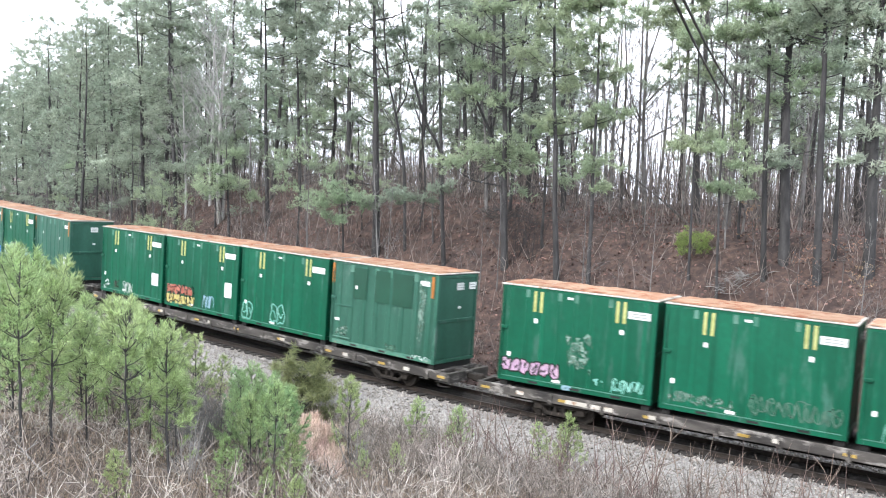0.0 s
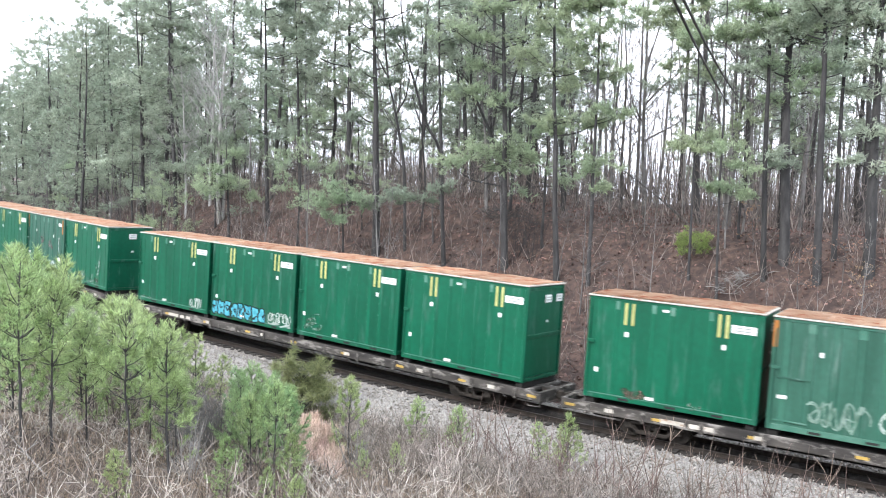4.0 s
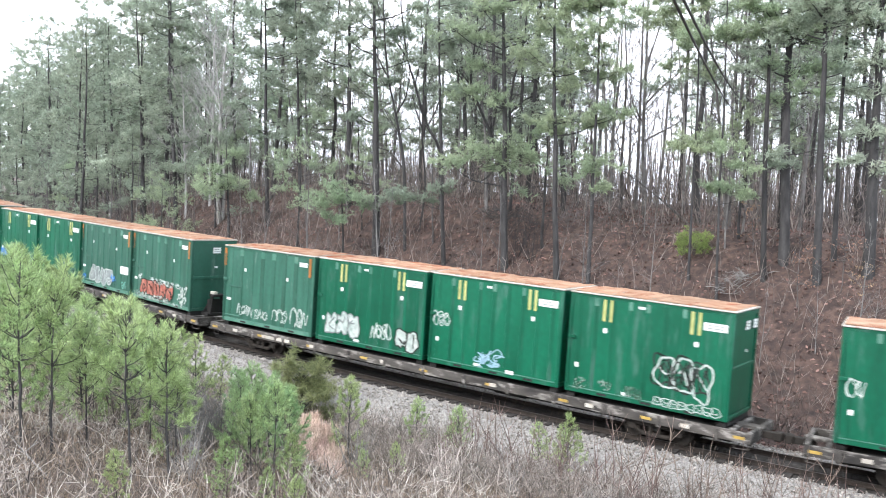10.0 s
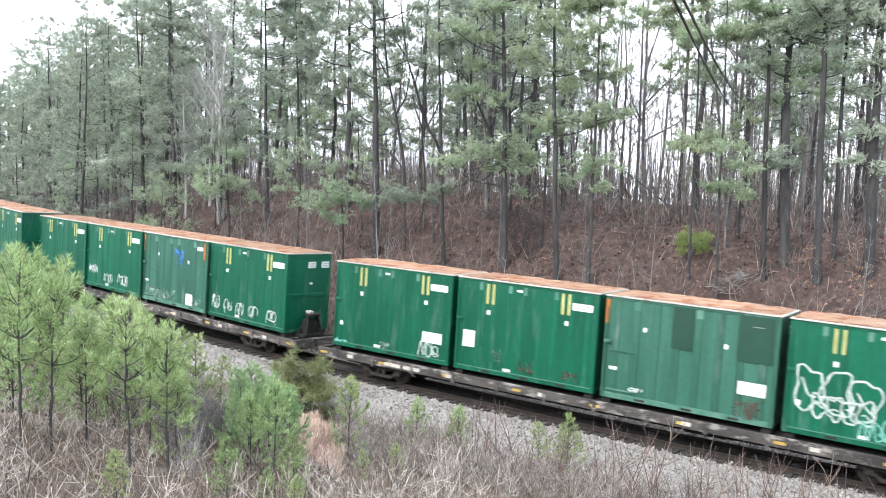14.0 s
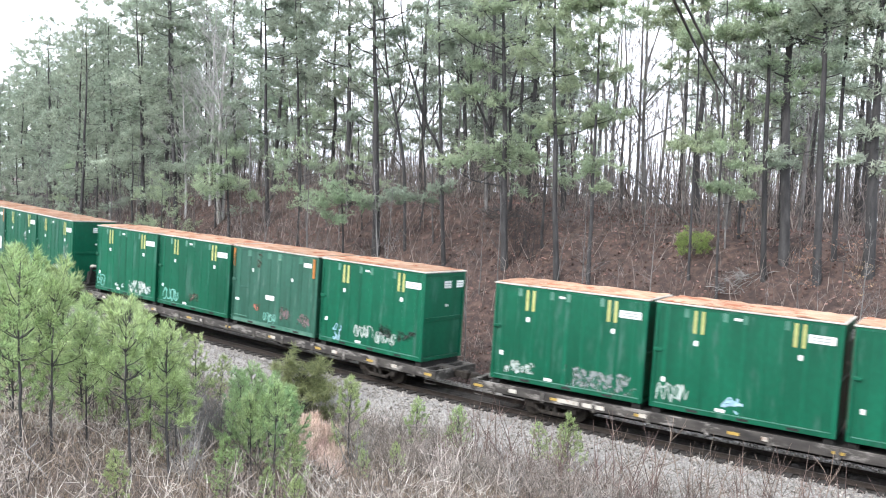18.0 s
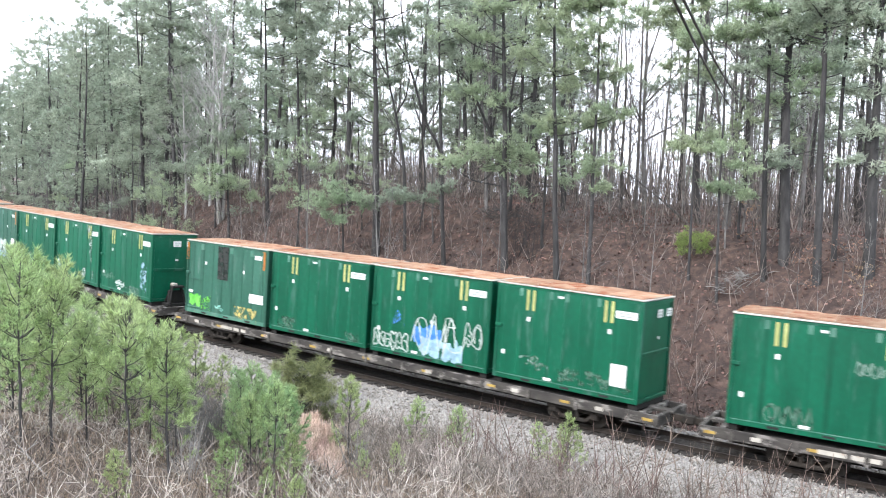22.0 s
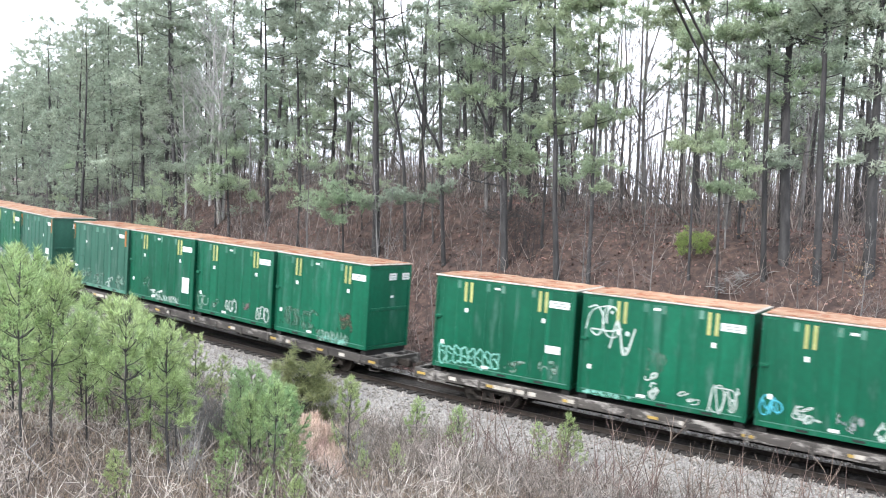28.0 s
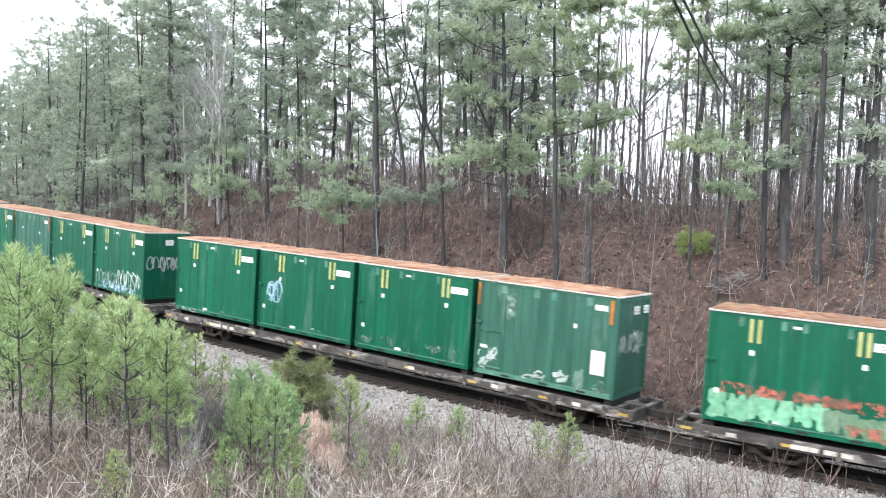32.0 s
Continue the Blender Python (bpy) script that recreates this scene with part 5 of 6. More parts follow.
# pines that stand out at the wood's edge: place, trunk radius, lean, needle tone, and boughs as height, reach across the cutting and half-width
# the bough and plate tones have brightness painted in
STANDING_PINES = [
    (-31.5, 14.3, 0.25, -0.034, "needle", "14.5 -1.5 1.1, 13.8 0.9 0.9, 11.4 -1.0 0.9, 10.7 0.6 0.7, 8.7 -1.3 0.8, 15.7 -0.8 1.2, 3.6 0.8 0.6, 3.2 -0.5 0.5"),
    (-36.8, 18.5, 0.20, -0.017, "needle", "10.2 -0.1 1.1, 8.8 -1.5 1.2, 12.0 -1.0 1.0, 7.8 -2.0 1.0, 13.6 0.5 1.1, 10.6 -2.7 1.1, 13.5 -1.5 1.3, 8.1 0.3 0.8"),
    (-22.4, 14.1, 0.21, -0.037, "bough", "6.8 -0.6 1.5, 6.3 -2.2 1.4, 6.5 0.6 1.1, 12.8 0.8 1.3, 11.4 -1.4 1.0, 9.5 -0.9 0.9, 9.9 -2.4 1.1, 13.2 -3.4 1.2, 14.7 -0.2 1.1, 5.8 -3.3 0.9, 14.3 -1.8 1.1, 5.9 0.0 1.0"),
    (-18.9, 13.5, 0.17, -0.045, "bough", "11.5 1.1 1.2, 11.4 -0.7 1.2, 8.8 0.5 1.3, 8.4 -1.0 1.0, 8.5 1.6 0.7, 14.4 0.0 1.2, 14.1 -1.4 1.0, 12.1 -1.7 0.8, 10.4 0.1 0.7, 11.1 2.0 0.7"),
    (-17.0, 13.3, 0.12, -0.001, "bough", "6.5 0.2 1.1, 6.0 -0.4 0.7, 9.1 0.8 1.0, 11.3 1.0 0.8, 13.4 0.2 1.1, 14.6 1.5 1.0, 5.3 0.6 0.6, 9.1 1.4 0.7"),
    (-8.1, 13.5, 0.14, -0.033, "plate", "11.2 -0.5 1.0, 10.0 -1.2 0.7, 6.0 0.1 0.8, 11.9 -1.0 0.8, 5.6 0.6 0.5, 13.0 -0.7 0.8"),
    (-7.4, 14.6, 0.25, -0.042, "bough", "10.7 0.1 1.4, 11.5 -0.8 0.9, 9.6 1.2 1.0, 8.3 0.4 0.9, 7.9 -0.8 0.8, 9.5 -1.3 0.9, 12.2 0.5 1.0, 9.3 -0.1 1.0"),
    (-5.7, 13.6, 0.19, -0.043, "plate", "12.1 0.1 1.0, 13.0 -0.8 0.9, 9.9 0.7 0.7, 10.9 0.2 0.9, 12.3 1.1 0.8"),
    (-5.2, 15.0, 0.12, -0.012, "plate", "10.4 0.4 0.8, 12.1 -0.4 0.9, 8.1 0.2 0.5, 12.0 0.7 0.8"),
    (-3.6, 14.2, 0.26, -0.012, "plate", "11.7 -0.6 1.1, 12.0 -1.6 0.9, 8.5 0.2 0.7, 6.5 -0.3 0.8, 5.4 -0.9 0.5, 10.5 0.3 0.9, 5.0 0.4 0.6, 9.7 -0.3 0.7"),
    (-11.7, 13.4, 0.07, -0.017, "bough", "7.0 -0.1 1.0, 7.2 1.3 1.0, 10.4 0.1 0.7, 12.3 -0.9 0.9, 13.1 -1.8 0.9, 10.8 -1.1 0.6, 13.6 0.5 0.8, 6.6 -0.4 0.6"),
    (-10.0, 12.3, 0.07, -0.008, "bough", "5.4 0.4 0.8, 6.6 0.9 0.6, 7.4 -0.0 0.7, 12.9 0.1 0.8, 5.5 -0.4 0.5, 14.0 0.4 0.7, 5.2 1.3 0.5"),
    (-26.3, 13.9, 0.13, -0.044, "needle", "13.2 -0.3 1.2, 14.3 -1.1 0.9, 10.2 0.2 0.8, 3.9 -1.5 0.8, 4.6 -0.3 0.8, 4.2 -2.7 0.8, 11.7 0.9 0.8"),
    (-43.0, 17.3, 0.16, -0.034, "needle", "6.7 -0.4 1.0, 14.6 -1.3 1.3, 6.7 1.0 1.0, 12.5 1.4 1.3, 10.5 -0.1 1.1, 11.3 -1.8 1.1, 15.0 0.5 1.1, 8.8 -2.2 1.0"),
    (-41.0, 18.4, 0.12, -0.035, "needle", "13.5 -0.1 1.3, 7.1 0.9 0.9, 8.7 -0.9 1.0, 9.9 0.0 1.1, 3.4 -1.4 1.0, 3.1 1.5 1.0"),
    (-32.8, 12.7, 0.09, -0.036, "bough", "5.0 -1.3 1.0, 4.8 0.5 1.0, 3.8 -0.4 0.8, 5.0 1.3 0.7, 5.7 -0.8 0.8, 4.4 -1.8 0.7"),
    (-44.7, 15.1, 0.12, -0.038, "bough", "4.7 -0.6 1.4, 5.1 0.5 1.0, 4.5 -1.9 1.1, 4.0 1.5 0.8, 5.9 -1.2 1.0, 7.1 -0.0 1.0"),
    (-54.7, 19.4, 0.18, -0.046, "needle", "2.8 -0.6 1.3, 4.5 1.0 1.3, 4.5 -1.1 1.1, 6.8 0.7 1.3, 9.0 -0.8 1.4, 11.3 -1.5 1.4, 11.4 0.5 1.1, 13.6 -0.5 1.4, 15.9 -1.0 1.4, 17.2 -1.9 1.4"),
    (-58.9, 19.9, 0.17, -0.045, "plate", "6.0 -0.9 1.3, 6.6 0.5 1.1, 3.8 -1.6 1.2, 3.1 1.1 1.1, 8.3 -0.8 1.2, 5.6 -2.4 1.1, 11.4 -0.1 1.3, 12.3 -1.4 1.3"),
]


# hardwoods whose bends stand out: place, trunk radius, bark, and the lines of trunk and limbs as height and reach across
BENT_TREES = [
    (-18.2, 26.3, 0.15, "greybark", "0.0 -0.2, 4.8 -0.3, 9.7 -0.4, 16.5 -0.5 | 4.4 -0.2, 5.4 0.7, 6.2 2.0, 7.3 2.6 | 7.1 -0.3, 8.2 0.5, 9.3 1.7, 10.2 2.1 | 5.8 -0.3, 7.1 -1.0, 8.6 -1.4 | 9.7 -0.3, 11.6 0.2, 13.5 0.7"),
    (-19.8, 29.3, 0.13, "greybark", "0.1 -0.0, 4.8 -0.0, 10.0 -0.1, 17.1 -0.2 | 5.6 -0.1, 7.2 -0.8, 8.7 -1.4 | 8.8 -0.1, 10.4 0.5, 11.6 0.6"),
    (-29.2, 18.2, 0.11, "bark", "0.8 0.1, 3.8 -0.2, 5.3 -1.0, 6.7 -1.5, 8.0 -1.9, 9.6 -2.4, 12.0 -2.8, 14.9 -3.1 | 8.0 -1.9, 9.5 -1.6, 11.0 -1.5 | 9.6 -2.4, 10.9 -3.3, 12.0 -3.7 | 5.3 -1.0, 6.6 -0.4, 8.1 -0.2"),
    (-29.6, 14.7, 0.11, "bark", "0.5 0.2, 5.0 -0.2, 8.3 -0.8, 10.5 -1.3, 13.3 -1.6, 16.8 -1.8 | 8.3 -0.8, 9.5 -0.2, 11.3 0.0 | 5.0 -0.2, 6.0 -1.1, 6.3 -1.9 | 10.5 -1.3, 11.6 -1.9, 12.6 -2.4"),
    (-23.8, 16.5, 0.11, "bark", "0.5 0.1, 4.1 -0.3, 5.8 -0.9, 7.3 -1.6, 8.7 -2.2, 10.5 -2.1, 13.2 -1.9, 15.3 -1.9 | 7.3 -1.6, 8.8 -2.6, 10.1 -3.4, 11.8 -3.6 | 8.7 -2.2, 9.5 -2.9, 10.5 -3.4 | 5.8 -0.9, 7.5 -0.6, 9.2 -0.5 | 4.1 -0.3, 3.0 -1.4, 3.3 -2.4"),
    (-24.4, 18.6, 0.11, "bark", "-0.7 0.1, 2.6 0.1, 6.1 -0.2, 8.3 -0.0, 9.7 0.4, 11.8 0.6, 14.6 0.7 | 6.1 -0.2, 6.9 0.6, 7.3 1.5 | 2.6 0.1, 4.1 0.9, 5.5 1.0"),
    (-29.6, 16.3, 0.07, "bark", "-0.9 0.6, 2.7 0.3, 6.3 0.0, 10.2 -0.0, 14.5 -0.4 | 6.3 0.0, 7.7 -0.5, 9.1 -0.7"),
    (-10.0, 17.3, 0.07, "greybark", "0.4 0.2, 3.4 0.1, 6.4 0.0, 9.4 -0.2, 12.4 -0.1 | 5.8 0.0, 6.7 0.5, 7.6 0.7 | 3.4 0.1, 4.6 -0.4, 5.8 -0.6"),
]


def build_forest():
    rng = random.Random(21)
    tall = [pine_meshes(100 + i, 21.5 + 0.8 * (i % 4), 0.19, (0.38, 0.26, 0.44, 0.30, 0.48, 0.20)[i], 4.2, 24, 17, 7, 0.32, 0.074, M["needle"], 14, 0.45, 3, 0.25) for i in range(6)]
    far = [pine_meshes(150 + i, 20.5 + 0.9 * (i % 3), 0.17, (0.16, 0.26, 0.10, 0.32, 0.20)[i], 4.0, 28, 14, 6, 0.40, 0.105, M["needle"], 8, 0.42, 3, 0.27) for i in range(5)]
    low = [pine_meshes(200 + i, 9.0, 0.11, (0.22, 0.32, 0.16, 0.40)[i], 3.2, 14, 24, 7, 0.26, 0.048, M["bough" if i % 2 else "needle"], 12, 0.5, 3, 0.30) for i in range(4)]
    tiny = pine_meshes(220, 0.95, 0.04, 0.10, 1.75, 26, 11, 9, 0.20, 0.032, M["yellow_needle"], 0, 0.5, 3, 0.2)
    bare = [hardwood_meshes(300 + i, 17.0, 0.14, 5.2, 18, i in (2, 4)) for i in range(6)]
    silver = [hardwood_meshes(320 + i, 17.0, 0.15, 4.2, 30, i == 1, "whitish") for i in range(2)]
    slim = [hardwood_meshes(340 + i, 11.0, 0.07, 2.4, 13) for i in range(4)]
    pn, bn = ("trunk", "crown"), ("trunk", "crown")

    def tall_pine(x, y, v, scale, lean=(0, 0)):
        away = math.hypot(x - EYE[0], y - EYE[1])
        scale = min(scale, skyline(bearing(x, y)) * away / 21 + (EYE[2] - ground_z(x, y)) / 21 + rng.uniform(-0.05, 0.05))
        if scale < 0.3:
            return
        plant("pine_tree", far[v % 5] if away > 62 else tall[v % 6], pn, x, y, scale, rng.uniform(0, 360), lean, "tall pine with dark bark and high green needle crown", "pine tree", "pines of the wood")

    def low_pine(x, y, v, scale, lean=(0, 0)):
        plant("pine_tree", low[v % 4], pn, x, y, scale, rng.uniform(0, 360), lean, "young understorey pine with sparse layered green boughs", "pine tree", "pines of the wood")

    def hardwood(x, y, v, scale, lean=(0, 0)):
        plant("bare_tree", bare[v % 6], bn, x, y, scale, rng.uniform(0, 360), lean, "leafless grey hardwood with fine upright branches", "bare tree", "bare trees of the wood")

    def slim_tree(x, y, v, scale, lean=(0, 0)):
        plant("bare_tree", slim[v % 4], bn, x, y, scale, rng.uniform(0, 360), lean, "slender leafless grey sapling tree on the bank", "bare tree", "bare trees of the wood")

    # the trees along the cutting's edge that stand out
    taken = []
    for i, (x, y, radius, lean, tone, boughs) in enumerate(STANDING_PINES):
        plant("pine_tree", standing_pine(500 + i, radius, lean, tone, boughs), pn, x, y, 1.0, 0.0, (0, 0), "dark-barked pine with separate plates of green needles", "pine tree", "pines of the wood")
        taken.append((x, y, 1.6))
    for x, y, v, sc in ((-61.3, 21.9, 5, 1.0), (-71.1, 27.3, 1, 1.0), (-112.0, 45.0, 5, 0.95), (-90.0, 38.0, 3, 0.95), (-1.2, 15.5, 4, 1.05), (-27.0, 20.5, 4, 0.9), (-33.0, 22.0, 5, 0.95), (-46.0, 21.0, 1, 1.0)):
        tall_pine(x, y, v, sc, (rng.uniform(-1.2, 1.2), rng.uniform(-1.2, 1.2)))
        taken.append((x, y, 1.4))
    for x, y, v, sc in ((-49.2, 18.3, 2, 0.8), (-59.5, 19.2, 2, 1.0), (-69.0, 23.0, 0, 1.1), (-78.0, 28.5, 2, 1.1), (-20.8, 15.7, 3, 0.8), (-10.0, 16.5, 3, 0.7)):
        low_pine(x, y, v, sc)
        taken.append((x, y, 1.2))
    plant("pine_sapling", tiny, pn, -11.9, 15.0, 0.8, 30, (0, 0), "small bushy yellow-green pine on the leaf-covered bank", "pine sapling", "")
    for i, (x, y, sc) in enumerate(((-54.3, 20.1, 0.8), (-49.3, 18.8, 1.15), (-52.8, 21.3, 1.0))):
        plant("bare_tree", silver[i % 2], bn, x, y, sc, 70.0 * i, (0, 0), "leafless silver-grey hardwood with many upright branches", "bare tree", "bare trees of the wood")
        taken.append((x, y, 1.2))
    for x, y, v, sc in ((-29.0, 25.0, 0, 1.1), (-26.0, 18.5, 1, 0.85)):
        hardwood(x, y, v, sc)
        taken.append((x, y, 1.2))

    for i, (x, y, radius, bark, lines) in enumerate(BENT_TREES):
        plant("bare_tree", bent_tree(560 + i, radius, bark, lines), bn, x, y, 1.0, 0.0, (0, 0), "leafless hardwood with a bent trunk and crooked limbs", "bare tree", "bare trees of the wood")
        taken.append((x, y, 1.2))

    # the wood behind them
    def fill(count, n0, n1, put, gap, inside=lambda b: True, s0=-150, s1=30, scale=(0.8, 1.15), bias=1.0):
        made = tries = 0
        while made < count and tries < count * 60:
            tries += 1
            s, nn = rng.uniform(s0, s1), n0 + (n1 - n0) * rng.random() ** bias
            x, y, _ = on_track(s, nn)
            b = bearing(x, y)
            if not -0.58 < b < 0.58 or not inside(b) or any((x - a) ** 2 + (y - c) ** 2 < (gap + g) ** 2 * 0.25 for a, c, g in taken):
                continue
            taken.append((x, y, gap))
            put(x, y, made, rng.uniform(*scale), (rng.uniform(-2, 2), rng.uniform(-2, 2)))
            made += 1

    closed = lambda b: not (0.165 < b < 0.225 or -0.06 < b < -0.015)
    fill(62, 13, 50, tall_pine, 2.2, lambda b: -0.55 < b < -0.28, -215, -45, (0.95, 1.2))
    fill(7, 8, 30, tall_pine, 3.0, lambda b: -0.34 < b < -0.20, -120, -35, (1.0, 1.2))
    fill(48, 8, 55, tall_pine, 2.4, lambda b: b < -0.13, -200, -35)
    fill(20, 17, 62, tall_pine, 3.0, closed, -75, 30)
    fill(16, 42, 85, tall_pine, 3.0, lambda b: b > -0.2 and closed(b), -110, 40)
    fill(7, 15, 40, tall_pine, 2.6, lambda b: 0.0 < b < 0.16 and closed(b), -60, 5)
    fill(12, 6, 18, low_pine, 2.0, lambda b: b < -0.06, -120, -26, (0.45, 1.1))
    fill(14, 9, 34, low_pine, 2.2, lambda b: closed(b) and not 0.2 < b < 0.36, -140, 25, (0.4, 1.0))
    fill(84, 14, 60, hardwood, 1.4, lambda b: True, -140, 30, (0.75, 1.2))
    fill(44, 5.5, 14, slim_tree, 0.8, lambda b: b < -0.05, -110, -20, (0.4, 1.0))
    fill(20, 6, 14, slim_tree, 0.8, lambda b: b > -0.05, -30, 22, (0.3, 0.8))
    fill(56, 12, 45, slim_tree, 0.8, lambda b: True, -120, 25, (0.5, 1.3))
    # trees in the opening beyond the leaning pole
    for x, y, v, sc, turn in ((-14.0, 23.6, 3, 1.0, 160), (-18.3, 35.0, 0, 1.05, 280)):
        plant("pine_tree", tall[v], pn, x, y, sc, turn, (0, 0), "tall pine with dark bark and high green needle crown", "pine tree", "pines of the wood")
    for x, y, v, sc, turn in ((-20.2, 27.2, 0, 0.9, 30), (-19.2, 32.1, 3, 1.0, 200), (-16.0, 27.7, 1, 0.85, 120), (-23.5, 34.6, 5, 0.95, 310), (-15.7, 33.7, 3, 1.0, 75)):
        plant("bare_tree", bare[v], bn, x, y, sc, turn, (0, 0), "leafless grey hardwood with fine upright branches", "bare tree", "bare trees of the wood")


build_forest()


def build_far_woods():
    """The wood beyond, too far to tell its trees apart: many thin upright stems with a few branches."""
    rng = random.Random(31)
    segs = []
    for i in range(1500):
        s, nn = (rng.uniform(-230, 75), rng.uniform(48, 150)) if i % 4 else (rng.uniform(-14, 45), rng.uniform(34, 120))
        x, y, _ = on_track(s, nn)
        if not -0.62 < bearing(x, y) < 0.62:
            continue
        z = ground_z(x, y) - 0.2
        h, r = rng.uniform(9, 19), rng.uniform(0.05, 0.15)
        pts, p = [], np.array([x, y, z])
        for j in range(5):
            pts.append(p)
            p = p + np.array([rng.uniform(-0.5, 0.5), rng.uniform(-0.5, 0.5), h / 4])
        stalk(segs, pts, r, 0.02)
        for j in range(11):
            tw = limb_points(along(pts, rng.uniform(0.25, 1.0)), rng.uniform(0, 6.3), rng.uniform(0.3, 1.2), rng.uniform(1.0, 3.6), 0.3, rng, 2)
            stalk(segs, tw, 0.026, 0.008)
            stalk(segs, limb_points(tw[1], rng.uniform(0, 6.3), rng.uniform(0.3, 1.3), rng.uniform(0.6, 1.6), 0.2, rng, 1), 0.014, 0.007)
    for i in range(1900):
        # brush and saplings between the stems
        x, y, _ = on_track(rng.uniform(-150, 60), rng.uniform(38, 120))
        if not -0.6 < bearing(x, y) < 0.6:
            continue
        h = rng.uniform(2.0, 7.5)
        pts = limb_points((x, y, ground_z(x, y) - 0.1), rng.uniform(0, 6.3), rng.uniform(1.2, 1.55), h, 0.0, rng, 3)
        stalk(segs, pts, 0.03 + 0.006 * h, 0.012)
        for j in range(5):
            stalk(segs, limb_points(along(pts, rng.uniform(0.2, 0.95)), rng.uniform(0, 6.3), rng.uniform(0.3, 1.2), h * rng.uniform(0.2, 0.45), 0.1, rng, 2), 0.022, 0.01)
    me = seg_mesh("far_woods", segs, M["greybark"], 3)
    tagged(new("far_woods", me), "distant leafless grey wood behind the cutting", "woods", kind="stuff")


build_far_woods()


def build_bank_cover():
    """Fallen leaves and thin bare stems on the far bank."""
    rng = np.random.default_rng(41)
    n = 52000
    s, nn = rng.uniform(-110, 26, n), 3.4 + 26 * rng.random(n) ** 1.4
    a = np.clip(s, ARC0, ARC1) / R
    x = R * np.sin(a) + (s - a * R) * np.cos(a) - nn * np.sin(a)
    y = R * (1 - np.cos(a)) + (s - a * R) * np.sin(a) + nn * np.cos(a)
    z = terrain(x, y) + rng.uniform(0.01, 0.09, n)
    c = np.stack([x, y, z], 1)
    u = unit(rng.normal(size=(n, 3)) * [1, 1, 0.45])
    v = unit(np.cross(u, rng.normal(size=(n, 3))))
    size = rng.uniform(0.05, 0.125, (n, 1))
    verts = np.stack([c - u * size, c + v * size * 0.6, c + u * size, c - v * size * 0.6], 1).reshape(-1, 3)
    me = raw_mesh("leaf_litter", verts, np.arange(4 * n).reshape(-1, 4), M["leaf"])
    tagged(new("leaf_litter", me), "fallen red-brown leaves covering the bank", "leaves", kind="stuff")
    r2 = random.Random(42)
    segs = []
    for i in range(5600):
        s, nn = r2.uniform(-105, 24) if i % 3 else r2.uniform(-105, -28), 4.2 + 22 * r2.random() ** 1.5
        x, y, _ = on_track(s, nn)
        p = np.array([x, y, ground_z(x, y) - 0.05])
        h = r2.uniform(0.5, 2.6) if i % 3 else r2.uniform(1.5, 4.2)
        az = r2.uniform(0, 6.3)
        pts = limb_points(p, az, r2.uniform(1.0, 1.5), h, -0.25, r2, 3)
        stalk(segs, pts, 0.012 + 0.004 * h, 0.006)
        for j in range(4):
            k = r2.randint(1, 2)
            stalk(segs, limb_points(pts[k], r2.uniform(0, 6.3), r2.uniform(0.2, 1.1), h * r2.uniform(0.2, 0.5), 0.1, r2, 2), 0.008, 0.004)
    for i in range(2600):
        # the thicket on top of the bank
        x, y, _ = on_track(r2.uniform(-120, 30), r2.uniform(17, 46))
        if not -0.6 < bearing(x, y) < 0.6:
            continue
        h = r2.uniform(1.0, 5.0)
        pts = limb_points((x, y, ground_z(x, y) - 0.05), r2.uniform(0, 6.3), r2.uniform(1.1, 1.55), h, -0.1, r2, 3)
        stalk(segs, pts, 0.014 + 0.005 * h, 0.008)
        for j in range(5):
            stalk(segs, limb_points(along(pts, r2.uniform(0.3, 0.95)), r2.uniform(0, 6.3), r2.uniform(0.3, 1.2), h * r2.uniform(0.2, 0.5), 0.1, r2, 2), 0.012, 0.006)
    tagged(new("bank_undergrowth", seg_mesh("bank_undergrowth", segs, M["bank_stem"], 3)), "thin leafless undergrowth on the wooded bank", "undergrowth", kind="stuff")


build_bank_cover()


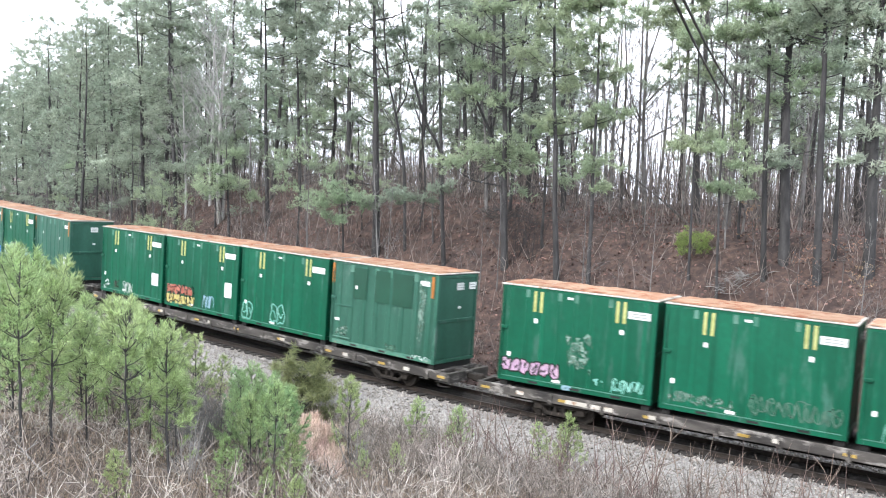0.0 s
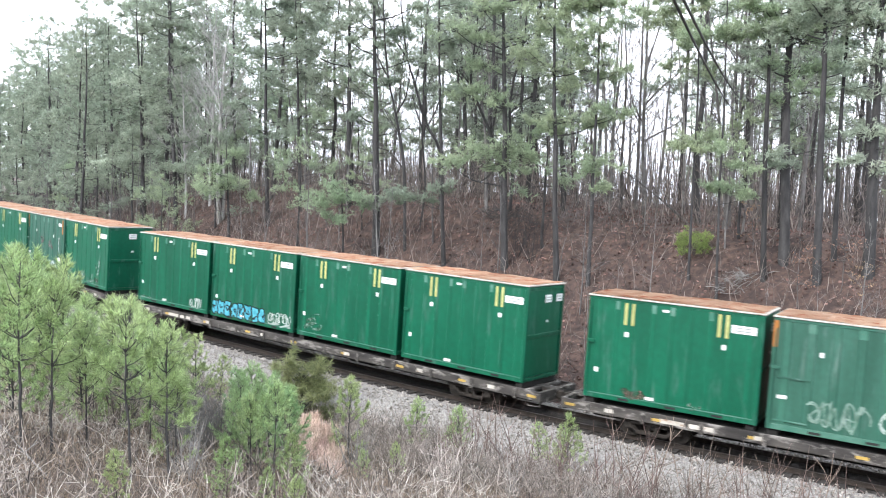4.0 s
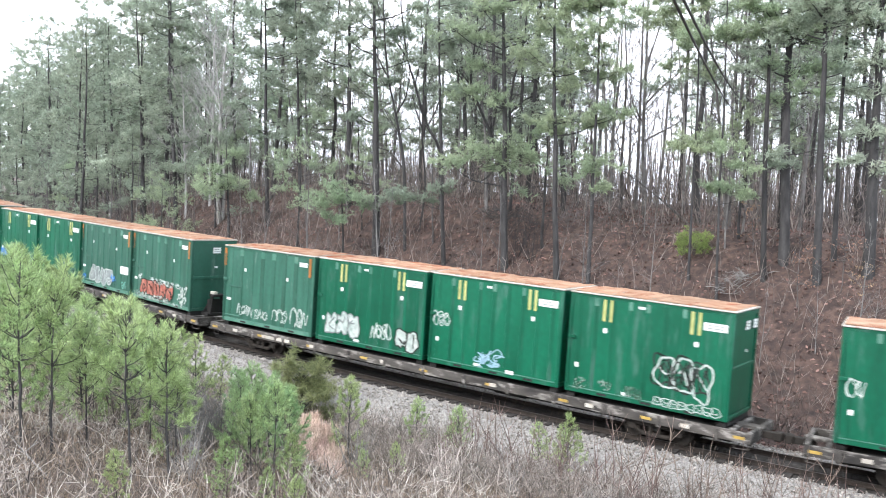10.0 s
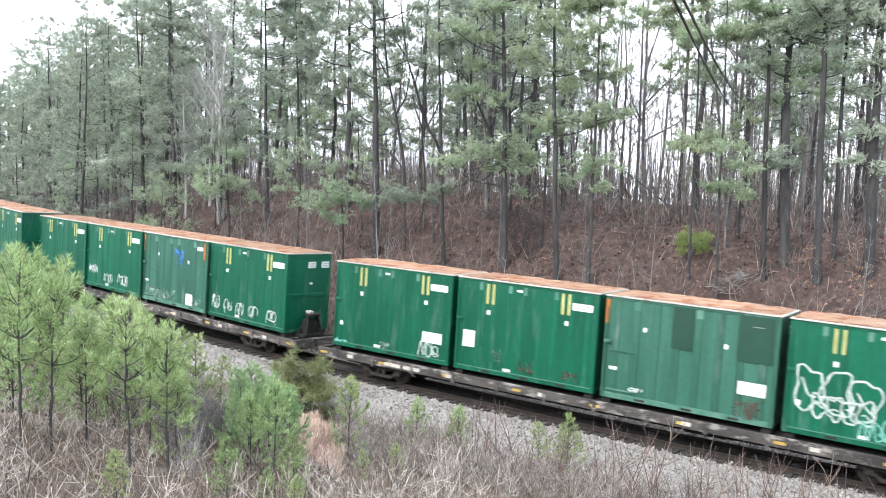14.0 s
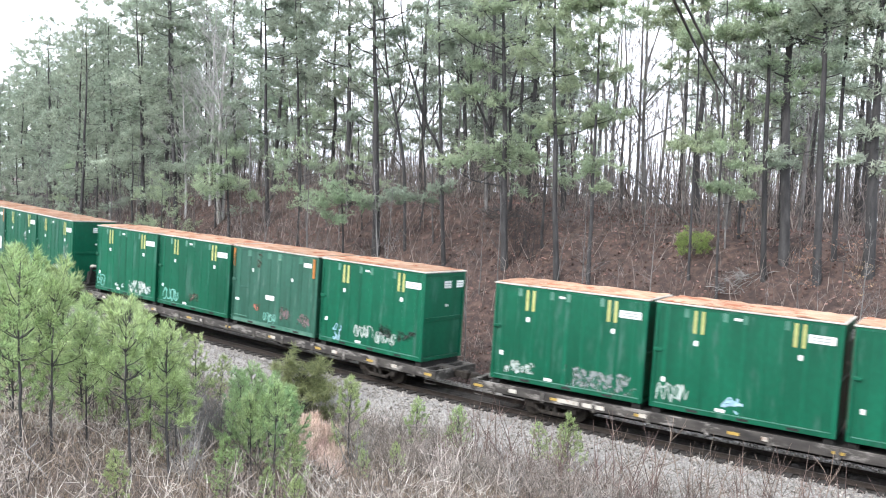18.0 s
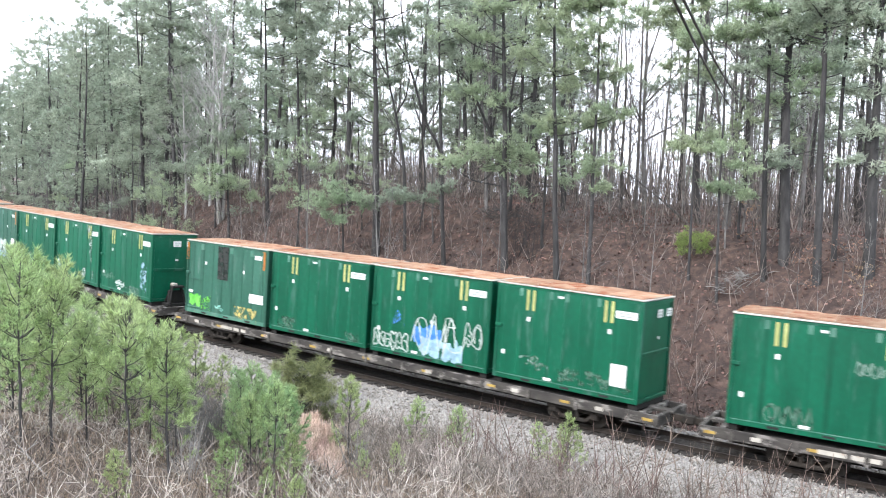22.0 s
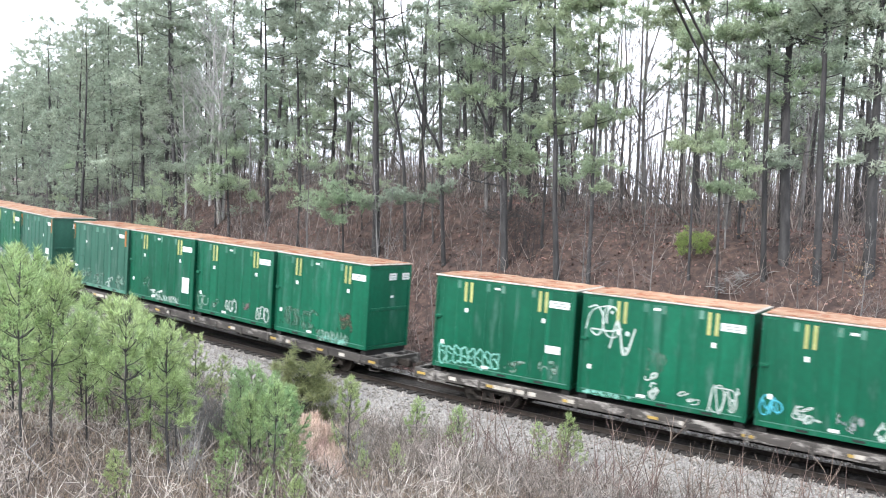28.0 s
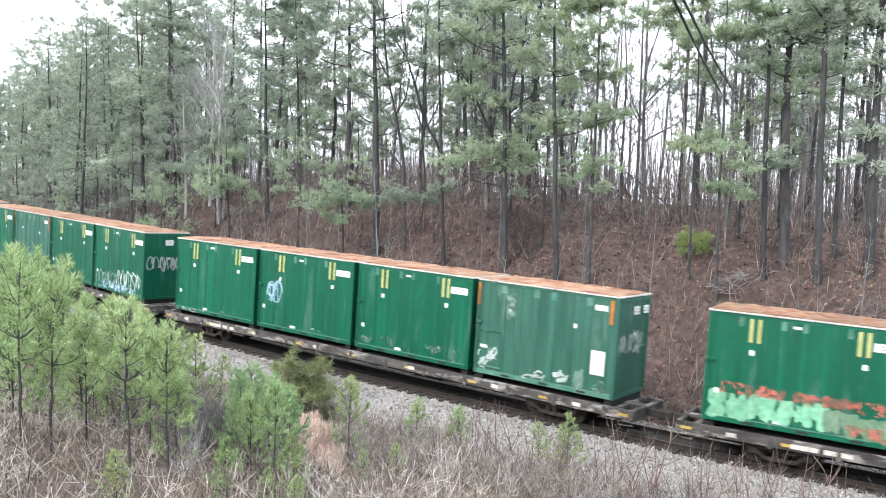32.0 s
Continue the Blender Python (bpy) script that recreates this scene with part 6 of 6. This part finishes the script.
# ---- the near slope ----
def sapling_meshes(seed, bare, wide, material, height=4.0):
    """A young pine: whorls of rising branches on a straight leader, each shoot a brush of long needles."""
    rng, g = random.Random(seed), np.random.default_rng(seed)
    segs, shoots = [], []
    n = 12
    pts, x, y = [], 0.0, 0.0
    for i in range(n + 1):
        pts.append(np.array([x, y, height * i / n - (0.1 if i == 0 else 0)]))
        x, y = x + rng.uniform(-0.03, 0.03), y + rng.uniform(-0.03, 0.03)
    stalk(segs, pts, 0.045, 0.010)
    z = bare * height
    while z < height - 0.12:
        rel = (z - bare * height) / (height * (1 - bare))
        a0 = rng.uniform(0, 6.3)
        arms = rng.randint(4, 6)
        for k in range(arms):
            if rng.random() < 0.22:
                continue
            az = a0 + k * 6.283 / arms + rng.uniform(-0.35, 0.35)
            ln = wide * (1 - rel) ** 0.75 * rng.uniform(0.35, 1.3) + 0.16
            lp = limb_points(along(pts, z / height), az, 0.35 + 0.65 * rel + rng.uniform(-0.2, 0.2), ln, 0.55, rng, 3)
            stalk(segs, lp, 0.014, 0.006)
            shoots.append((lp[-1], unit(lp[-1] - lp[-2] + np.array([0, 0, 0.15])), rng.uniform(0.20, 0.36)))
            for j in range(int(1 + 3.2 * ln)):
                b = along(lp, rng.uniform(0.35, 0.95))
                sa = az + rng.choice((-1, 1)) * rng.uniform(0.4, 1.1)
                d = unit(np.array([math.cos(sa), math.sin(sa), rng.uniform(0.3, 1.1)]))
                sl = rng.uniform(0.14, 0.30)
                segs.append((b, b + d * sl, 0.006, 0.004))
                shoots.append((b + d * sl * 0.35, d, sl * 0.9))
        z += rng.uniform(0.30, 0.48) * (1.15 - 0.45 * rel)
    shoots.append((pts[-1] - np.array([0, 0, 0.25]), np.array([0, 0, 1.0]), 0.5))
    per = 42
    base, way = np.repeat(np.array([q[0] for q in shoots]), per, 0), np.repeat(np.array([q[1] for q in shoots]), per, 0)
    ln = np.repeat(np.array([q[2] for q in shoots]), per)
    f = g.random(len(base)) ** 0.7
    radial = unit(np.cross(way, g.normal(size=base.shape)))
    v, fc = blades(base + way * (f * ln)[:, None], unit(way * (0.45 + 0.75 * f)[:, None] + radial * g.uniform(0.45, 1.0, (len(base), 1)) + [0, 0, -0.08]), g.uniform(0.15, 0.27, len(base)), np.full(len(base), 0.019), g)
    return seg_mesh("trunk", segs, M["bark"], 4), raw_mesh("crown", v, fc, material)


def build_near_slope():
    rng = random.Random(51)
    kinds = [sapling_meshes(400 + i, (0.10, 0.22, 0.06, 0.30, 0.16)[i], (1.35, 1.15, 1.5, 1.0, 1.25)[i], M["sapling"]) for i in range(5)]
    bluish = [sapling_meshes(410 + i, (0.05, 0.18)[i], (1.6, 1.2)[i], M["blue_needle"]) for i in range(2)]
    names = ("trunk", "crown")

    def sapling(x, y, h, v):
        dark = -19.7 < x < -15.9 and -14.5 < y < -9.0
        plant("pine_sapling", bluish[v % 2] if dark else kinds[v % 5], names, x, y, h / 4.0, rng.uniform(0, 360), (rng.uniform(-3, 3), rng.uniform(-3, 3)), "young pine sapling with dense blue-green needles" if dark else "young pine sapling with long bright green needles", "pine sapling", "saplings on the near slope")

    for i, (x, y, h) in enumerate(((-28.3, -12.1, 4.9), (-28.8, -10.1, 4.6), (-21.1, -13.6, 3.9), (-23.9, -8.1, 2.95), (-16.0, -13.4, 2.35), (-17.3, -7.6, 2.5), (-16.2, -5.1, 1.95),
                                   (-14.8, -4.6, 1.9), (-11.8, -4.2, 1.75), (-10.9, -3.9, 2.1), (-17.1, -15.4, 2.4), (-12.1, -16.6, 1.0), (-21.6, -14.7, 3.3))):
        sapling(x, y, h, i)
    for i, (x, y, h) in enumerate(((-31.0, -9.5, 4.4), (-26.0, -13.2, 4.2), (-24.5, -12.2, 3.8), (-30.5, -12.5, 4.6), (-33.0, -9.0, 4.5), (-26.5, -9.5, 3.8), (-22.6, -11.4, 3.2), 
                                   (-17.6, -11.2, 2.3), (-16.4, -11.8, 2.2), (-23.4, -15.8, 3.4), (-13.8, -14.6, 1.5), (-25.6, -15.0, 3.6), (-14.6, -16.2, 1.4), (-18.2, -9.6, 2.2), (-15.4, -14.4, 2.1), (-17.4, -12.8, 2.4), (-27.2, -11.6, 4.2), (-29.8, -11.2, 4.4), (-24.6, -10.2, 3.4), (-24.0, -9.5, 2.85), (-25.0, -7.8, 3.0), (-23.4, -7.5, 2.3), (-20.5, -12.5, 2.4), (-19.6, -10.4, 2.4), (-18.9, -10.4, 2.6), (-19.0, -9.5, 2.4), (-16.7, -13.1, 2.0), (-21.4, -17.1, 2.9), (-21.9, -14.1, 2.7), (-20.6, -16.6, 2.3), (-15.2, -18.8, 1.2), (-14.0, -17.0, 0.8), (-13.5, -16.0, 0.9), (-13.0, -15.3, 0.7), (-14.6, -8.7, 1.1), (-15.0, -10.0, 0.9))):
        sapling(x, y, h, i + 2)
    stemmed = [sapling_meshes(420 + i, (0.48, 0.38, 0.55)[i], (1.1, 0.95, 1.0)[i], M["sapling"]) for i in range(3)]
    for i, (x, y, h) in enumerate(((-16.7, -17.2, 4.0), (-18.9, -16.7, 3.3), (-18.9, -17.7, 4.0), (-19.4, -18.2, 4.6), (-16.1, -16.5, 3.6), (-14.5, -14.6, 2.6), (-19.0, -14.6, 3.3))):
        plant("pine_sapling", stemmed[i % 3], names, x, y, h / 4.0, rng.uniform(0, 360), (rng.uniform(-3, 3), rng.uniform(-3, 3)), "slender young pine with needles above a bare dark stem", "pine sapling", "saplings on the near slope")
    bush = pine_meshes(450, 1.35, 0.05, 0.0, 1.05, 60, 8, 13, 0.19, 0.018, M["bush"], 0, 0.45, 3)
    plant("evergreen_bush", bush, names, -22.5, -3.7, 1.5, 40, (0, 0), "dense rounded olive-green evergreen bush beside the gravel", "bush", "", 0.2)

    # bare shrubs that stand out
    def shrub_meshes(seed, height, stems, twig="", thick=0.016):
        r = random.Random(seed)
        segs = []
        for i in range(stems):
            a = r.uniform(0, 6.3)
            pts = limb_points((0.12 * math.cos(a), 0.12 * math.sin(a), -0.05), a, r.uniform(1.05, 1.45), height * r.uniform(0.6, 1.0), r.uniform(-0.2, 0.2), r, 4)
            stalk(segs, pts, thick, thick * 0.3)
            for j in range(7):
                k = r.randint(1, 3)
                tw = limb_points(pts[k], r.uniform(0, 6.3), r.uniform(0.3, 1.2), height * r.uniform(0.12, 0.35), 0.2, r, 2)
                stalk(segs, tw, thick * 0.42, thick * 0.2)
        return (seg_mesh("clump", segs, M[twig or ("silver" if seed % 2 else "stem")], 4),)
    shrubs = [shrub_meshes(460 + i, 1.7, 9) for i in range(4)]
    grey = [shrub_meshes(470 + i, 2.0, 20, "greybark", 0.011) for i in range(2)]
    for i, (x, y, h) in enumerate(((-13.6, -7.4, 1.0), (-12.9, -6.2, 0.9), (-7.6, -4.4, 1.05), (-6.6, -4.0, 1.1), (-4.6, -4.6, 0.9), (-3.4, -4.0, 0.95), (-9.4, -5.2, 0.8), (-15.6, -9.6, 1.1), (-18.6, -10.8, 1.2),
                                   (-10.8, -8.2, 0.9), (-5.4, -6.6, 0.9), (-8.4, -7.8, 0.8), (-21.0, -14.0, 1.4), (-16.0, -16.0, 1.1), (-12.0, -10.0, 1.0), (-19.8, -8.2, 1.0), (-2.2, -5.0, 0.9), (-14.6, -6.4, 0.8))):
        plant("bare_shrub", shrubs[i % 4], ("clump",), x, y, h, rng.uniform(0, 360), (0, 0), "leafless tan shrub of many thin stems", "shrub", "bare shrubs on the near slope")

    for i, (x, y, h) in enumerate(((-19.8, -12.6, 1.1), (-19.0, -12.0, 1.2), (-18.4, -13.4, 1.1), (-20.6, -12.0, 1.25), (-19.4, -11.4, 1.2), (-18.0, -14.6, 1.0), (-20.2, -10.6, 1.1), (-21.6, -12.9, 1.2))):
        plant("bare_shrub", grey[i % 2], ("clump",), x, y, h, rng.uniform(0, 360), (0, 0), "leafless dark grey shrub of many fine twigs", "shrub", "bare shrubs on the near slope")
    fern = [shrub_meshes(490 + i, 0.9, 60, "bracken", 0.013) for i in range(2)]
    for i, (x, y, h) in enumerate(((-18.6, -8.1, 1.0), (-18.8, -7.4, 1.0), (-17.9, -9.3, 0.95), (-19.6, -7.1, 0.9), (-18.2, -8.6, 0.9), (-17.6, -8.4, 0.8), (-21.1, -4.9, 1.0), (-20.4, -5.8, 1.1), (-20.0, -6.4, 1.0), (-19.2, -6.2, 0.9), (-16.8, -10.0, 0.9), (-16.0, -10.4, 0.8), (-15.2, -11.2, 0.8), (-19.0, -6.9, 1.0), (-17.0, -8.6, 0.8), (-20.8, -5.3, 0.9), (-16.9, -9.3, 0.8))):
        plant("dead_bracken", fern[i % 2], ("clump",), x, y, h, rng.uniform(0, 360), (0, 0), "withered pinkish-brown bracken in the dry grass", "bracken", "bracken beside the bush")
    plant("bare_shrub", shrub_meshes(475, 2.0, 11, "pale", 0.018), ("clump",), -13.3, -8.0, 0.95, 20, (0, 0), "leafless shrub of curved whitish stems", "shrub", "bare shrubs on the near slope")
    snag = shrub_meshes(476, 4.2, 11, "bark", 0.016)
    for x, y, h, turn in ((-22.0, 14.9, 0.95, 0), (-21.0, 14.6, 0.8, 130), (-23.3, 15.2, 0.75, 250)):
        plant("dead_thicket", snag, ("clump",), x, y, h, turn, (0, 0), "loose dark thicket of dead twigs round the pine trunks", "thicket", "dead thickets on the bank")
    twiggy = [shrub_meshes(480 + i, 1.9, 6, "red_twig", 0.011) for i in range(3)]
    for i in range(34):
        x, y, _ = on_track(-14.5 + i * 0.5 + rng.uniform(-0.3, 0.3), -4.6 - 2.6 * rng.random())
        plant("bare_shrub", twiggy[i % 3], ("clump",), x, y, rng.uniform(0.95, 1.9), rng.uniform(0, 360), (0, 0), "leafless red-brown shrub of upright twigs beside the gravel", "shrub", "bare shrubs on the near slope")

    # tangled dry brush and grass
    def glade(x, y):
        """Inside the strip of withered bracken that runs down from the bush."""
        t = min(max(((x + 21.3) * 6.3 - (y + 4.9) * 6.4) / 80.6, 0), 1)
        return math.hypot(x + 21.3 - 6.3 * t, y + 4.9 + 6.4 * t) < 1.25

    segs = []
    for i in range(6400):
        x, y = rng.uniform(-46, 4), rng.uniform(-27, -1)
        if glade(x, y):
            continue
        b = bearing(x, y)
        s, nn = track_coords(np.array(x), np.array(y))
        if not -0.62 < b < 0.62 or nn > -3.9 - 1.2 * noise.noise((x * 0.35, y * 0.35, 2)) or (nn > -6 and rng.random() < 0.5):
            continue
        h = rng.uniform(0.25, 1.45) * (0.75 + 0.5 * noise.noise((x * 0.4, y * 0.4, 7)))
        if h < 0.1:
            continue
        pts = limb_points((x, y, ground_z(x, y) - 0.04), rng.uniform(0, 6.3), rng.uniform(0.7, 1.5), h * 1.25, rng.uniform(-0.6, 0.1), rng, 3)
        stalk(segs, pts, 0.018, 0.008)
        for j in range(4):
            k = rng.randint(1, 2)
            stalk(segs, limb_points(pts[k], rng.uniform(0, 6.3), rng.uniform(0.0, 1.2), h * rng.uniform(0.25, 0.6), 0.1, rng, 2), 0.012, 0.006)
    for i in range(3000):
        # the taller brush along the foot of the slope
        x, y, _ = on_track(rng.uniform(-21, 4), -4.3 - 4.5 * rng.random())
        if glade(x, y):
            continue
        h = rng.uniform(0.5, 1.9) * (0.8 + 0.5 * noise.noise((x * 0.5, y * 0.5, 5)))
        pts = limb_points((x, y, ground_z(x, y) - 0.04), rng.uniform(0, 6.3), rng.uniform(0.9, 1.5), max(0.2, h), rng.uniform(-0.5, 0.1), rng, 3)
        stalk(segs, pts, 0.010, 0.005)
        for j in range(5):
            k = rng.randint(1, 2)
            stalk(segs, limb_points(pts[k], rng.uniform(0, 6.3), rng.uniform(0.1, 1.2), h * rng.uniform(0.2, 0.5), 0.1, rng, 2), 0.0065, 0.0035)
    tagged(new("dry_brush", seg_mesh("dry_brush", segs, M["stem"], 3)), "tangle of dry leafless brush on the near slope", "brush", kind="stuff")
    segs = []
    for i in range(3600):
        x, y = rng.uniform(-44, 3), rng.uniform(-24, -2)
        s, nn = track_coords(np.array(x), np.array(y))
        if glade(x, y) or not -0.6 < bearing(x, y) < 0.6 or nn > -4.6 or noise.noise((x * 0.5, y * 0.5, 11)) < -0.05:
            continue
        h = rng.uniform(0.5, 1.5)
        pts = limb_points((x, y, ground_z(x, y) - 0.04), rng.uniform(0, 6.3), rng.uniform(0.6, 1.5), h, rng.uniform(-0.7, 0.2), rng, 4)
        stalk(segs, pts, rng.uniform(0.006, 0.013), 0.004)
        for j in range(5):
            k = rng.randint(1, 3)
            stalk(segs, limb_points(pts[k], rng.uniform(0, 6.3), rng.uniform(0.1, 1.2), h * rng.uniform(0.2, 0.5), 0.1, rng, 2), 0.005, 0.003)
    tagged(new("bleached_stalks", seg_mesh("bleached_stalks", segs, M["pale"], 4)), "bleached dead stalks standing in the brush", "brush", kind="stuff")
    g = np.random.default_rng(52)
    n = 230000
    x, y = g.uniform(-46, 5, n), g.uniform(-28, -1, n)
    s, nn = track_coords(x, y)
    clump = lumps(x * 1.0, y * 1.0, 0.55) + 0.6 * lumps(x, y, 1.7)
    b = np.tan(np.arctan2(x - EYE[0], y - EYE[1]) - YAW)
    keep = (nn < -4.3 + 0.9 * clump) & (np.abs(b) < 0.62) & (clump > g.uniform(-1.2, 0.7, n))
    x, y = x[keep], y[keep]
    base = np.stack([x, y, terrain(x, y) - 0.02], 1)
    way = unit(g.normal(size=base.shape) * [0.55, 0.55, 0.2] + [0, 0, 0.9])
    v, f = blades(base, way, g.uniform(0.2, 0.75, len(x)), np.full(len(x), 0.014), g)
    tagged(new("dry_grass", raw_mesh("dry_grass", v, f, M["grass"])), "tan dead grass on the near slope", "grass", kind="stuff")
    n = 46000
    x, y = g.uniform(-40, 4, n), g.uniform(-9, 1, n)
    s, nn = track_coords(x, y)
    clump = lumps(x, y, 0.30) + 0.7 * lumps(x, y, 0.95)
    keep = (nn < -2.9) & (nn > -8.0) & (clump > 0.05 + 0.75 * smooth(-4.6, -2.9, nn) + 0.25 * smooth(-14, -8, s))
    x, y = x[keep], y[keep]
    base = np.stack([x, y, terrain(x, y) - 0.02], 1)
    way = unit(g.normal(size=base.shape) * [0.6, 0.6, 0.2] + [0, 0, 0.8])
    v, f = blades(base, way, g.uniform(0.2, 0.65, len(x)), np.full(len(x), 0.015), g)
    tagged(new("weeds", raw_mesh("weeds", v, f, M["weed"])), "olive weeds at the edge of the gravel", "weeds", kind="stuff")


build_near_slope()


def build_ballast():
    """Loose stones over the gravel bed."""
    g = np.random.default_rng(61)
    n = 44000
    s, nn = g.uniform(-62, 12, n), g.uniform(-6.6, 2.6, n)
    keep = (np.abs(nn) > g.uniform(0.9, 1.3, n)) & (g.random(n) < np.where(nn < -4.4, 0.35, 1.0))
    s, nn = s[keep], nn[keep]
    a = s / R
    x, y = R * np.sin(a) - nn * np.sin(a), R * (1 - np.cos(a)) + nn * np.cos(a)
    c = np.stack([x, y, terrain(x, y) + 0.012], 1)
    m = len(c)
    octa = np.array([(1, 0, 0), (0, 1, 0), (-1, 0, 0), (0, -1, 0), (0, 0, 0.8), (0, 0, -0.8)], float)
    size = g.uniform(0.025, 0.065, (m, 1, 1))
    verts = (octa[None] + g.normal(0, 0.25, (m, 6, 3))) * size + c[:, None]
    tri = np.array([(0, 1, 4), (1, 2, 4), (2, 3, 4), (3, 0, 4), (1, 0, 5), (2, 1, 5), (3, 2, 5), (0, 3, 5)])
    faces = (tri[None] + (np.arange(m) * 6)[:, None, None]).reshape(-1, 3)
    tagged(new("ballast_stones", raw_mesh("ballast_stones", verts.reshape(-1, 3), faces, M["stone"])), "loose grey crushed stone beside the rails", "gravel", kind="stuff")


build_ballast()


# ---- overhead cables ----
def build_cables():
    for a, b, sag in (((-4.68, -16.44, 12.94), (-13.84, 33.05, 14.27), 0.45), ((-4.51, -16.37, 12.87), (-13.58, 33.02, 15.24), 0.40)):
        a, b = np.array(a), np.array(b)
        n, sides = 40, 6
        pts = [a + (b - a) * t - np.array([0, 0, sag * 4 * t * (1 - t)]) for t in np.linspace(-0.9, 1.0, n)]
        across = np.array([b[1] - a[1], a[0] - b[0], 0.0])
        across /= np.linalg.norm(across)
        verts = [p + 0.034 * (math.cos(q) * across + math.sin(q) * np.array([0, 0, 1.0])) for p in pts for q in np.arange(sides) * 2 * math.pi / sides]
        faces = [(i * sides + j, i * sides + (j + 1) % sides, (i + 1) * sides + (j + 1) % sides, (i + 1) * sides + j) for i in range(n - 1) for j in range(sides)]
        ob = new("overhead_cable", raw_mesh("overhead_cable", verts, faces, M["cable"], True))
        tagged(ob, "black overhead cable crossing above the track", "cable", "overhead cables")


build_cables()


# ---- odd things on the banks ----
def build_dead_wood():
    rng = random.Random(71)
    # a dead pole leaning in the wood
    ob = tagged(new("leaning_dead_tree"), "thin dead grey tree leaning over the leaf litter", "dead tree")
    foot = np.array([-13.83, 21.79, ground_z(-13.83, 21.79) - 0.1])
    top = np.array([-19.6, 21.4, 10.9])
    segs = []
    pts = [foot + (top - foot) * t + np.array([0, 0, 0.25 * math.sin(3 * t)]) for t in np.linspace(0, 1, 8)]
    stalk(segs, pts, 0.075, 0.03)
    for i in range(9):
        k = rng.randint(2, 6)
        stalk(segs, limb_points(pts[k], rng.uniform(0, 6.3), rng.uniform(-0.2, 0.9), rng.uniform(0.4, 1.3), 0.2, rng, 2), 0.018, 0.006)
    part("trunk", seg_mesh("trunk", segs, M["greybark"], 6), None, ob)
    # brush piles
    for x, y, size, mat in ((-9.5, 12.7, 0.9, "silver"), (-8.9, 13.4, 0.8, "silver"), (-23.5, 17.1, 1.6, "bark"), (-25.0, 17.6, 1.3, "bark")):
        ob = tagged(new("brush_pile"), "heap of pale dead branches on the bank" if mat == "silver" else "dark heap of fallen boughs on the bank", "brush pile")
        segs = []
        z = ground_z(x, y)
        for i in range(26):
            p = (x + rng.gauss(0, 0.5) * size, y + rng.gauss(0, 0.4) * size, z + rng.uniform(0.0, 0.45) * size)
            pts = limb_points(p, rng.uniform(0, 6.3), rng.uniform(-0.3, 0.9), size * rng.uniform(0.5, 1.2), rng.uniform(-0.8, 0.3), rng, 4)
            stalk(segs, pts, 0.022, 0.006)
            for j in range(4):
                stalk(segs, limb_points(pts[rng.randint(1, 3)], rng.uniform(0, 6.3), rng.uniform(-0.2, 0.8), size * rng.uniform(0.15, 0.45), 0.1, rng, 2), 0.01, 0.004)
        b = part("heap", seg_mesh("heap", segs, M[mat], 4), None, ob)
        b["kind"] = "stuff"
    # young beeches that keep their withered leaves
    g = np.random.default_rng(72)
    for x, y, h in ((-6.33, 12.31, 3.2), (-3.57, 12.21, 2.6), (-4.6, 13.2, 3.0), (-9.0, 15.2, 2.6)):
        ob = tagged(new("young_beech"), "slim young beech holding a few withered tan leaves", "young tree", "young beeches on the bank")
        segs, ends = [], []
        pts = limb_points((x, y, ground_z(x, y) - 0.05), rng.uniform(0, 6.3), 1.5, h, 0.0, rng, 6)
        stalk(segs, pts, 0.022, 0.006)
        for i in range(16):
            k = rng.randint(2, 5)
            lp = limb_points(pts[k], rng.uniform(0, 6.3), rng.uniform(0.0, 0.7), h * rng.uniform(0.12, 0.34), 0.2, rng, 3)
            stalk(segs, lp, 0.009, 0.004)
            if rng.random() < 0.6:
                ends += lp[1:]
        part("trunk", seg_mesh("trunk", segs, M["greybark"], 4), None, ob)
        c = np.repeat(np.array(ends), 5, 0) + g.normal(0, 0.06, (5 * len(ends), 3))
        u = unit(g.normal(size=c.shape))
        v = unit(np.cross(u, g.normal(size=c.shape)))
        size = g.uniform(0.03, 0.06, (len(c), 1))
        verts = np.stack([c - u * size, c + v * size * 0.55, c + u * size, c - v * size * 0.55], 1).reshape(-1, 3)
        leaves = part("crown", raw_mesh("crown", verts, np.arange(len(verts)).reshape(-1, 4), M["beech"]), None, ob)
        leaves["kind"] = "stuff"
    # a pale fallen limb in the brush
    ob = tagged(new("fallen_branch"), "pale fallen branch lying in the dry brush", "branch")
    pts = [np.array([x, y, ground_z(x, y) + z]) for x, y, z in ((-20.6, -18.2, 0.55), (-19.6, -18.4, 0.42), (-18.5, -18.7, 0.28), (-17.4, -18.9, 0.05))]
    segs = []
    stalk(segs, pts, 0.014, 0.024)
    for i in range(5):
        stalk(segs, limb_points(pts[rng.randint(0, 2)], rng.uniform(0, 6.3), rng.uniform(0.0, 0.8), rng.uniform(0.3, 0.7), 0.1, rng, 2), 0.012, 0.005)
    part("limb", seg_mesh("limb", segs, M["silver"], 6), None, ob)


build_dead_wood()


motions()
